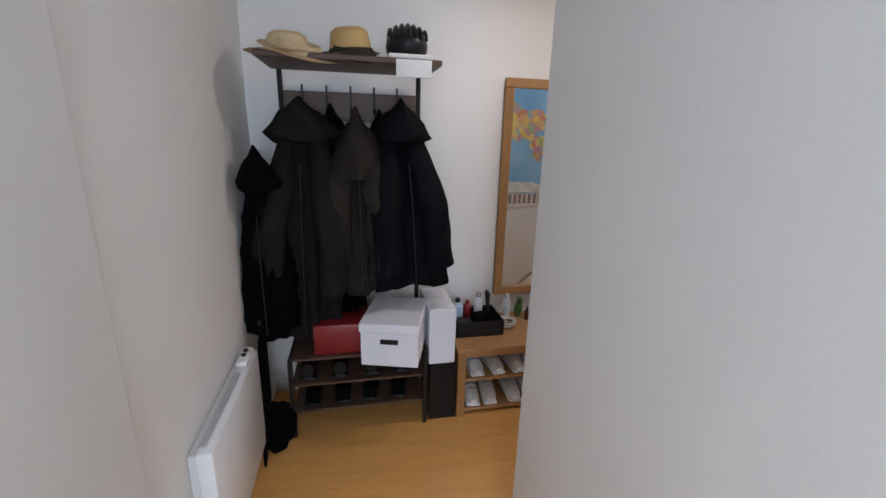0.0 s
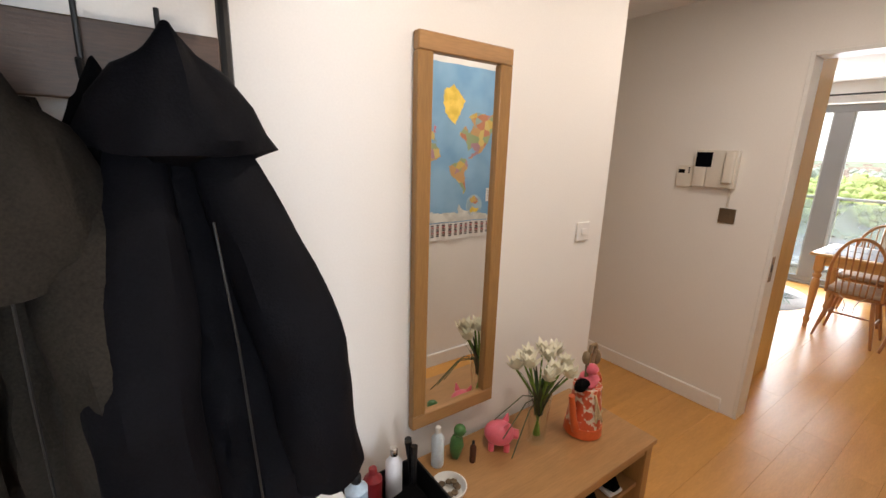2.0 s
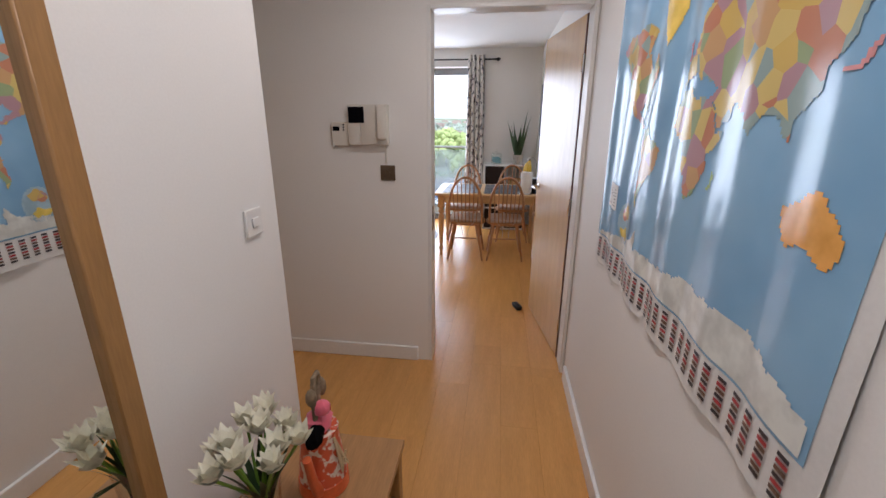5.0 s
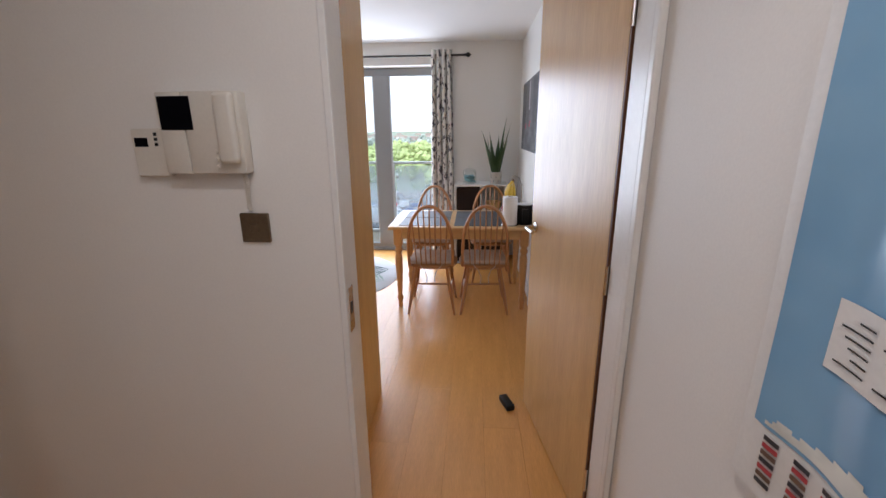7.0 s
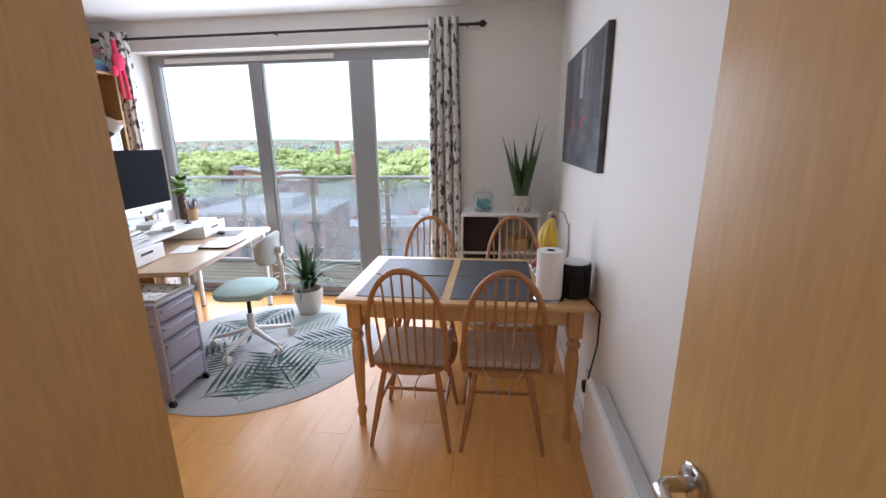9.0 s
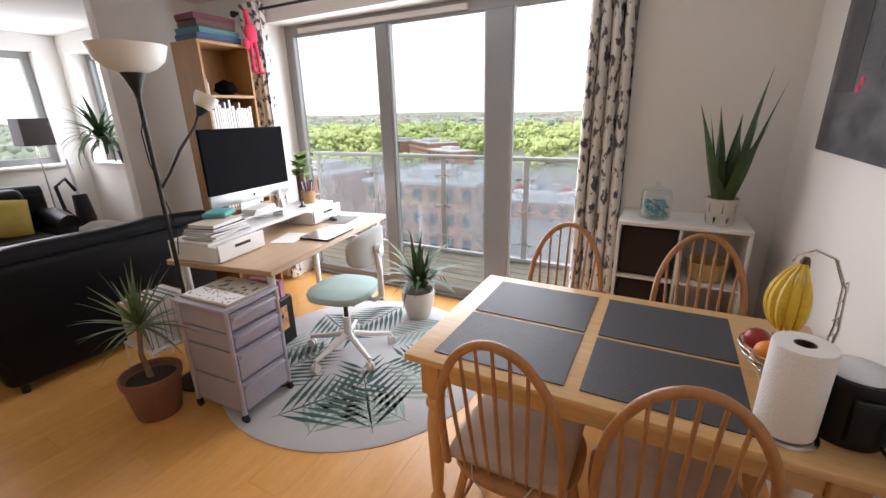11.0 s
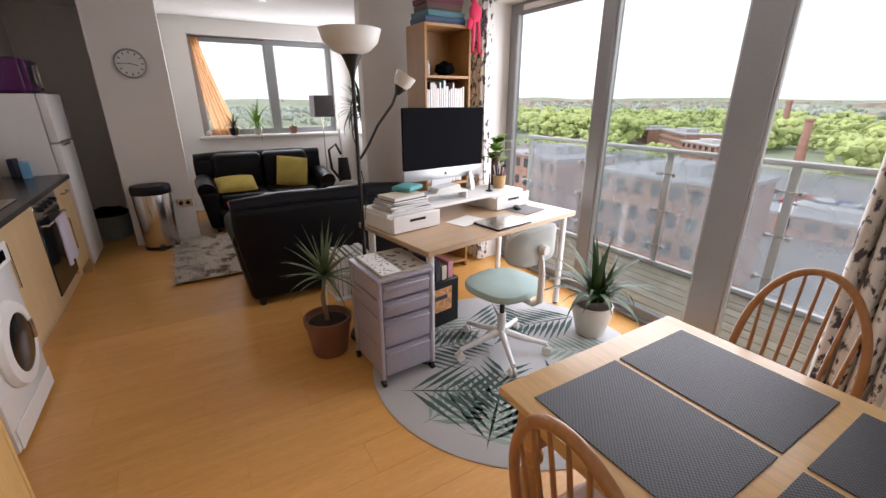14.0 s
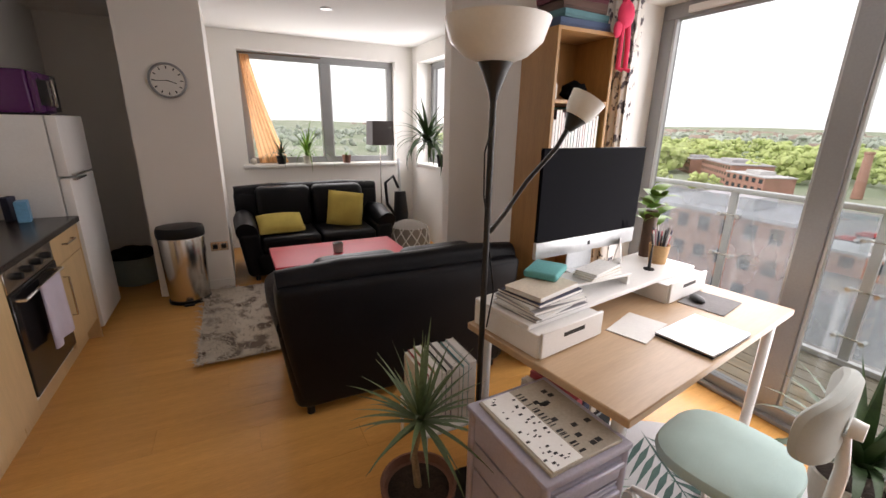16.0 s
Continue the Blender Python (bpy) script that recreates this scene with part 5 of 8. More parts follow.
def dining_chair():
    c = thing("dining_chair", "hoop-back elm chair with spindles and linen seat cushion", "chair", 0, 0, 0, 0, "chairs round the table")
    bm = bmesh.new()
    rings = []
    for z, s in ((0.405, 0.93), (0.412, 1.0), (0.43, 1.0), (0.436, 0.95)):
        rings.append([(0.21 * s * math.copysign(abs(math.cos(a)) ** 0.75, math.cos(a)) * (1.0 if math.cos(a) > 0 else 0.95), (0.215 + 0.02 * math.cos(a)) * s * math.copysign(abs(math.sin(a)) ** 0.8, math.sin(a)), z) for a in [2 * math.pi * k / 32 for k in range(32)]])
    ring_mesh(bm, rings)
    part("seat", bm, ELM, c)
    for sx, sy in ((1, 1), (1, -1), (-1, 1), (-1, -1)):
        bm = bmesh.new()
        tube(bm, [(sx * 0.13, sy * 0.13, 0.41), (sx * 0.165, sy * 0.165, 0.20), (sx * 0.205 if sx < 0 else 0.19, sy * 0.20, 0.0)], [0.014, 0.017, 0.010], 10)
        part("leg", bm, ELM, c)
    for sy in (1, -1):
        bm = bmesh.new()
        tube(bm, [(-0.168, sy * 0.166, 0.20), (0, sy * 0.168, 0.205), (0.162, sy * 0.164, 0.20)], [0.007, 0.011, 0.007], 8)
        part("stretcher", bm, ELM, c)
    bm = bmesh.new()
    tube(bm, [(0, -0.165, 0.205), (0, 0, 0.207), (0, 0.165, 0.205)], [0.007, 0.011, 0.007], 8)
    part("stretcher", bm, ELM, c)

    def hoop(a):
        y = 0.195 * math.cos(a) * (1 - 0.12 * max(0, 0.5 - math.sin(a)))
        z = 0.43 + 0.525 * math.sin(a) ** 0.72
        return (-0.165 - 0.10 * (z - 0.43) / 0.525, y, z)
    bm = bmesh.new()
    tube(bm, [hoop(math.pi * k / 36) for k in range(37)], 0.0135, 10)
    part("back_hoop", bm, ELM, c)
    for k in range(-3, 4):
        y0, y1 = 0.040 * k, 0.047 * k
        a = math.acos(max(-1, min(1, y1 / 0.195)))
        top = hoop(a)
        bm = bmesh.new()
        tube(bm, [(-0.165, y0, 0.43), (-0.165 - 0.05 * (top[2] - 0.43) / 0.525 - 0.004, (y0 + y1) / 2, (0.43 + top[2]) / 2), (top[0], y1, top[2])], [0.005, 0.0068, 0.005], 8)
        part("spindle", bm, ELM, c)
    bm = bmesh.new()
    box(bm, -0.165, -0.19, 0.438, 0.195, 0.19, 0.476, 0.018, 3)
    cu = part("seat_cushion", bm, CUSHION, c, "oatmeal linen tie-on cushion")
    for sy in (-1, 1):
        bm = bmesh.new()
        tube(bm, [(-0.16, sy * 0.10, 0.45), (-0.20, sy * 0.08, 0.43), (-0.195, sy * 0.05, 0.40), (-0.20, sy * 0.03, 0.34), (-0.205, sy * 0.035, 0.29)], 0.003, 6)
        part("tie", bm, CUSHION, cu)
    return c


ch = dining_chair()
ch.matrix_basis = pose(6.855, 3.285, 0, 0, 0, 0)
copy_thing(ch, pose(6.87, 2.84, 0, 0, 0, 2))
copy_thing(ch, pose(7.595, 3.36, 0, 0, 0, 178))
copy_thing(ch, pose(7.63, 2.745, 0, 0, 0, 182))

# on the table
kr = thing("kitchen_roll", "white kitchen roll on a chrome holder", "kitchen roll", 6.85, 2.625, 0.753)
part("paper_roll", lathe(bmesh.new(), [(0.022, 0.012), (0.06, 0.012), (0.062, 0.02), (0.062, 0.235), (0.06, 0.24), (0.022, 0.24), (0.022, 0.012)], 32), TISSUE, kr)
part("card_core", lathe(bmesh.new(), [(0.0215, 0.013), (0.0215, 0.2395), (0.018, 0.2395), (0.018, 0.013)], 20), WALNUT, kr)
part("holder_base", lathe(bmesh.new(), [(0.07, 0), (0.072, 0.003), (0.068, 0.008), (0.01, 0.010), (0.006, 0.2), (0.001, 0.2)], 28), CHROME, kr)
ket = thing("black_appliance", "black rounded kitchen appliance with pale lid", "kettle", 6.915, 2.50, 0.753)
part("body", lathe(bmesh.new(), [(0.076, 0), (0.080, 0.006), (0.080, 0.15), (0.076, 0.165), (0.070, 0.168)], 32), BLACK_PLASTIC, ket)
part("lid", lathe(bmesh.new(), [(0.0695, 0.162), (0.0695, 0.169), (0.062, 0.172), (0.001, 0.172)], 28), ALU_PALE, ket)
part("side_grip", slab(-0.10, -0.025, 0.03, -0.077, 0.025, 0.14, bev=0.006, seg=2), BLACK_PLASTIC, ket)
bm = bmesh.new()
tube(bm, [(6.86, 2.45, 0.77), (6.72, 2.412, 0.74), (6.69, 2.42, 0.60), (6.74, 2.43, 0.42), (6.80, 2.425, 0.33)], 0.004, 6)
single("power_cable", bm, BLACK_PLASTIC, "black power cable hanging behind the table", "cable")
sk = thing("wall_socket", "white wall socket with black plugs", "socket", 6.82, 2.401, 0.32)
part("plate", slab(-0.073, 0, -0.043, 0.073, 0.012, 0.043, bev=0.003), WHITE_PLASTIC, sk)
part("plug", slab(-0.05, 0.0125, -0.025, 0.0, 0.045, 0.025, bev=0.006), BLACK_PLASTIC, sk)
tr = thing("wicker_tray", "pale woven rectangular tray on the table", "tray", 7.17, 2.585, 0.753)
bm = bmesh.new()
box(bm, -0.21, -0.055, 0, 0.16, 0.055, 0.006, 0.002)
part("base", bm, STRAW, tr)
for k in range(9):
    bm = bmesh.new()
    tube(bm, [(-0.20 + 0.044 * k, -0.053, 0.008), (-0.20 + 0.044 * k, 0.053, 0.008)], 0.003, 6)
    part("weave", bm, STRAW_B, tr)
bm = bmesh.new()
tube(bm, [(-0.21, -0.055, 0.010), (0.16, -0.055, 0.010), (0.16, 0.055, 0.010), (-0.21, 0.055, 0.010), (-0.21, -0.055, 0.010)], 0.006, 6)
part("rim", bm, STRAW_B, tr)
fb = thing("fruit_basket", "chrome wire fruit basket with banana hook", "fruit bowl", 7.12, 2.60, 0.763)
for z, rd in ((0.008, 0.045), (0.03, 0.07), (0.055, 0.088), (0.078, 0.098)):
    bm = bmesh.new()
    tube(bm, [(rd * math.cos(2 * math.pi * k / 28), rd * math.sin(2 * math.pi * k / 28), z) for k in range(29)], 0.0026, 6)
    part("wire_ring", bm, CHROME, fb)
for k in range(10):
    a = 2 * math.pi * k / 10
    bm = bmesh.new()
    tube(bm, [(rd * math.cos(a), rd * math.sin(a), z) for z, rd in ((0.004, 0.03), (0.008, 0.045), (0.03, 0.07), (0.078, 0.098))], 0.0022, 6)
    part("wire_rib", bm, CHROME, fb)
bm = bmesh.new()
for s in (-0.016, 0.016):
    tube(bm, [(-0.02 + s, -0.085, 0.02), (-0.03 + s, -0.098, 0.18), (-0.02 + s * 0.8, -0.095, 0.29), (0.0 + s * 0.5, -0.07, 0.36), (0.02, -0.03, 0.375), (0.035, 0.005, 0.35), (0.036, 0.01, 0.33)], 0.0032, 6)
for z in (0.09, 0.14, 0.19, 0.24, 0.29):
    tube(bm, [(-0.045, -0.094, z), (-0.025, -0.098, z + 0.02), (-0.005, -0.094, z)], 0.0022, 5)
part("banana_hook", bm, CHROME, fb)
bn = thing("bananas", "bunch of ripe yellow bananas hanging from the hook", "bananas", 7.165, 2.58, 0.763)
for k in range(5):
    a = 1.6 + 0.42 * k
    bm = bmesh.new()
    pts = [(0.012 * math.cos(a), 0.012 * math.sin(a), 0.325)]
    for j in range(9):
        t = (j + 1) / 9
        o = 0.014 + 0.046 * math.sin(math.pi * (0.1 + 0.75 * t))
        pts.append((o * math.cos(a), o * math.sin(a), 0.315 - 0.19 * t))
    tube(bm, pts, [0.004, 0.006, 0.010, 0.013, 0.0145, 0.0145, 0.014, 0.012, 0.009, 0.004], 8)
    part("banana", bm, BANANA, bn)
part("stalk", lathe(bmesh.new(), [(0.014, 0.315), (0.012, 0.335), (0.008, 0.345)], 8), WALNUT, bn)
for k, (dx, dy, m_, nm) in enumerate(((-0.035, 0.03, ORANGE, "orange"), (0.045, 0.045, APPLE, "apple"), (-0.01, -0.04, ORANGE, "orange"))):
    single(nm, ball(bmesh.new(), (0, 0, 0.036), 0.036, 1, 1, 0.94, 3, 0.03), m_, "ripe %s in the wire basket" % nm, nm, "fruit", 7.12 + dx, 2.60 + dy, 0.80)

# cube shelf in the corner
cs = thing("cube_shelf", "white cube shelf with dark boxes and baskets", "shelf unit", 0, 0, 0)
sx0, sx1, sy0, sy1, sh = 8.12, 8.495, 2.54, 3.15, 0.935
part("top", slab(sx0, sy0, sh - 0.02, sx1, sy1, sh, bev=0.002), WHITE_BOARD, cs)
part("side", slab(sx0, sy0, 0, sx1, sy0 + 0.018, sh - 0.021, bev=0.002), WHITE_BOARD, cs)
part("side", slab(sx0, sy1 - 0.018, 0, sx1, sy1, sh - 0.021, bev=0.002), WHITE_BOARD, cs)
part("divider", slab(sx0, 2.838, 0, sx1, 2.852, sh - 0.021, bev=0.001), WHITE_BOARD, cs)
part("back", slab(sx1 - 0.006, sy0 + 0.019, 0.02, sx1, sy1 - 0.019, sh - 0.022), WHITE_BOARD, cs)
for z in (0.0, 0.31, 0.615):
    for a, b_ in ((sy0 + 0.019, 2.837), (2.853, sy1 - 0.019)):
        part("shelf", slab(sx0, a, z, sx1 - 0.007, b_, z + 0.014, bev=0.001), WHITE_BOARD, cs)
for z in (0.015, 0.325, 0.63):
    single("storage_cube", slab(8.15, 2.86, z, 8.45, 3.125, z + 0.27, bev=0.006), plain("dark_brown_fabric", (0.028, 0.017, 0.014), 0.9, grain=300, bump=0.2), "dark brown fabric storage cube in the shelf", "storage box", "storage cubes")
single("storage_cube", slab(8.15, 2.57, 0.015, 8.45, 2.83, 0.26, bev=0.006), plain("dark_fabric_box", (0.03, 0.018, 0.015), 0.9), "dark brown fabric storage cube in the lower shelf", "storage box", "storage cubes")
bk = bmesh.new()
lathe(bk, [(0.07, 0), (0.085, 0.01), (0.095, 0.10), (0.09, 0.10), (0.08, 0.012), (0.001, 0.008)], 24)
single("wicker_basket", bk, STRAW_B, "small woven basket in the shelf", "basket", "", 8.25, 2.70, 0.63)
single("wicker_basket", lathe(bmesh.new(), [(0.06, 0), (0.075, 0.01), (0.08, 0.08), (0.075, 0.08), (0.07, 0.012), (0.001, 0.008)], 24), STRAW_B, "small woven basket on a lower shelf", "basket", "", 8.25, 2.70, 0.325)
jar = thing("glass_jar", "lidded glass jar half full of blue stones", "jar", 8.26, 2.98, 0.936)
jb = part("jar_body", lathe(bmesh.new(), [(0.07, 0), (0.076, 0.005), (0.078, 0.13), (0.07, 0.15), (0.067, 0.15), (0.074, 0.128), (0.072, 0.008), (0.001, 0.006)], 28), GLASS_THIN, jar)
jb.visible_shadow = False
part("jar_lid", lathe(bmesh.new(), [(0.069, 0.151), (0.071, 0.158), (0.03, 0.170), (0.010, 0.175), (0.014, 0.20), (0.001, 0.205)], 24), GLASS_THIN, jar)
bm = bmesh.new()
r = random.Random(5)
for k in range(70):
    a, q = r.uniform(0, 6.28), 0.055 * math.sqrt(r.random())
    ball(bm, (q * math.cos(a), q * math.sin(a), 0.02 + 0.075 * r.random()), 0.012, 1, 1.2, 0.8, 1)
part("stones", bm, plain("sea_blue_stones", (0.16, 0.36, 0.40), 0.4, island=0.4), jar)

sp = thing("snake_plant", "tall snake plant in a grey zigzag pot", "plant", 8.25, 2.68, 0.936)
part("pot", lathe(bmesh.new(), [(0.06, 0), (0.062, 0.004), (0.074, 0.135), (0.07, 0.135), (0.062, 0.10), (0.001, 0.10)], 30), CREAM_POT, sp)
bm = bmesh.new()
for k in range(7):
    for s in range(2):
        a0, a1 = 2 * math.pi * (k + 0.5 * s) / 7, 2 * math.pi * (k + 0.5 * s + 0.5) / 7
        z0, z1 = (0.012, 0.118) if s == 0 else (0.118, 0.012)
        rw = lambda z: 0.0625 + 0.0115 * z / 0.135
        q = [(rw(z) * math.cos(a), rw(z) * math.sin(a), z) for a, z in ((a0, z0), (a0, z0 + 0.03 if s == 0 else z0 - 0.05), (a1, z1 - 0.05 if s == 0 else z1 + 0.03), (a1, z1))]
        bm.faces.new([bm.verts.new(p) for p in q])
part("zigzag", bm, plain("grey_pot_pattern", (0.17, 0.165, 0.17), 0.6), sp)
bm = bmesh.new()
r = random.Random(3)
for k in range(15):
    a = k * 2.4
    strip_leaf(bm, (0.035 * math.cos(a), 0.035 * math.sin(a), 0.10), a, r.uniform(0.28, 0.66) * (1.0 if k % 3 else 0.7), 0.062, 1.50 - 0.05 * (k % 5) - (0.35 if k in (4, 9) else 0), 0.15, 8, 0.35, 0.3)
part("leaves", bm, LEAF, sp)

# picture on the dining wall
pic = thing("wall_picture", "grey canvas picture of a rainy city street", "picture", 0, 0, 0)
part("canvas", slab(6.93, 2.401, 1.34, 7.98, 2.43, 1.98, bev=0.003), two_tone("grey_street_print", (0.02, 0.02, 0.023), (0.15, 0.15, 0.16), 0.3, 0.8, 5, 0.5, (1, 1, 2)), pic)
for k, (x0, x1, z0, z1, c) in enumerate(((6.62, 6.80, 1.56, 1.92, (0.03, 0.03, 0.035)), (6.85, 6.95, 1.62, 1.91, (0.10, 0.10, 0.11)), (7.00, 7.10, 1.68, 1.92, (0.30, 0.30, 0.32)), (7.14, 7.30, 1.58, 1.92, (0.07, 0.07, 0.08)), (7.34, 7.54, 1.52, 1.92, (0.04, 0.04, 0.045)))):
    part("printed_tower", slab(x0 + 0.37, 2.4302, z0 + 0.03, x1 + 0.37, 2.4312, z1 + 0.04), plain("print_grey", c, 0.5, var=0.4, scale=12), pic)
bm = bmesh.new()
for x, z in ((6.98, 1.60), (7.02, 1.57), (7.27, 1.58), (7.30, 1.56)):
    ball(bm, (x + 0.37, 2.431, z), 0.016, 1.2, 0.1, 1, 1)
part("printed_red_lights", bm, PINK, pic)

# curtains and rod
def curtain(name, label, x, y0, y1, z0, z1, folds, seed):
    c = thing(name, label, "curtain", 0, 0, 0, 0, "curtains")
    bm = bmesh.new()
    n, m = 90, 14
    def p(i, j, off):
        t, q = i / n, j / m
        spread = 1 + 0.10 * math.sin(3 * q + seed)
        y = (y0 + y1) / 2 + (t - 0.5) * (y1 - y0) * spread
        ph = 2 * math.pi * folds * t + 0.5 * math.sin(4 * q + seed)
        return (x + 0.045 * math.sin(ph) + off, y + 0.012 * math.cos(ph), z0 + (z1 - z0) * q)
    fv = [[bm.verts.new(p(i, j, 0)) for i in range(n + 1)] for j in range(m + 1)]
    bv = [[bm.verts.new(p(i, j, 0.004)) for i in range(n + 1)] for j in range(m + 1)]
    for g in (fv, bv):
        for j in range(m):
            for i in range(n):
                bm.faces.new((g[j][i], g[j][i + 1], g[j + 1][i + 1], g[j + 1][i]))
    part("cloth", bm, CURTAIN, c)
    for k in range(folds):
        bm = bmesh.new()
        yy = y0 + (y1 - y0) * (k + 0.5) / folds
        tube(bm, [(x + 0.026 * math.cos(a), yy, z1 - 0.055 + 0.026 * math.sin(a)) for a in [2 * math.pi * q / 16 for q in range(17)]], 0.004, 6)
        part("eyelet", bm, CHROME, c)
    return c


curtain("curtain", "cream curtain with dark flower print beside the window", 8.42, 3.17, 3.42, 0.03, 2.40, 4, 1)
curtain("curtain", "cream flowered curtain beside the desk", 8.42, 6.00, 6.24, 0.03, 2.40, 4, 2)
rod = thing("curtain_rod", "black metal curtain rod with turned finials", "curtain rod", 0, 0, 0)
bm = bmesh.new()
tube(bm, [(8.42, 3.06, 2.345), (8.42, 6.30, 2.345)], 0.011, 10)
part("rod", bm, BLACK_METAL, rod)
for yy, s in ((3.06, -1), (6.30, 1)):
    bm = bmesh.new()
    tube(bm, [(8.42, yy + s * d, 2.345) for d in (0, 0.015, 0.02, 0.04, 0.06, 0.075, 0.085)], [0.012, 0.018, 0.009, 0.026, 0.026, 0.010, 0.003], 10)
    part("finial", bm, BLACK_METAL, rod)
for yy in (3.13, 4.7, 6.26):
    bm = bmesh.new()
    tube(bm, [(8.42, yy, 2.345), (8.498, yy, 2.345)], 0.007, 8)
    part("bracket", bm, BLACK_METAL, rod)

# ---- desk corner ----
D = pose(7.11, 4.72, 0, 0, 0, 9.0)


def dthing(name, label, cat, u, v, z, rz=0, group=""):
    t = thing(name, label, cat, 0, 0, 0, 0, group)
    t.matrix_basis = D @ pose(u, v, z, 0, 0, rz)
    return t


desk = dthing("desk", "beech topped desk on white round legs", "desk", 0, 0, 0)
part("desktop", slab(0, 0, 0.708, 1.36, 0.74, 0.74, bev=0.004), DESK_TOP, desk)
for u in (0.06, 1.30):
    for v in (0.06, 0.68):
        bm = bmesh.new()
        tube(bm, [(u, v, 0.012), (u, v, 0.707)], 0.023, 14)
        lg = part("leg", bm, WHITE_METAL, desk)
        bm = bmesh.new()
        tube(bm, [(u, v, 0.0), (u, v, 0.0115)], 0.016, 12)
        part("foot", bm, BLACK_PLASTIC, lg)
ris = dthing("desk_riser", "white desk riser with a drawer box at each end", "desk riser", 0, 0, 0.741)
part("shelf", slab(0.02, 0.42, 0.092, 1.26, 0.72, 0.112, bev=0.003), WHITE_BOARD, ris)
for u0 in (0.02, 0.90):
    part("drawer_box", slab(u0, 0.37, 0, u0 + 0.36, 0.72, 0.0915, bev=0.003), WHITE_BOARD, ris)
    f = part("drawer_front", slab(u0 + 0.004, 0.355, 0.004, u0 + 0.356, 0.369, 0.104, bev=0.003), WHITE_BOARD, ris)
    part("grip_slot", slab(u0 + 0.12, 0.3535, 0.062, u0 + 0.24, 0.3548, 0.078, bev=0.0), BLACK_PLASTIC, f)
mon = dthing("desktop_computer", "large silver all-in-one computer with dark screen", "computer", 0.70, 0.70, 0.853, -4)
part("chin", slab(-0.348, -0.016, 0.105, 0.348, 0.006, 0.185, bev=0.006, seg=2), ALU_PALE, mon)
part("screen", slab(-0.348, -0.016, 0.1855, 0.348, 0.004, 0.595, bev=0.003), SCREEN, mon)
part("rear_shell", slab(-0.31, 0.0065, 0.13, 0.31, 0.03, 0.56, bev=0.015, seg=2), ALU_PALE, mon)
part("stand_neck", slab(-0.09, 0.031, 0.0, 0.09, 0.038, 0.30, bev=0.002), ALU_PALE, mon)
part("stand_foot", slab(-0.10, -0.12, 0.0, 0.10, 0.0309, 0.006, bev=0.002), ALU_PALE, mon)
part("logo", slab(-0.009, -0.0172, 0.135, 0.009, -0.0161, 0.155, bev=0.0), BLACK_PLASTIC, mon)
shb = dthing("small_shelf", "small white monitor shelf with papers", "shelf", 0.62, 0.53, 0.854, -8)
part("board", slab(-0.24, -0.07, 0.045, 0.10, 0.05, 0.057, bev=0.002), WHITE_BOARD, shb)
for u in (-0.23, 0.085):
    part("foot", slab(u, -0.06, 0, u + 0.014, 0.04, 0.044, bev=0.001), WHITE_BOARD, shb)
BOOKC = [plain("book_" + n, c, 0.6) for n, c in (("cream", (0.62, 0.55, 0.44)), ("white", (0.72, 0.72, 0.70)), ("navy", (0.03, 0.035, 0.07)), ("teal", (0.10, 0.36, 0.36)), ("red", (0.40, 0.06, 0.08)), ("green", (0.22, 0.30, 0.10)), ("grey", (0.30, 0.30, 0.31)), ("pink", (0.55, 0.25, 0.30)), ("black", (0.02, 0.02, 0.022)))]


def book(parent_m, label, l, w, h, cover, grp):
    b = thing("book", label, "book", 0, 0, 0, 0, grp)
    b.matrix_basis = parent_m
    part("cover", slab(-l / 2, -w / 2, 0, l / 2, w / 2, 0.002, bev=0.0005), cover, b)
    part("cover", slab(-l / 2, -w / 2, h - 0.002, l / 2, w / 2, h, bev=0.0005), cover, b)
    part("page_block", slab(-l / 2 + 0.003, -w / 2, 0.0021, l / 2 - 0.003, w / 2 - 0.004, h - 0.0021, bev=0.0005), PAPER, b)
    return b


r = random.Random(9)
z = 0.854
for k, (l, w, h, c) in enumerate(((0.30, 0.23, 0.012, 6), (0.31, 0.22, 0.010, 1), (0.29, 0.22, 0.014, 6), (0.28, 0.20, 0.012, 1), (0.27, 0.20, 0.014, 2), (0.25, 0.17, 0.020, 0))):
    book(D @ pose(0.20, 0.53, z, 0, 0, 8 * math.sin(k * 1.7)), "stacked %s notebook on the desk riser" % ("pale", "dark")[c in (2,)], l, w, h, BOOKC[c], "notebooks on the riser")
    z += h + 0.0006
bm = bmesh.new()
box(bm, -0.09, -0.07, 0, 0.09, 0.07, 0.032, 0.012, 3)
o = single("teal_pouch", bm, TEAL, "teal cloth pouch lying on the notebooks", "pouch")
o.matrix_basis = D @ pose(0.30, 0.60, z - 0.02 + 0.021, 0, 0, 25)
for k in range(3):
    book(D @ pose(0.55, 0.52, 0.912 + 0.0125 * k, 0, 0, 4 * k), "white booklet on the small monitor shelf", 0.22, 0.10, 0.012, BOOKC[(1, 0, 1)[k]], "booklets under the screen")
nb = dthing("paper_sheets", "white sheets of paper on the desk", "paper", 0.56, 0.31, 0.741, 10)
part("sheet", slab(-0.12, -0.08, 0, 0.12, 0.08, 0.004, bev=0.001), PAPER, nb)
lap = dthing("laptop", "closed silver laptop lying on the desk", "laptop", 0.71, 0.12, 0.741, -1)
part("lower_case", slab(-0.16, -0.11, 0, 0.16, 0.11, 0.008, bev=0.003), BLACK_PLASTIC, lap)
part("lid", slab(-0.16, -0.11, 0.0085, 0.16, 0.11, 0.016, bev=0.003), mat("mirror_grey_lid", (0.42, 0.41, 0.40), 0.18, 0.9, var=0.04, bump=0), lap)
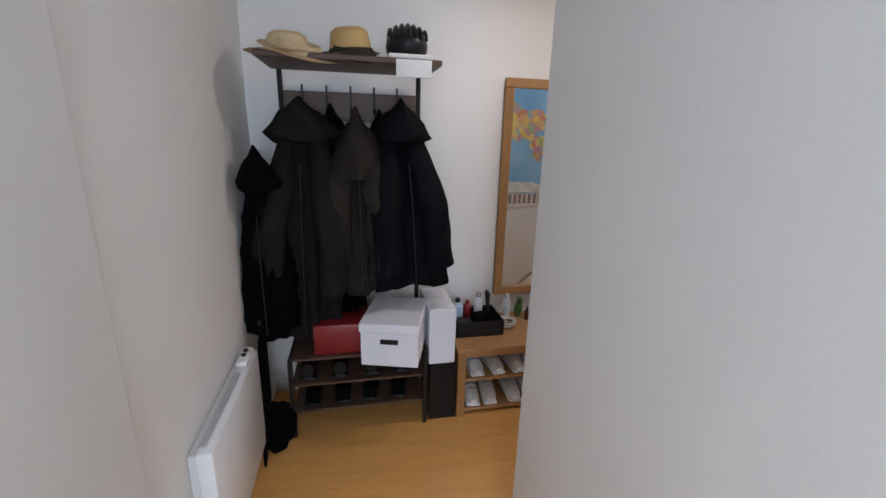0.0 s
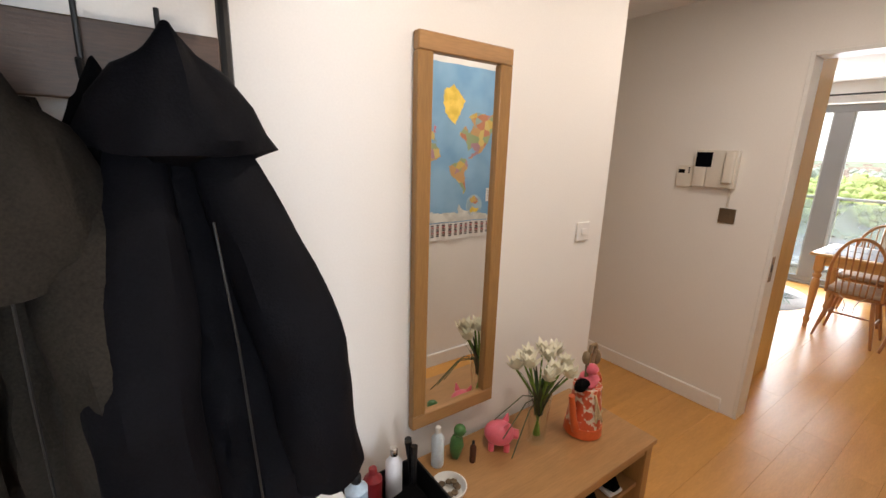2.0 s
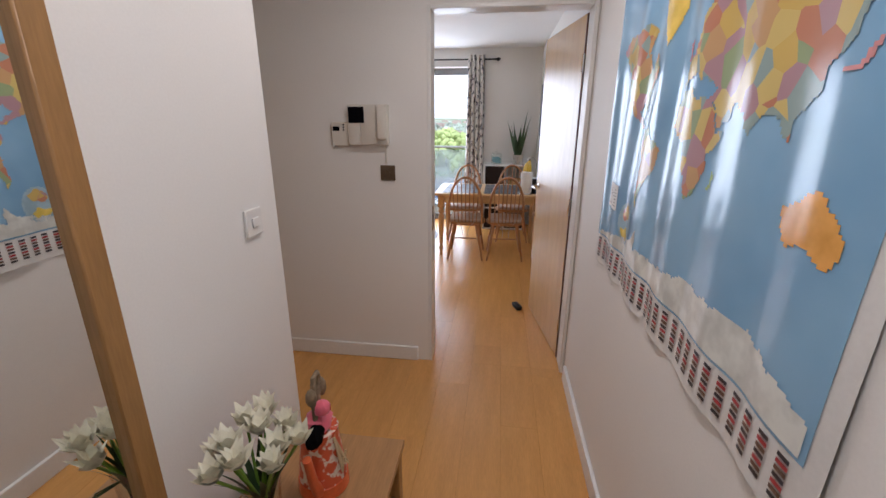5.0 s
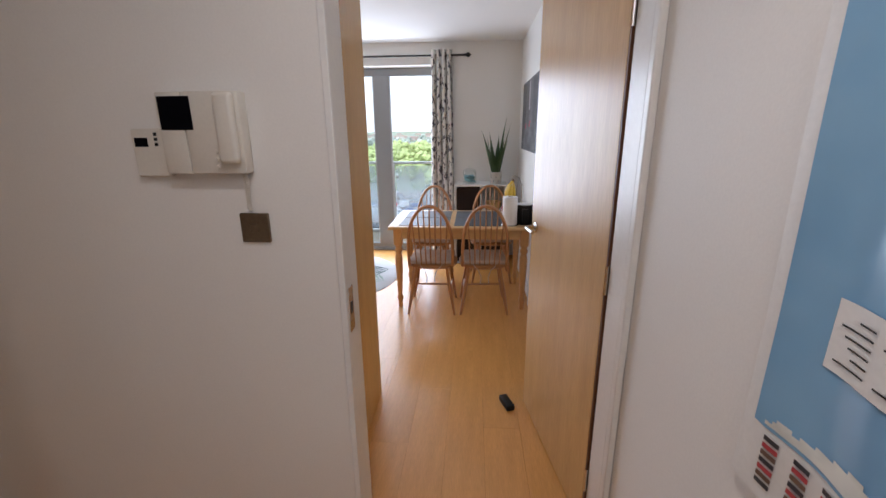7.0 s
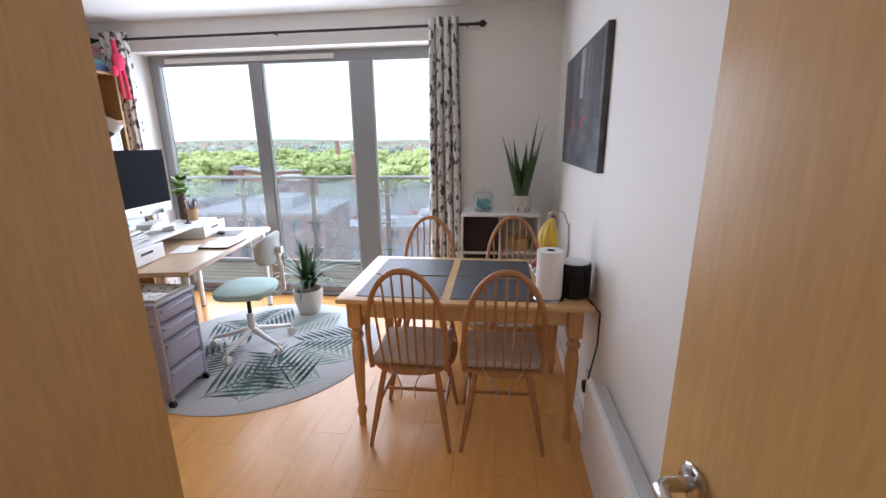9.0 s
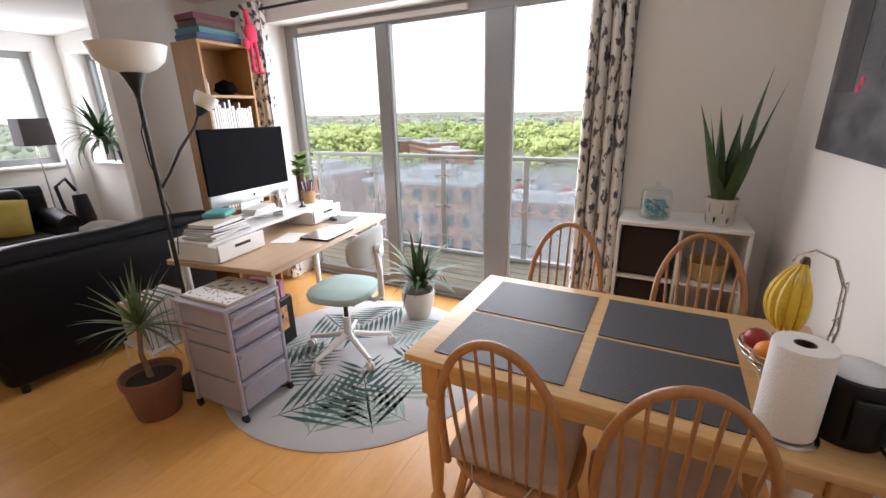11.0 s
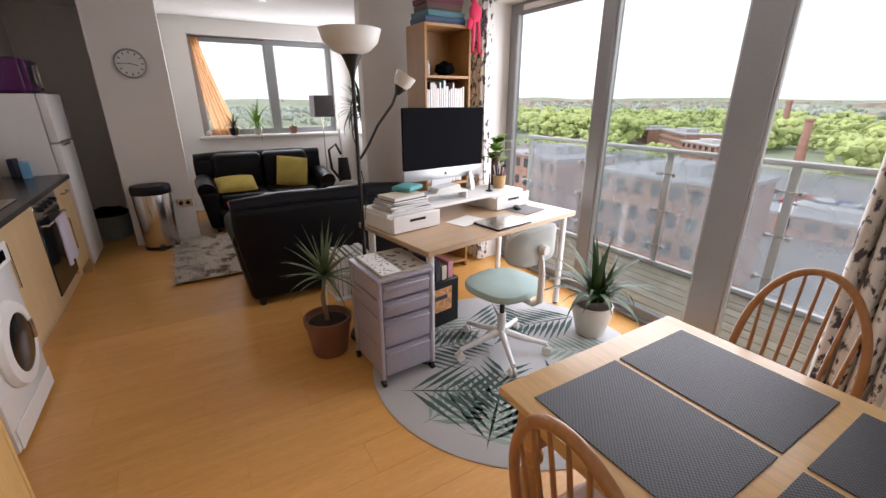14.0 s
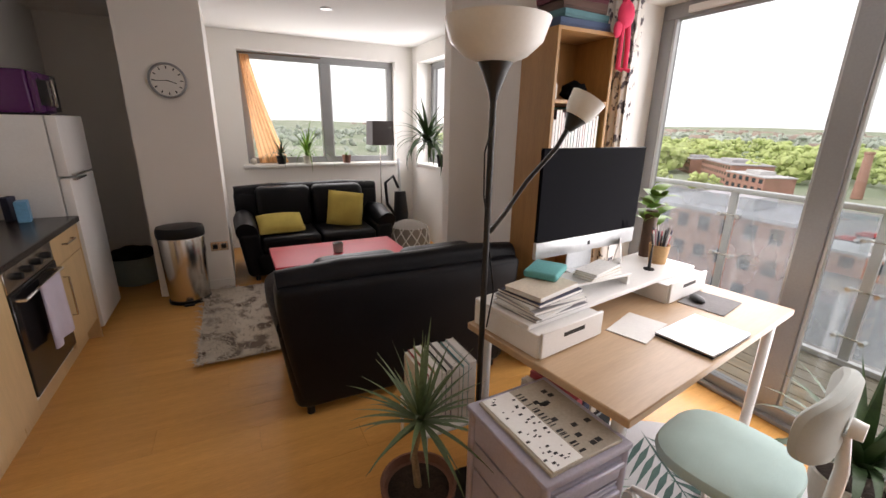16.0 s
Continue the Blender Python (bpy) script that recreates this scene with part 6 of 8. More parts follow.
mp_ = dthing("mouse_pad", "grey mouse pad on the desk", "mouse pad", 1.10, 0.26, 0.741, 4)
part("pad", slab(-0.12, -0.10, 0, 0.12, 0.10, 0.003, bev=0.001), plain("grey_pad", (0.20, 0.19, 0.19), 0.8), mp_)
ms = dthing("mouse", "black computer mouse on the pad", "mouse", 1.06, 0.30, 0.7445, 50)
part("mouse_shell", ball(bmesh.new(), (0, 0, 0.012), 0.03, 1.7, 0.95, 0.5, 3), BLACK_PLASTIC, ms)
pc = dthing("pencil_pot", "kraft paper pot full of pens and brushes", "pencil pot", 1.14, 0.56, 0.853)
part("pot", lathe(bmesh.new(), [(0.042, 0), (0.052, 0.10), (0.049, 0.10), (0.041, 0.006), (0.001, 0.005)], 20), plain("kraft_paper", (0.45, 0.28, 0.13), 0.8), pc)
for k in range(16):
    a = k * 2.4
    bm = bmesh.new()
    h = 0.15 + 0.05 * r.random()
    tube(bm, [(0.018 * math.cos(a), 0.018 * math.sin(a), 0.01), ((0.035 + 0.02 * r.random()) * math.cos(a), 0.045 * math.sin(a), h)], 0.0042, 6)
    part("pen", bm, BOOKC[(8, 8, 4, 1, 2, 7)[k % 6]], pc)
hp = dthing("heart_plant", "bright green leafy plant in a dark tall pot", "plant", 1.20, 0.66, 0.853)
part("stem_pole", lathe(bmesh.new(), [(0.035, 0), (0.035, 0.24), (0.03, 0.26), (0.025, 0.26)], 14), WALNUT, hp)
bm = bmesh.new()
for k in range(14):
    strip_leaf(bm, (0.02 * math.cos(k), 0.02 * math.sin(k), 0.17 + 0.014 * k), k * 2.4, 0.15, 0.09, 0.75, 1.3, 6, 0.1)
part("leaves", bm, LEAF_PALE, hp)
pf = dthing("picture_card", "white folded card standing on the riser", "card", 0.93, 0.66, 0.853, 30)
for s in (-1, 1):
    bm = bmesh.new()
    box(bm, -0.05, -0.001, 0, 0.05, 0.001, 0.14, 0, m=pose(0, 0.022 * s, 0, 9 * s, 0, 0))
    part("card_leaf", bm, PAPER, pf)
an = dthing("router_antenna", "small black antenna stand on the riser", "antenna", 0.99, 0.52, 0.853)
bm = bmesh.new()
lathe(bm, [(0.026, 0), (0.026, 0.006), (0.008, 0.010), (0.005, 0.10), (0.004, 0.13)], 14)
part("stand", bm, BLACK_PLASTIC, an)
mhd = dthing("desk_clutter_box", "dark storage crate of papers under the desk", "crate", 0.38, 0.50, 0.0)
part("crate", slab(-0.16, -0.15, 0, 0.16, 0.15, 0.34, bev=0.006), BLACK_PLASTIC, mhd)
for k in range(5):
    part("folder", slab(-0.14 + 0.055 * k, -0.13, 0.20, -0.10 + 0.055 * k, 0.13, 0.44 + 0.02 * (k % 3), bev=0.001), BOOKC[(1, 4, 2, 0, 7)[k]], mhd)
pst = dthing("small_poster", "colourful printed card behind the desk leg", "poster", 0.38, 0.344, 0.12, 0)
part("sheet", slab(-0.09, 0, 0, 0.09, 0.006, 0.17, bev=0.001), plain("orange_print", (0.62, 0.30, 0.12), 0.6, var=0.6, scale=24), pst)
part("printed_text_bar", slab(-0.06, -0.001, 0.09, 0.05, -0.0002, 0.12), BOOKC[2], pst)

# drawer tower
dt = thing("drawer_tower", "translucent lilac plastic drawer tower on castors", "drawers", 6.97, 4.905, 0, 3)
for sx in (-1, 1):
    for sy in (-1, 1):
        bm = bmesh.new()
        tube(bm, [(sx * 0.155, sy * 0.175, 0.05), (sx * 0.155, sy * 0.175, 0.63)], 0.013, 10)
        part("post", bm, FROST, dt)
        bm = bmesh.new()
        tube(bm, [(sx * 0.155 - 0.009, sy * 0.175, 0.022), (sx * 0.155 + 0.009, sy * 0.175, 0.022)], 0.022, 12)
        box(bm, sx * 0.155 - 0.012, sy * 0.175 - 0.012, 0.035, sx * 0.155 + 0.012, sy * 0.175 + 0.012, 0.05, 0.003)
        part("castor", bm, BLACK_PLASTIC, dt)
part("top", slab(-0.172, -0.192, 0.625, 0.172, 0.192, 0.648, bev=0.008, seg=2), FROST, dt)
for z0, z1 in ((0.06, 0.23), (0.24, 0.405), (0.415, 0.51), (0.52, 0.615)):
    for sx in (-1, 1):
        part("side_panel", slab(sx * 0.152 - 0.003, -0.16, z0, sx * 0.152 + 0.003, 0.16, z1, bev=0.001), FROST, dt)
    d = part("drawer", slab(-0.14, -0.185, z0 + 0.005, 0.14, 0.17, z1 - 0.012, bev=0.008, seg=2), FROST, dt)
    part("drawer_lip", slab(-0.135, -0.199, z1 - 0.035, 0.135, -0.1855, z1 - 0.016, bev=0.004), FROST, d)
    part("rail", slab(-0.152, -0.178, z1 - 0.010, 0.152, 0.165, z1 - 0.002, bev=0.002), FROST, dt)
pk = thing("papers_on_drawers", "printed magazines lying on the drawer tower", "magazine", 6.97, 4.90, 0.649, 3)
part("cover", slab(-0.14, -0.17, 0, 0.14, 0.17, 0.012, bev=0.002), plain("beige_print", (0.42, 0.38, 0.31), 0.6), pk)
part("white_sheet", slab(-0.13, -0.165, 0.0125, -0.02, 0.165, 0.0145, bev=0.0), PAPER, pk)
r = random.Random(21)
bm = bmesh.new()
for k in range(42):
    x, y = r.uniform(-0.125, -0.03), r.uniform(-0.155, 0.155)
    s = r.uniform(0.002, 0.007)
    box(bm, x - s, y - s * 0.6, 0.0146, x + s, y + s * 0.6, 0.0152, 0)
for k in range(30):
    y = r.uniform(-0.15, 0.15)
    box(bm, -0.012, y - 0.002, 0.0122, 0.012, y + 0.002, 0.0128, 0)
for k in range(12):
    x, y = r.uniform(0.02, 0.12), r.uniform(-0.15, 0.15)
    box(bm, x - 0.01, y - 0.008, 0.0122, x + 0.01, y + 0.008, 0.0128, 0)
part("printed_marks", bm, BOOKC[8], pk)["kind"] = "stuff"

# swivel chair
sc = thing("swivel_chair", "white swivel chair with mint green fabric seat", "office chair", 7.60, 4.68, 0.008, 10)
for k in range(5):
    a = math.radians(72 * k + 20)
    bm = bmesh.new()
    tube(bm, [(0.03 * math.cos(a), 0.03 * math.sin(a), 0.13), (0.16 * math.cos(a), 0.16 * math.sin(a), 0.095), (0.285 * math.cos(a), 0.285 * math.sin(a), 0.072)], [0.022, 0.018, 0.014], 10)
    ar = part("base_arm", bm, WHITE_METAL, sc)
    bm = bmesh.new()
    cx, cy = 0.285 * math.cos(a), 0.285 * math.sin(a)
    for s in (-0.013, 0.013):
        tube(bm, [(cx + s * math.sin(a) - 0.006 * math.sin(a), cy - s * math.cos(a) + 0.006 * math.cos(a), 0.027), (cx + s * math.sin(a) + 0.006 * math.sin(a), cy - s * math.cos(a) - 0.006 * math.cos(a), 0.027)], 0.027, 14)
    tube(bm, [(cx, cy, 0.03), (cx, cy, 0.07)], 0.008, 8)
    part("castor", bm, WHITE_PLASTIC, ar)
bm = bmesh.new()
tube(bm, [(0, 0, 0.10), (0, 0, 0.26)], 0.026, 14)
part("column", bm, WHITE_METAL, sc)
bm = bmesh.new()
tube(bm, [(0, 0, 0.2605), (0, 0, 0.40)], 0.015, 12)
part("gas_lift", bm, BLACK_METAL, sc)
part("seat_pan", slab(-0.12, -0.14, 0.395, 0.12, 0.12, 0.418, bev=0.006), WHITE_METAL, sc)
bm = bmesh.new()
ring_mesh(bm, [[((0.215 * s) * math.copysign(abs(math.cos(a)) ** 0.7, math.cos(a)), (0.205 * s) * math.copysign(abs(math.sin(a)) ** 0.7, math.sin(a)), z) for a in [2 * math.pi * k / 36 for k in range(36)]] for z, s in ((0.419, 0.88), (0.428, 0.97), (0.45, 1.0), (0.468, 0.97), (0.478, 0.85), (0.480, 0.4))])
part("seat", bm, MINT, sc)
bm = bmesh.new()
tube(bm, [(0, -0.10, 0.405), (0, -0.22, 0.405), (0.0, -0.265, 0.44), (0.0, -0.265, 0.60), (0.0, -0.245, 0.72)], [0.016, 0.018, 0.020, 0.018, 0.016], 10)
part("back_bracket", bm, WHITE_METAL, sc)
bm = bmesh.new()
for j in range(1):
    ring_mesh(bm, [[(0.205 * s * math.copysign(abs(math.cos(a)) ** 0.6, math.cos(a)), y + 0.05 * (math.cos(a) * s) ** 2, 0.755 + 0.105 * s * math.copysign(abs(math.sin(a)) ** 0.6, math.sin(a))) for a in [2 * math.pi * k / 36 for k in range(36)]] for y, s in ((-0.250, 0.5), (-0.248, 0.9), (-0.235, 1.0), (-0.215, 1.0), (-0.202, 0.9), (-0.200, 0.4))])
part("backrest", bm, GREY_FABRIC, sc)
bm = bmesh.new()
tube(bm, [(0, -0.252, 0.74), (0, -0.285, 0.74)], [0.03, 0.026], 14)
part("adjust_knob", bm, WHITE_PLASTIC, sc)

# round rug with palm leaves
rug = thing("round_rug", "round pale rug with green palm leaf print", "rug", 7.60, 4.58, 0.0)
part("rug_body", lathe(bmesh.new(), [(0.83, 0), (0.835, 0.003), (0.83, 0.0065), (0.4, 0.007), (0.001, 0.007)], 72), RUG_BASE, rug)
r = random.Random(6)


def frond(x, y, ang, length, material, n=9):
    bm = bmesh.new()
    d = Vector((math.cos(ang), math.sin(ang)))
    s = Vector((-d.y, d.x))

    def inside(p):
        return p if p.length < 0.785 else p * (0.785 / p.length)
    o = Vector((x, y))

    def quad(a, b, w):
        e = (b - a)
        if e.length < 0.02:
            return
        k = Vector((-e.y, e.x)).normalized() * w
        pts = [a, a + e * 0.35 + k, b, a + e * 0.35 - k]
        pts = [inside(p) for p in pts]
        bm.faces.new([bm.verts.new((p.x, p.y, 0.0082 + 0.0004 * (n % 2))) for p in pts])
    quad(o - d * 0.02, o + d * length, 0.008)
    for i in range(n):
        t = (i + 0.6) / n
        b = o + d * length * t
        ln = length * (0.75 - 0.45 * t) * r.uniform(0.85, 1.1)
        for sg in (-1, 1):
            dd = (d * 0.75 + s * sg * 0.75).normalized()
            quad(b, b + dd * ln, 0.015)
    part("palm_leaf", bm, material, rug)


for x, y, a, l, m_, n in ((-0.70, 0.05, -0.55, 0.55, RUG_LEAF, 9), (-0.55, -0.50, 0.75, 0.60, RUG_LEAF, 10), (-0.15, -0.74, 1.25, 0.45, RUG_LEAF_PALE, 8), (0.25, -0.72, 1.9, 0.50, RUG_LEAF, 9), (-0.62, 0.38, -0.2, 0.55, RUG_LEAF, 10),
                          (-0.25, 0.70, -1.2, 0.45, RUG_LEAF_PALE, 8), (0.35, 0.65, -2.0, 0.50, RUG_LEAF, 9), (0.74, 0.15, 2.9, 0.5, RUG_LEAF, 10), (0.66, -0.36, 2.5, 0.45, RUG_LEAF_PALE, 9), (-0.72, -0.22, 0.15, 0.4, RUG_LEAF_PALE, 8), (-0.40, -0.62, 1.5, 0.4, RUG_LEAF_PALE, 8)):
    frond(x, y, a, l, m_, n)

# plants on the floor
pl = thing("yucca_plant", "green leafy plant in a cream pot on the rug", "plant", 8.25, 4.53, 0.008)
part("pot", lathe(bmesh.new(), [(0.085, 0), (0.09, 0.005), (0.125, 0.14), (0.128, 0.215), (0.120, 0.22), (0.116, 0.18), (0.001, 0.178)], 36), CREAM_POT, pl)
part("soil", lathe(bmesh.new(), [(0.114, 0.179), (0.10, 0.19), (0.001, 0.192)], 24), SOIL, pl)
bm = bmesh.new()
rosette(bm, (0.0, 0.0, 0.22), 26, 0.46, 0.050, 4, (0.8, 1.5), (0.2, 2.4))
rosette(bm, (0.04, -0.03, 0.22), 14, 0.40, 0.044, 7, (0.6, 1.5), (0.3, 2.2))
part("leaves", bm, LEAF, pl)
pd2 = thing("dracaena_plant", "spiky dracaena with thin stem in a terracotta pot", "plant", 6.68, 5.235, 0)
part("pot", lathe(bmesh.new(), [(0.10, 0), (0.105, 0.005), (0.135, 0.20), (0.142, 0.205), (0.145, 0.245), (0.135, 0.247), (0.130, 0.21), (0.001, 0.205)], 36), TERRACOTTA, pd2)
part("soil", lathe(bmesh.new(), [(0.128, 0.206), (0.10, 0.215), (0.001, 0.218)], 24), SOIL, pd2)
bm = bmesh.new()
tube(bm, [(0, 0, 0.2), (-0.015, 0.01, 0.36), (0.005, -0.005, 0.52)], [0.016, 0.013, 0.012], 9)
part("stem", bm, BARK, pd2)
bm = bmesh.new()
rosette(bm, (0.005, -0.005, 0.50), 46, 0.33, 0.019, 12, (-0.1, 1.45), (0.1, 0.9))
part("leaves", bm, LEAF_GREY, pd2)

# floor lamp with reading arm
fl = thing("floor_lamp", "black uplighter floor lamp with opal bowl and reading arm", "floor lamp", 6.965, 5.29, 0)
part("base", lathe(bmesh.new(), [(0.125, 0), (0.13, 0.006), (0.125, 0.022), (0.03, 0.034), (0.014, 0.05)], 32), BLACK_METAL, fl)
bm = bmesh.new()
tube(bm, [(0, 0, 0.04), (0, 0, 1.64)], 0.0115, 12)
part("pole", bm, BLACK_METAL, fl)
part("bowl_cup", lathe(bmesh.new(), [(0.012, 1.61), (0.018, 1.64), (0.042, 1.70), (0.056, 1.727), (0.050, 1.729)], 28), BLACK_METAL, fl)
part("bowl_shade", lathe(bmesh.new(), [(0.056, 1.728), (0.10, 1.745), (0.145, 1.785), (0.166, 1.850), (0.162, 1.851), (0.139, 1.790), (0.095, 1.751), (0.048, 1.735)], 40), SHADE_GLASS, fl, "opal white bowl shade")
bm = bmesh.new()
tube(bm, [(0.012, 0, 1.17), (0.05, -0.03, 1.24), (0.10, -0.08, 1.36), (0.17, -0.13, 1.47), (0.19, -0.15, 1.53)], 0.008, 8)
am = part("reading_arm", bm, BLACK_METAL, fl)
H2 = pose(0.19, -0.15, 1.525, 12, 28, 0)
bm = bmesh.new()
lathe(bm, [(0.012, 0), (0.03, 0.035), (0.036, 0.045), (0.001, 0.046)], 20)
bmesh.ops.transform(bm, matrix=H2, verts=bm.verts[:])
part("lamp_cup", bm, BLACK_METAL, am)
bm = bmesh.new()
lathe(bm, [(0.036, 0.046), (0.05, 0.07), (0.058, 0.115), (0.054, 0.115), (0.046, 0.07), (0.03, 0.05)], 24)
bmesh.ops.transform(bm, matrix=H2, verts=bm.verts[:])
part("lamp_shade", bm, SHADE_GLASS, am, "small opal white shade")
bm = bmesh.new()
tube(bm, [(0.012, 0, 1.17), (-0.025, -0.01, 1.3), (-0.03, -0.01, 1.45), (0.0, -0.012, 1.55)], 0.003, 6)
tube(bm, [(0.013, -0.005, 1.10), (0.03, -0.02, 0.95), (0.012, -0.012, 0.80)], 0.003, 6)
part("cord", bm, BLACK_PLASTIC, fl)

# low rack of books beside the desk
br = thing("low_book_rack", "low white rack packed with large books", "book rack", 6.93, 5.62, 0)
part("shelf", slab(-0.12, -0.16, 0.20, 0.14, 0.16, 0.215, bev=0.002), WHITE_BOARD, br)
for sx in (-0.12, 0.127):
    for sy in (-0.155, 0.142):
        part("leg", slab(sx, sy, 0, sx + 0.013, sy + 0.013, 0.2, bev=0.001), WHITE_BOARD, br)
x = -0.11
for k in range(9):
    wd = 0.018 + 0.01 * ((k * 7) % 3)
    book(pose(6.93 + x + wd / 2, 5.62, 0.2165 + 0.14, 0, 90, 0) @ pose(0, 0, -wd / 2), "large book standing in the low rack", 0.26 + 0.02 * (k % 3), 0.24, wd, BOOKC[(0, 4, 5, 1, 8, 6, 0, 3, 1)[k]], "books in the low rack")
    x += wd + 0.001

# tall bookcase
bc = thing("bookcase", "narrow beech bookcase, part filled with books", "bookcase", 0, 0, 0)
bx0, bx1, by0, by1 = 7.80, 8.23, 5.99, 6.30
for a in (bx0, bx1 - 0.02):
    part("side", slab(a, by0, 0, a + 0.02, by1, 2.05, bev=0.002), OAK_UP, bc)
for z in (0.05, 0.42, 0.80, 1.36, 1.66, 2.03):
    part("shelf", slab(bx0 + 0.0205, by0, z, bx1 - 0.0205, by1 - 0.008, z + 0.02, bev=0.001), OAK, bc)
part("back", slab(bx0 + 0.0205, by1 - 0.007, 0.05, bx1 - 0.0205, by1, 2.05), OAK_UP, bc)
r = random.Random(31)
for zs in (1.381, 0.821):
    x = bx0 + 0.028
    while x < bx1 - 0.06:
        wd = r.uniform(0.014, 0.032)
        l = r.uniform(0.19, 0.27)
        book(pose(x + wd / 2, 6.10, zs + l / 2, 0, 90, 0) @ pose(0, 0, -wd / 2), "upright book in the bookcase", l, 0.17, wd, BOOKC[r.randrange(9)], "books in the bookcase")
        x += wd + 0.0012
bm = bmesh.new()
ball(bm, (0, 0, 0.055), 0.07, 1.2, 0.9, 0.8, 3, 0.25)
single("dark_bag", bm, COAT_D, "small dark bag in the bookcase", "bag", "", 8.05, 6.10, 1.681)
bottle("small_bottle", "small pale bottle in the bookcase", 7.86, 6.05, 1.681, 0.014, 0.11, CREAM_POT, CREAM_POT)
z = 2.051
for k, (l, w, h, c) in enumerate(((0.36, 0.25, 0.045, "blue_box"), (0.34, 0.25, 0.04, "teal_box"), (0.30, 0.24, 0.05, "brown_box"), (0.33, 0.22, 0.04, "maroon_box"))):
    col = ((0.025, 0.05, 0.11), (0.05, 0.14, 0.16), (0.07, 0.035, 0.025), (0.11, 0.02, 0.035))[k]
    g = thing("board_game", "flat boxed game stacked on the bookcase", "game box", 8.0, 6.13, z, 4 * math.sin(k * 2), "games on the bookcase")
    part("box_base", slab(-l / 2, -w / 2, 0, l / 2, w / 2, h * 0.6, bev=0.002), plain(c, col, 0.5), g)
    part("lid", slab(-l / 2 - 0.002, -w / 2 - 0.002, h * 0.35, l / 2 + 0.002, w / 2 + 0.002, h, bev=0.002), plain(c + "_lid", tuple(v * 1.2 for v in col), 0.5), g)
    z += h + 0.001
toy = bmesh.new()
ball(toy, (0, 0, 0.28), 0.055, 1, 0.6, 1.3, 3)
ball(toy, (-0.05, 0, 0.20), 0.03, 1, 0.6, 1.5, 2)
for s in (-0.02, 0.025):
    tube(toy, [(s, 0, 0.24), (s * 1.2, -0.01, 0.12), (s * 1.3, -0.01, 0.0), (s * 1.3 + 0.02, -0.03, -0.01)], [0.016, 0.013, 0.014, 0.012], 8)
tube(toy, [(-0.01, 0, 0.32), (-0.02, 0, 0.44)], [0.02, 0.015], 8)
single("pink_plush_toy", toy, PINK, "bright pink plush toy hanging on the bookcase side", "toy", "", 8.24, 5.955, 1.86)

# ---- sofas and nook ----
def sofa(name, label, x, y, rz, width, depth, hgt, seats):
    s = thing(name, label, "sofa", x, y, 0, rz)
    w = width / 2

    def tuck(bm, k):
        for v in bm.verts:
            v.co.x *= 1 - k * max(0.0, 1 - v.co.z / 0.6)
        return bm
    part("base", tuck(slab(-w + 0.06, 0.06, 0.06, w - 0.06, depth - 0.02, 0.28, bev=0.03, seg=3), 0.16), LEATHER, s)
    bm = bmesh.new()
    box(bm, -w + 0.02, 0.0, 0.05, w - 0.02, 0.22, hgt - 0.06, 0.04, 3)
    bmesh.ops.subdivide_edges(bm, edges=[e for e in bm.edges if e.calc_length() > 0.3], cuts=5, use_grid_fill=True)
    for v in tuck(bm, 0.12).verts:
        v.co.y += 0.012 * noise.noise(Vector((v.co.x * 3, 0, v.co.z * 4))) + 0.05 * max(0.0, 1 - v.co.z / 0.7)
    part("back_frame", bm, LEATHER, s)
    bm = bmesh.new()
    tube(bm, [(-w + 0.03, 0.13, hgt - 0.075), (-w * 0.5, 0.13, hgt - 0.06), (0, 0.13, hgt - 0.066), (w * 0.5, 0.13, hgt - 0.06), (w - 0.03, 0.13, hgt - 0.075)], [0.075, 0.085, 0.083, 0.085, 0.075], 16)
    part("top_roll", bm, LEATHER, s)
    for sx in (-1, 1):
        bm = bmesh.new()
        box(bm, sx * (w - 0.10) - 0.10, 0.05, 0.05, sx * (w - 0.10) + 0.10, depth - 0.02, 0.50, 0.05, 3)
        tube(bm, [(sx * (w - 0.09), 0.10, 0.52), (sx * (w - 0.09), depth * 0.55, 0.545), (sx * (w - 0.09), depth - 0.03, 0.50)], [0.09, 0.105, 0.10], 16)
        part("arm", tuck(bm, 0.11), LEATHER, s)
    cw = (width - 0.44) / seats
    for k in range(seats):
        x0 = -w + 0.22 + cw * k
        bm = bmesh.new()
        box(bm, x0 + 0.004, 0.22, 0.285, x0 + cw - 0.004, depth, 0.44, 0.05, 4)
        part("seat_cushion", bm, LEATHER, s)
        bm = bmesh.new()
        box(bm, x0 + 0.004, 0.17, 0.42, x0 + cw - 0.004, 0.38, hgt, 0.07, 4)
        for v in bm.verts:
            v.co.y -= 0.10 * (v.co.z - 0.42)
        part("back_cushion", bm, LEATHER, s)
    for sx in (-w * 0.80, w * 0.80):
        for sy in (0.1, depth - 0.1):
            bm = bmesh.new()
            tube(bm, [(sx, sy, 0), (sx, sy, 0.065)], 0.022, 10)
            part("foot", bm, BLACK_PLASTIC, s)
    return s


sofa("leather_sofa", "black leather two-seat sofa seen from behind", 7.0, 6.03, 0, 1.45, 0.84, 0.83, 2)
sofa("leather_sofa", "black leather two-seat sofa under the window", 6.93, 9.16, 180, 1.60, 0.85, 0.86, 2)


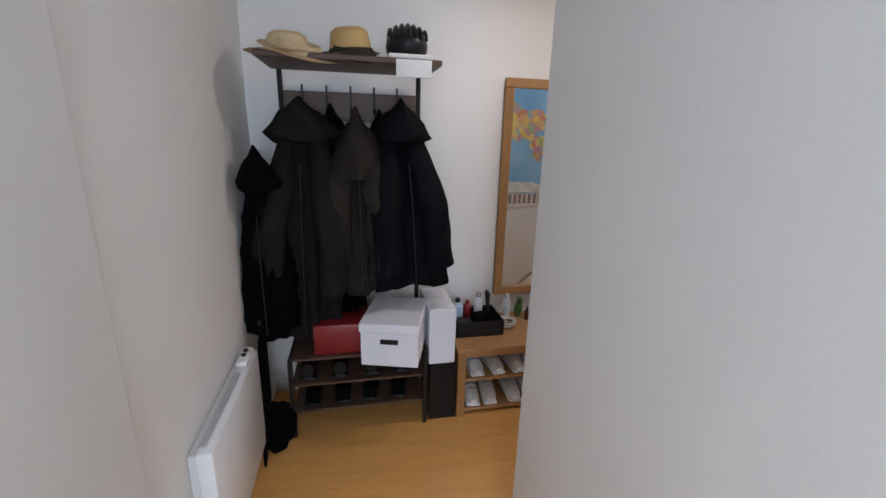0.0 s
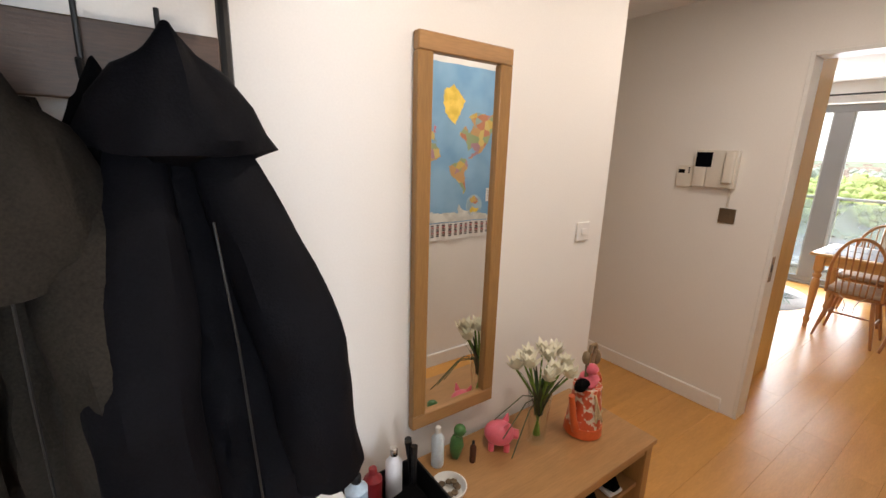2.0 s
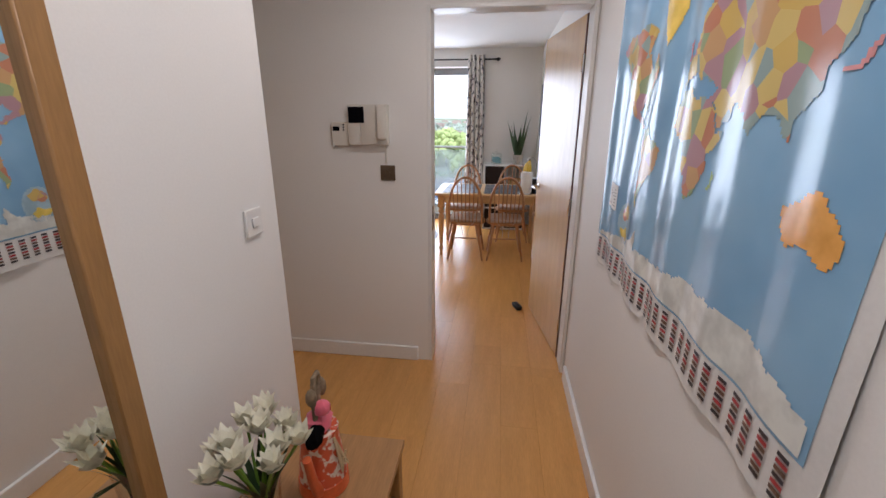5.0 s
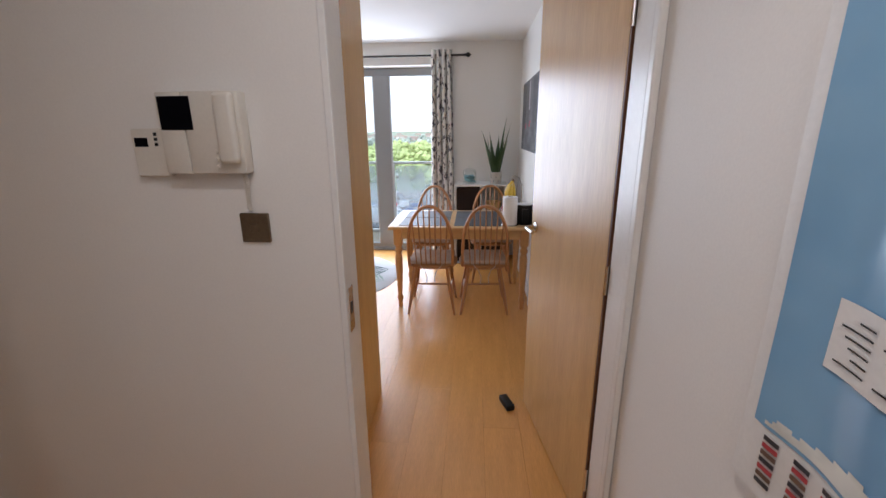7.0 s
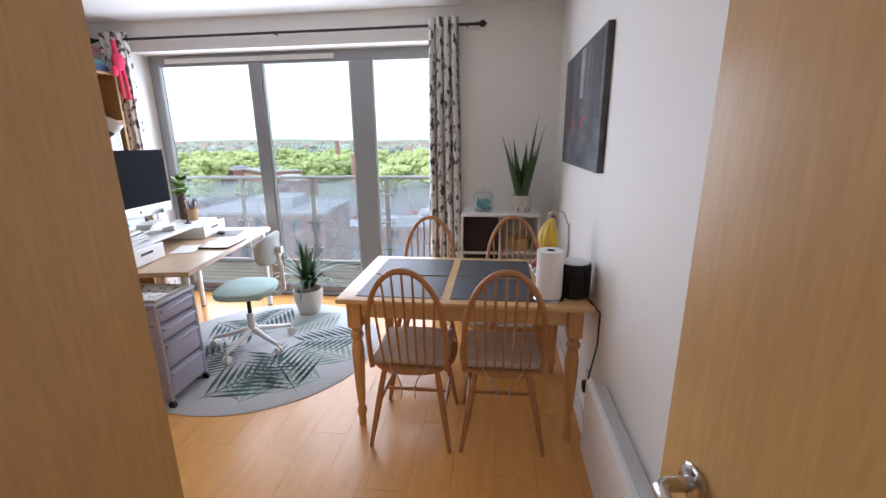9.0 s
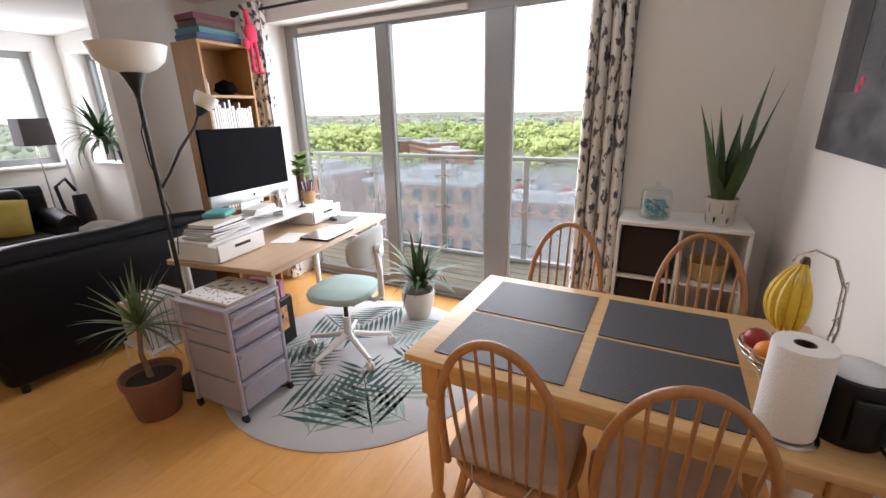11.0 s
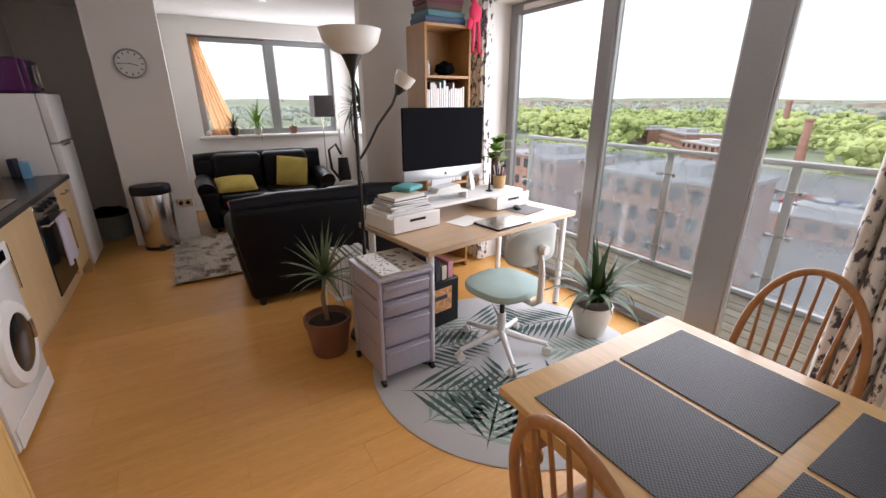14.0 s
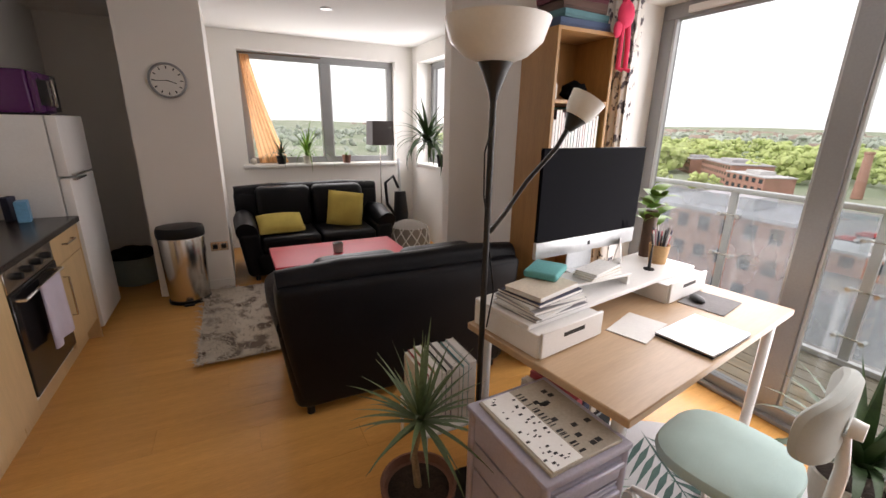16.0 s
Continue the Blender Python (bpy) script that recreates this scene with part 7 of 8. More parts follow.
def cushion(label, m, mt, w=0.40, h=0.40):
    bm = bmesh.new()
    n = 14
    for s in (-1, 1):
        g = [[bm.verts.new((w * (i / n - 0.5), s * 0.062 * (max(0, 1 - (2 * i / n - 1) ** 2) * max(0, 1 - (2 * j / n - 1) ** 2)) ** 0.45, h * (j / n - 0.5))) for i in range(n + 1)] for j in range(n + 1)]
        for j in range(n):
            for i in range(n):
                bm.faces.new((g[j][i], g[j][i + 1], g[j + 1][i + 1], g[j + 1][i]))
    bmesh.ops.remove_doubles(bm, verts=bm.verts[:], dist=0.0005)
    o = part("scatter_cushion", bm, mt)
    o.matrix_basis = m
    return tagged(o, label, "cushion", "cushions on the small sofa")


cushion("mustard yellow scatter cushion lying on the sofa", pose(6.56, 8.56, 0.53, -62, 0, 4), MUSTARD, 0.44, 0.30)
cushion("mustard yellow scatter cushion leaning on the sofa back", pose(7.25, 8.64, 0.62, -22, 8, -8), MUSTARD, 0.38, 0.38)
pf2 = thing("patterned_pouffe", "round pouffe with white lattice pattern", "pouffe", 8.0, 8.62, 0)
part("pouffe_body", lathe(bmesh.new(), [(0.20, 0), (0.24, 0.05), (0.25, 0.2), (0.22, 0.36), (0.10, 0.42), (0.001, 0.43)], 28), plain("grey_beige_cloth", (0.28, 0.25, 0.22), 0.9), pf2)
bm = bmesh.new()
for k in range(12):
    for s in (-1, 1):
        pts = []
        for j in range(9):
            zz = 0.05 + 0.31 * j / 8
            rd = 0.252 if zz < 0.22 else 0.252 - 0.035 * (zz - 0.22) / 0.14
            a = 2 * math.pi * k / 12 + s * 0.9 * j / 8
            pts.append((rd * math.cos(a), rd * math.sin(a), zz))
        tube(bm, pts, 0.007, 5)
part("lattice", bm, PAPER, pf2)
ct = thing("coffee_table", "low table with a bright red top", "coffee table", 6.95, 7.68, 0)
part("tabletop", slab(-0.56, -0.30, 0.415, 0.56, 0.30, 0.44, bev=0.004), RED_TOP, ct)
for sx in (-0.5, 0.5):
    for sy in (-0.24, 0.24):
        part("leg", slab(sx - 0.025, sy - 0.025, 0, sx + 0.025, sy + 0.025, 0.414, bev=0.003), WALNUT, ct)
cd = thing("glass_tumbler", "small grey glass candle holder on the red table", "candle holder", 6.93, 7.62, 0.441)
part("cup", lathe(bmesh.new(), [(0.032, 0), (0.04, 0.006), (0.045, 0.085), (0.041, 0.085), (0.036, 0.01), (0.001, 0.008)], 22), plain("grey_glass", (0.30, 0.33, 0.33), 0.2), cd)

# shaggy rug
sr = thing("shaggy_rug", "shaggy cream and brown patterned rug", "rug", 6.75, 7.56, 0)
bm = bmesh.new()
r = random.Random(17)
n, m = 46, 34
g = [[bm.verts.new((-0.92 + 1.84 * i / n, -0.68 + 1.36 * j / m, 0.014 + 0.012 * r.random())) for i in range(n + 1)] for j in range(m + 1)]
for j in range(m):
    for i in range(n):
        bm.faces.new((g[j][i], g[j][i + 1], g[j + 1][i + 1], g[j + 1][i]))
part("rug_body", bm, SHAG, sr)
bm = bmesh.new()
for k in range(1500):
    if k < 700:
        x, y, a = -0.92 + r.uniform(-0.01, 0.25), r.uniform(-0.69, 0.69), math.pi + r.uniform(-0.9, 0.9)
    elif k < 1000:
        x, y, a = r.uniform(-0.92, 0.5), -0.68, -math.pi / 2 + r.uniform(-0.8, 0.8)
    else:
        x, y, a = r.uniform(-0.92, -0.3), r.uniform(-0.68, 0.68), r.uniform(0, 6.28)
    strip_leaf(bm, (x, y, 0.016), a, r.uniform(0.03, 0.07), 0.008, 0.7, 1.6, 2)
ob = part("wool_fringe", bm, mat("cream_wool_tuft", (0.52, 0.46, 0.38), 0.95, var=0.2, island=0.4), sr)
ob["kind"] = "stuff"

# pedal bin
pb = thing("pedal_bin", "tall steel pedal bin with black lid", "bin", 5.72, 8.125, 0)
part("body", lathe(bmesh.new(), [(0.155, 0.035), (0.158, 0.04), (0.175, 0.58), (0.172, 0.585)], 40, (0, 0, 0), 1.0, 0.85), CHROME, pb)
part("base_ring", lathe(bmesh.new(), [(0.150, 0), (0.163, 0.004), (0.163, 0.034), (0.150, 0.034)], 40, (0, 0, 0), 1.0, 0.85), BLACK_PLASTIC, pb)
part("lid", lathe(bmesh.new(), [(0.178, 0.586), (0.182, 0.592), (0.182, 0.645), (0.172, 0.672), (0.001, 0.682)], 40, (0, 0, 0), 1.0, 0.85), BLACK_PLASTIC, pb)
part("pedal", slab(-0.04, -0.185, 0.008, 0.04, -0.14, 0.02, bev=0.004), BLACK_PLASTIC, pb)
s2 = thing("wall_socket", "double wall socket by the bin", "socket", 5.99, 8.299, 0.42)
part("plate", slab(-0.073, -0.012, -0.043, 0.073, 0, 0.043, bev=0.003), CHROME, s2)
for k in (-0.035, 0.035):
    part("plug", slab(k - 0.02, -0.03, -0.02, k + 0.02, -0.0125, 0.02, bev=0.004), BLACK_PLASTIC, s2)
ck = thing("wall_clock", "round silver rimmed wall clock", "clock", 5.79, 8.299, 1.83)
bm = bmesh.new()
lathe(bm, [(0.128, 0), (0.135, 0.004), (0.135, 0.035), (0.122, 0.040), (0.118, 0.030), (0.118, 0.001)], 44)
bmesh.ops.transform(bm, matrix=pose(0, 0, 0, 90), verts=bm.verts[:])
part("rim", bm, ALU, ck)
bm = bmesh.new()
lathe(bm, [(0.117, 0.018), (0.117, 0.024), (0.001, 0.024)], 44)
bmesh.ops.transform(bm, matrix=pose(0, 0, 0, 90), verts=bm.verts[:])
part("dial", bm, PAPER, ck)
for k in range(12):
    bm = bmesh.new()
    box(bm, -0.004, -0.0255, 0.088, 0.004, -0.0242, 0.108, 0, m=pose(0, 0, 0, 0, 30 * k, 0))
    part("hour_mark", bm, BLACK_PLASTIC, ck)
for ln, wd, an_ in ((0.062, 0.006, 108), (0.092, 0.004, 268)):
    bm = bmesh.new()
    box(bm, -wd / 2, -0.0285, -0.012, wd / 2, -0.0262, ln, 0, m=pose(0, 0, 0, 0, an_, 0))
    part("hand_pointer", bm, BLACK_PLASTIC, ck)

# sill plants, table lamp, vacuum, big plant
def sill_plant(label, x, y, h, leaves, length, mt, pot):
    p = thing("sill_plant", label, "plant", x, y, 1.019, 0, "plants on the sill")
    part("pot", lathe(bmesh.new(), [(0.045, 0), (0.048, 0.004), (0.06, 0.10), (0.055, 0.10), (0.05, 0.085), (0.001, 0.085)], 22), pot, p)
    bm = bmesh.new()
    rosette(bm, (0, 0, 0.08), leaves, length, 0.022, int(x * 100), (0.5, 1.5), (0.6, 2.6))
    part("leaves", bm, mt, p)


sill_plant("spider plant with long striped leaves on the sill", 7.06, 9.74, 0.1, 46, 0.50, LEAF_PALE, CREAM_POT)
sill_plant("small green plant in a dark pot on the sill", 6.74, 9.74, 0.1, 24, 0.32, LEAF, BLACK_PLASTIC)
sill_plant("tiny succulent in a pink pot on the sill", 7.56, 9.74, 0.1, 9, 0.09, LEAF_PALE, TERRACOTTA)
bm = bmesh.new()
ball(bm, (0, 0, 0.04), 0.04, 1, 1, 1, 2, 0.1)
single("white_ornament", bm, CREAM_POT, "small white round ornament on the sill", "ornament", "", 6.42, 9.74, 1.019)
cn = thing("orange_curtain", "sheer orange curtain drawn to one side of the nook window", "curtain", 0, 0, 0)
bm = bmesh.new()
n, m = 30, 14
sv = [[bm.verts.new((6.385 + 0.30 * (1 - q) ** 1.3 * (0.35 + 0.65 * t) + (0.10 + 0.05 * (1 - q)) * t, 9.80 + 0.018 * math.sin(20 * t + 2 * q), 1.03 + 1.24 * q)) for t in [i / n for i in range(n + 1)]] for q in [j / m for j in range(m + 1)]]
for j in range(m):
    for i in range(n):
        bm.faces.new((sv[j][i], sv[j][i + 1], sv[j + 1][i + 1], sv[j + 1][i]))
part("cloth", bm, mat("sheer_orange_cloth", (0.70, 0.36, 0.14), 0.9, var=0.1, trans=0.3), cn)
bm = bmesh.new()
tube(bm, [(6.37, 9.80, 2.285), (7.3, 9.80, 2.285)], 0.008, 8)
part("curtain_wire", bm, WALNUT, cn)
tl = thing("standing_lamp", "slim floor lamp with square dark shade", "floor lamp", 7.95, 9.50, 0)
part("base", slab(-0.11, -0.11, 0, 0.11, 0.11, 0.015, bev=0.004), CHROME, tl)
bm = bmesh.new()
tube(bm, [(0, 0, 0.015), (0, 0, 1.30)], 0.008, 10)
part("pole", bm, CHROME, tl)
bm = bmesh.new()
ring_mesh(bm, [[(s * sx, s * sy, z) for sx, sy in ((-1, -1), (1, -1), (1, 1), (-1, 1))] for z, s in ((1.26, 0.145), (1.56, 0.135), (1.56, 0.130), (1.26, 0.140))], False, False)
part("shade", bm, plain("dark_lampshade", (0.045, 0.036, 0.034), 0.8, grain=200), tl, "square dark brown shade")
part("shade_spider", slab(-0.128, -0.004, 1.295, 0.128, 0.004, 1.302), CHROME, tl)
vc = thing("vacuum_cleaner", "black upright vacuum cleaner against the wall", "vacuum cleaner", 8.18, 9.30, 0)
part("floor_head", slab(-0.14, -0.12, 0, 0.14, 0.06, 0.08, bev=0.02, seg=2), BLACK_PLASTIC, vc)
bm = bmesh.new()
tube(bm, [(0, 0.02, 0.06), (0, 0.06, 0.35), (0, 0.09, 0.65)], [0.07, 0.10, 0.075], 16)
part("body", bm, BLACK_PLASTIC, vc)
bm = bmesh.new()
tube(bm, [(0.0, 0.09, 0.62), (0, 0.13, 0.95), (0, 0.15, 1.08)], [0.02, 0.018, 0.022], 10)
part("handle_tube", bm, ALU_PALE, vc)
bm = bmesh.new()
tube(bm, [(-0.06, 0.06, 0.3), (-0.20, 0.04, 0.5), (-0.22, 0.05, 0.78), (-0.10, 0.08, 0.86), (-0.02, 0.10, 0.70)], 0.02, 10)
part("hose", bm, BLACK_PLASTIC, vc)
bp_ = thing("window_plant", "large drooping green plant on the side window sill", "plant", 8.56, 8.86, 1.019)
part("pot", lathe(bmesh.new(), [(0.06, 0), (0.064, 0.004), (0.085, 0.15), (0.08, 0.15), (0.072, 0.13), (0.001, 0.13)], 24), BLACK_PLASTIC, bp_)
bm = bmesh.new()
tube(bm, [(0, 0, 0.12), (-0.10, 0.0, 0.24), (-0.22, 0.0, 0.30)], [0.014, 0.012, 0.011], 8)
part("stem", bm, BARK, bp_)
bm = bmesh.new()
rosette(bm, (-0.22, 0, 0.30), 44, 0.56, 0.058, 44, (0.0, 1.5), (0.6, 2.4))
rosette(bm, (-0.16, 0, 0.22), 24, 0.48, 0.05, 45, (0.1, 1.2), (1.2, 2.6))
part("leaves", bm, LEAF, bp_)

# ---- kitchen ----
wt = thing("worktop", "dark laminate kitchen worktop with inset steel sink", "worktop", 0, 0, 0)
part("slab_board", slab(4.655, 4.43, 0.865, 5.215, 7.62, 0.903, bev=0.004), WORKTOP, wt)
part("upstand", slab(4.655, 4.43, 0.904, 4.67, 7.62, 0.96, bev=0.002), WORKTOP, wt)


def unit(label, y0, y1, drawers=False, handle_far=True):
    u = thing("kitchen_unit", label, "kitchen cabinet", 0, 0, 0, 0, "kitchen base units")
    part("carcass", slab(4.66, y0, 0.15, 5.165, y1, 0.862, bev=0.001), WHITE_BOARD, u)
    part("plinth", slab(4.70, y0, 0, 5.11, y1, 0.149, bev=0.001), CAB, u)
    zs = ((0.155, 0.68), (0.685, 0.858)) if drawers else ((0.155, 0.858),)
    for z0, z1 in zs:
        d = part("door", slab(5.168, y0 + 0.003, z0, 5.188, y1 - 0.003, z1, bev=0.002), CAB, u)
        bm = bmesh.new()
        if z1 - z0 < 0.3:
            ym = (y0 + y1) / 2
            tube(bm, [(5.188, ym - 0.08, z1 - 0.07), (5.215, ym - 0.08, z1 - 0.07), (5.215, ym + 0.08, z1 - 0.07), (5.188, ym + 0.08, z1 - 0.07)], 0.006, 8)
        else:
            yh = y0 + 0.06
            tube(bm, [(5.188, yh, z1 - 0.07), (5.215, yh, z1 - 0.07), (5.215, yh, z1 - 0.32), (5.188, yh, z1 - 0.32)], 0.006, 8)
        part("handle", bm, CHROME, d)
    return u


unit("maple fronted base unit beside the cupboard", 4.43, 5.03)
unit("maple fronted base unit with tall bar handle", 5.80, 6.53)
unit("maple fronted drawer and door unit at the end", 7.14, 7.62, True)
part("end_panel", slab(4.66, 7.621, 0, 5.19, 7.635, 0.865, bev=0.001), CAB, thing("end_panel_unit", "maple end panel of the kitchen run", "panel"))
ovn = thing("built_in_oven", "built-in oven with steel front and dark glass", "oven", 0, 0, 0)
part("body", slab(4.66, 6.535, 0.15, 5.16, 7.135, 0.862, bev=0.001), WHITE_BOARD, ovn)
part("plinth", slab(4.70, 6.535, 0, 5.11, 7.135, 0.149, bev=0.001), CAB, ovn)
part("control_panel", slab(5.162, 6.538, 0.745, 5.19, 7.132, 0.858, bev=0.002), CHROME, ovn)
part("oven_door", slab(5.162, 6.538, 0.20, 5.195, 7.132, 0.742, bev=0.004), KNOB, ovn)
for k in range(4):
    bm = bmesh.new()
    tube(bm, [(5.19, 6.66 + 0.12 * k, 0.80), (5.215, 6.66 + 0.12 * k, 0.80)], [0.02, 0.017], 14)
    part("control_knob", bm, BLACK_PLASTIC, ovn)
bm = bmesh.new()
tube(bm, [(5.195, 6.58, 0.70), (5.23, 6.58, 0.70), (5.23, 7.09, 0.70), (5.195, 7.09, 0.70)], 0.008, 8)
part("door_bar", bm, CHROME, ovn)
tw = bmesh.new()
n, m = 16, 14
for off in (0.0, 0.006):
    g = [[tw.verts.new((5.240 + off + 0.012 * math.sin(9 * i / n) * (1 - j / m), 6.72 + 0.27 * i / n, 0.36 + 0.35 * j / m)) for i in range(n + 1)] for j in range(m + 1)]
    for j in range(m):
        for i in range(n):
            tw.faces.new((g[j][i], g[j][i + 1], g[j + 1][i + 1], g[j + 1][i]))
single("tea_towel", tw, TOWEL, "pale lilac towel hung over the oven bar", "towel")
wmc = thing("washing_machine", "white front loading washing machine", "washing machine", 0, 0, 0)
part("cabinet", slab(4.70, 5.10, 0.02, 5.255, 5.70, 0.855, bev=0.012, seg=2), WHITE_METAL, wmc)
part("control_panel", slab(5.2555, 5.11, 0.745, 5.268, 5.69, 0.845, bev=0.004), WHITE_PLASTIC, wmc)
part("display", slab(5.2682, 5.52, 0.77, 5.272, 5.62, 0.82, bev=0.001), SCREEN, wmc)
part("detergent_drawer", slab(5.2682, 5.13, 0.765, 5.274, 5.28, 0.835, bev=0.003), WHITE_PLASTIC, wmc)
for nm, prof, mt_ in (("door_ring", [(0.13, 0), (0.205, 0), (0.208, 0.012), (0.195, 0.034), (0.145, 0.040), (0.13, 0.02)], WHITE_PLASTIC), ("door_glass", [(0.145, 0.0), (0.143, 0.036), (0.11, 0.046), (0.001, 0.05)], KNOB)):
    bm = bmesh.new()
    lathe(bm, prof, 40)
    bmesh.ops.transform(bm, matrix=pose(5.256, 5.40, 0.42, 0, 90, 0), verts=bm.verts[:])
    part(nm, bm, mt_, wmc)
part("door_latch", slab(5.27, 5.53, 0.37, 5.305, 5.56, 0.47, bev=0.006, seg=2), CHROME, wmc)
part("kick_strip", slab(5.2555, 5.12, 0.025, 5.262, 5.68, 0.13, bev=0.003), WHITE_PLASTIC, wmc)
for sx in (4.76, 5.20):
    for sy in (5.15, 5.65):
        bm = bmesh.new()
        tube(bm, [(sx, sy, 0), (sx, sy, 0.02)], 0.02, 10)
        part("foot", bm, BLACK_PLASTIC, wmc)
fg = thing("fridge_freezer", "white fridge freezer with chrome handles", "fridge", 0, 0, 0)
part("cabinet", slab(4.66, 7.66, 0.02, 5.14, 8.22, 1.545, bev=0.008, seg=2), WHITE_METAL, fg)
part("lower_door", slab(5.145, 7.66, 0.06, 5.205, 8.22, 1.145, bev=0.012, seg=2), WHITE_METAL, fg)
part("upper_door", slab(5.145, 7.66, 1.155, 5.205, 8.22, 1.545, bev=0.012, seg=2), WHITE_METAL, fg)
for z in (1.135, 1.165):
    part("handle", slab(5.206, 7.70, z - 0.008, 5.228, 7.95, z + 0.008, bev=0.003), CHROME, fg)
for sx in (4.72, 5.12):
    for sy in (7.72, 8.16):
        part("foot", slab(sx - 0.02, sy - 0.02, 0, sx + 0.02, sy + 0.02, 0.021), BLACK_PLASTIC, fg)
mw = thing("purple_microwave", "purple microwave oven on top of the fridge", "microwave", 4.91, 7.92, 1.546)
part("cabinet", slab(-0.20, -0.23, 0.01, 0.19, 0.22, 0.27, bev=0.02, seg=3), PURPLE, mw)
part("door", slab(0.191, -0.22, 0.02, 0.215, 0.10, 0.26, bev=0.006, seg=2), PURPLE, mw)
part("door_window", slab(0.2155, -0.17, 0.06, 0.218, 0.05, 0.22, bev=0.001), KNOB, mw)
part("control_strip", slab(0.191, 0.105, 0.02, 0.212, 0.215, 0.26, bev=0.004), BLACK_PLASTIC, mw)
part("door_bar", slab(0.2155, 0.065, 0.05, 0.235, 0.08, 0.23, bev=0.003), CHROME, mw)
for k in (-0.17, 0.17):
    part("foot", slab(-0.15, k - 0.02, 0, 0.15, k + 0.02, 0.011), BLACK_PLASTIC, mw)
bm = bmesh.new()
lathe(bm, [(0.05, 0), (0.055, 0.004), (0.06, 0.02), (0.012, 0.035), (0.012, 0.05), (0.001, 0.055)], 22)
single("pot_lid", bm, CHROME, "steel pot lid on the microwave", "lid", "", 4.86, 7.86, 1.817)
sn = thing("kitchen_sink", "stainless steel sink with drainer", "sink", 0, 0, 0)
bm = bmesh.new()
box(bm, 4.76, 5.62, 0.904, 5.14, 6.52, 0.909, 0.002)
part("rim_plate", bm, CHROME, sn)
for k in range(7):
    part("drainer_rib", slab(4.82 + 0.045 * k, 6.12, 0.9095, 4.835 + 0.045 * k, 6.46, 0.913, bev=0.001), CHROME, sn)
# no hollow: a flat dark sheet paints in the shade of the steel bowl
part("bowl", slab(4.82, 5.68, 0.9093, 5.08, 6.05, 0.9105, bev=0.0), BLACK_METAL, sn)
bm = bmesh.new()
tube(bm, [(4.74, 5.9, 0.904), (4.74, 5.9, 1.10), (4.78, 5.9, 1.16), (4.85, 5.9, 1.14), (4.86, 5.9, 1.09)], 0.011, 10)
part("tap", bm, CHROME, sn)
srk = thing("spice_rack", "wooden spice rack with two rows of jars", "spice rack", 4.76, 7.30, 0.904)
for y in (-0.20, 0.188):
    part("side", slab(-0.05, y, 0, 0.06, y + 0.012, 0.26, bev=0.001), PINE, srk)
for z in (0.01, 0.13):
    part("shelf", slab(-0.05, -0.187, z, 0.06, 0.187, z + 0.01, bev=0.001), PINE, srk)
    part("front_bar", slab(0.052, -0.187, z + 0.025, 0.06, 0.187, z + 0.037, bev=0.001), PINE, srk)
    for k in range(6):
        j_ = part("spice_jar", lathe(bmesh.new(), [(0.024, 0), (0.025, 0.07), (0.018, 0.075)], 14, (0.01, -0.15 + 0.06 * k, z + 0.0105)), BOOKC[(5, 0, 5, 7, 0, 5)[k]] if z < 0.1 else BOOKC[4], srk)
        part("jar_cap", lathe(bmesh.new(), [(0.023, 0.0755), (0.023, 0.092), (0.001, 0.093)], 14, (0.01, -0.15 + 0.06 * k, z + 0.0105)), BOOKC[4] if z > 0.1 else BOOKC[2], j_)
single("blue_carton", slab(-0.03, -0.05, 0, 0.03, 0.05, 0.13, bev=0.003), plain("light_blue_carton", (0.16, 0.42, 0.66), 0.5), "light blue carton on the worktop", "carton", "", 4.98, 7.52, 0.904, 12)
single("dark_carton", slab(-0.02, -0.04, 0, 0.02, 0.04, 0.15, bev=0.003), BOOKC[2], "dark blue packet on the worktop", "packet", "", 4.90, 7.58, 0.904, -10)
single("wall_notice", slab(0, -0.05, -0.10, 0.004, 0.05, 0.10, bev=0.0), plain("cream_note", (0.68, 0.60, 0.36), 0.7), "cream paper note on the kitchen wall", "note", "", 4.652, 7.40, 1.55)
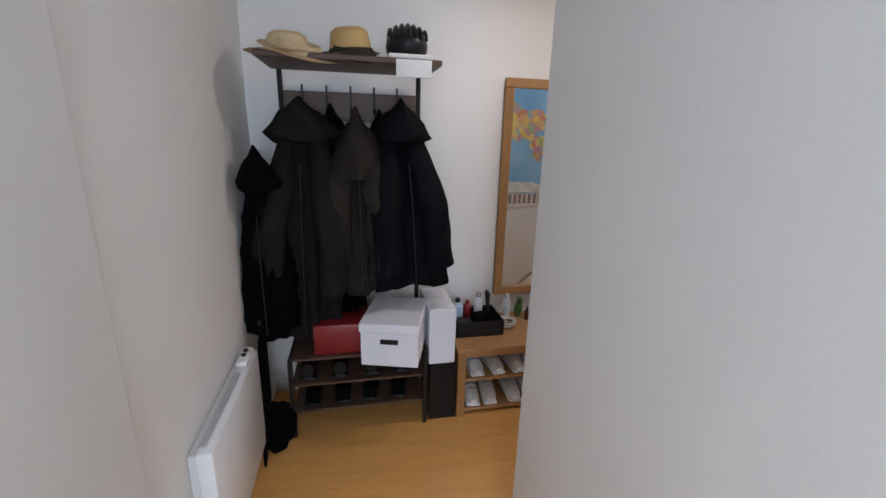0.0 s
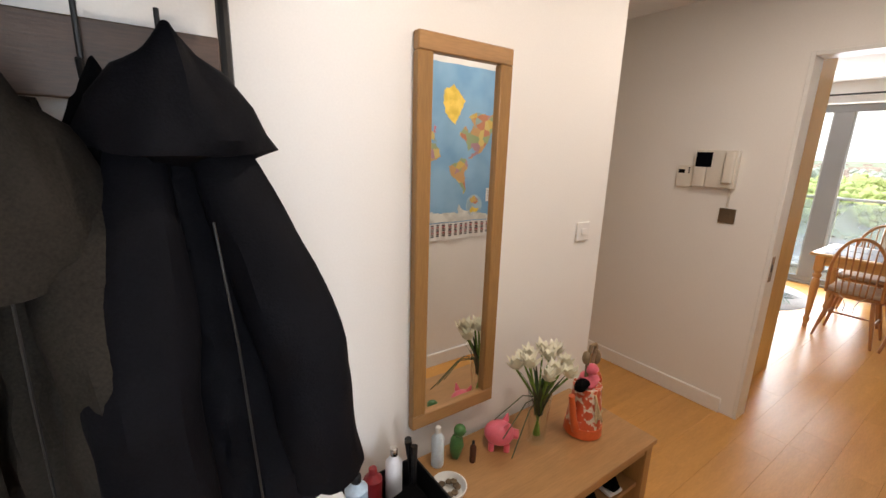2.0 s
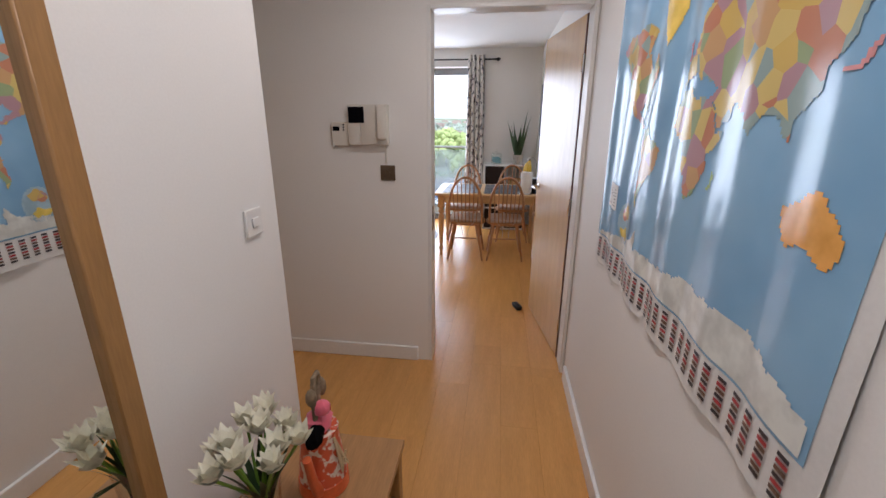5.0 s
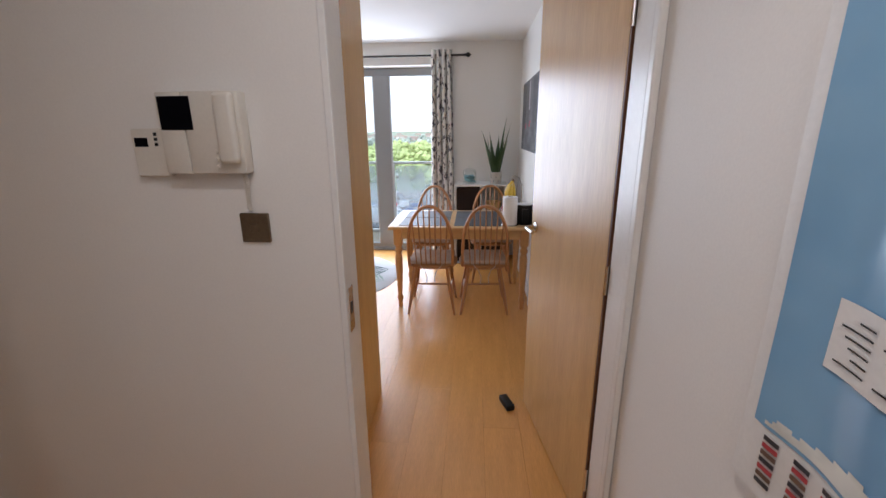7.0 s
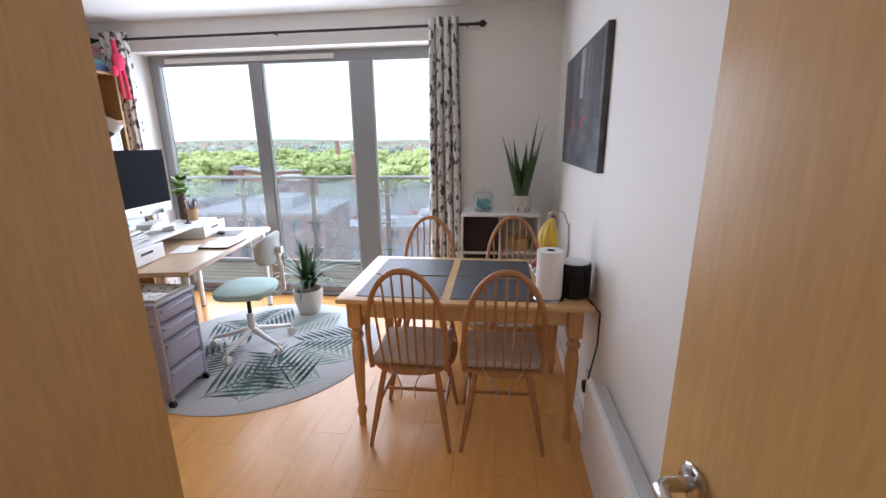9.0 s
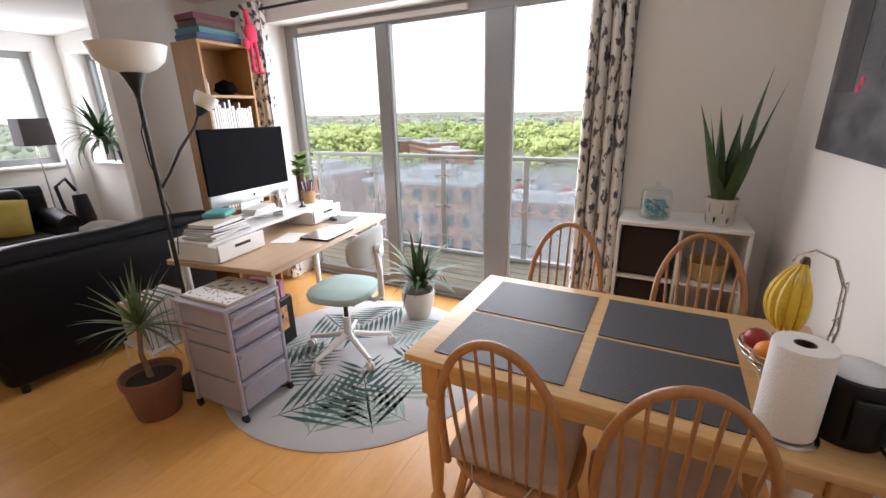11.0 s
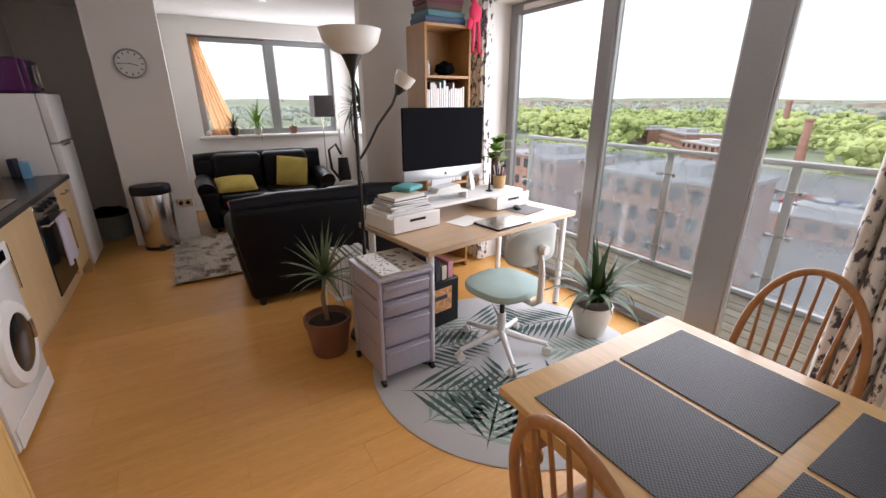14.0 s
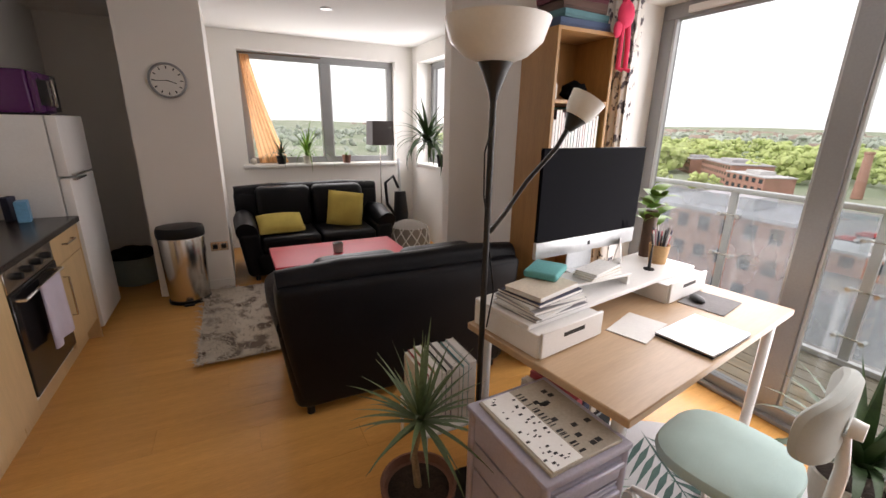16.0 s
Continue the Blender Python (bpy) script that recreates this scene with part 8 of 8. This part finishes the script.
# recess behind the fridge
tbx = thing("laundry_tub", "grey green plastic tub in the recess", "tub", 5.22, 8.85, 0)
part("tub_shell", lathe(bmesh.new(), [(0.17, 0), (0.18, 0.005), (0.22, 0.27), (0.225, 0.275), (0.21, 0.27), (0.17, 0.01), (0.001, 0.01)], 30), plain("grey_green_plastic", (0.20, 0.27, 0.26), 0.5), tbx)
bm = bmesh.new()
ball(bm, (0, 0, 0.28), 0.17, 1.0, 1.0, 0.4, 3, 0.35)
single("dark_cloths", bm, COAT_D, "heap of dark cloth in the tub", "cloth", "", 5.22, 8.85, 0.0)
ib = thing("ironing_board", "folded dark ironing board leaning in the recess", "ironing board", 4.86, 8.62, 0)
bm = bmesh.new()
box(bm, -0.16, -0.015, 0, 0.16, 0.015, 0.92, 0.012, 2, m=pose(0, 0, 0, -10))
part("board", bm, plain("dark_green_cover", (0.05, 0.065, 0.06), 0.9), ib)

# ---- floor planks ----
ZONES = [(0.95, -0.78, 2.08, 2.47), (0.95, 2.47, 4.53, 3.70), (3.44, 3.70, 4.53, 4.86), (4.53, 2.40, 8.66, 3.47), (4.65, 3.47, 8.66, 9.72)]
PW, PL = 0.192, 1.285
cache = {}
floor = bpy.data.objects["floor"]


def plank_mesh(l, w):
    key = (round(l, 4), round(w, 4))
    if key not in cache:
        bm = bmesh.new()
        box(bm, 0, 0, -0.0115, key[0] - 0.0007, key[1] - 0.0007, 0.0, 0)
        top = [e for e in bm.edges if all(v.co.z > -0.001 for v in e.verts)]
        bmesh.ops.bevel(bm, geom=top, offset=0.0004, segments=1, affect="EDGES")
        cache[key] = finish(bm, "plank", PLANK, False)
    return cache[key]


row = 0
y = -0.78
while y < 9.72:
    x = 0.95 - PL * ((row * 0.37) % 1.0)
    while x < 8.66:
        for zx0, zy0, zx1, zy1 in ZONES:
            a, b_ = max(x, zx0), min(x + PL, zx1)
            c, d_ = max(y, zy0), min(y + PW, zy1)
            if b_ - a > 0.02 and d_ - c > 0.01:
                o = new("plank", plank_mesh(b_ - a, d_ - c))
                o.location = (a, c, 0)
                o.parent = floor
        x += PL
    y += PW
    row += 1
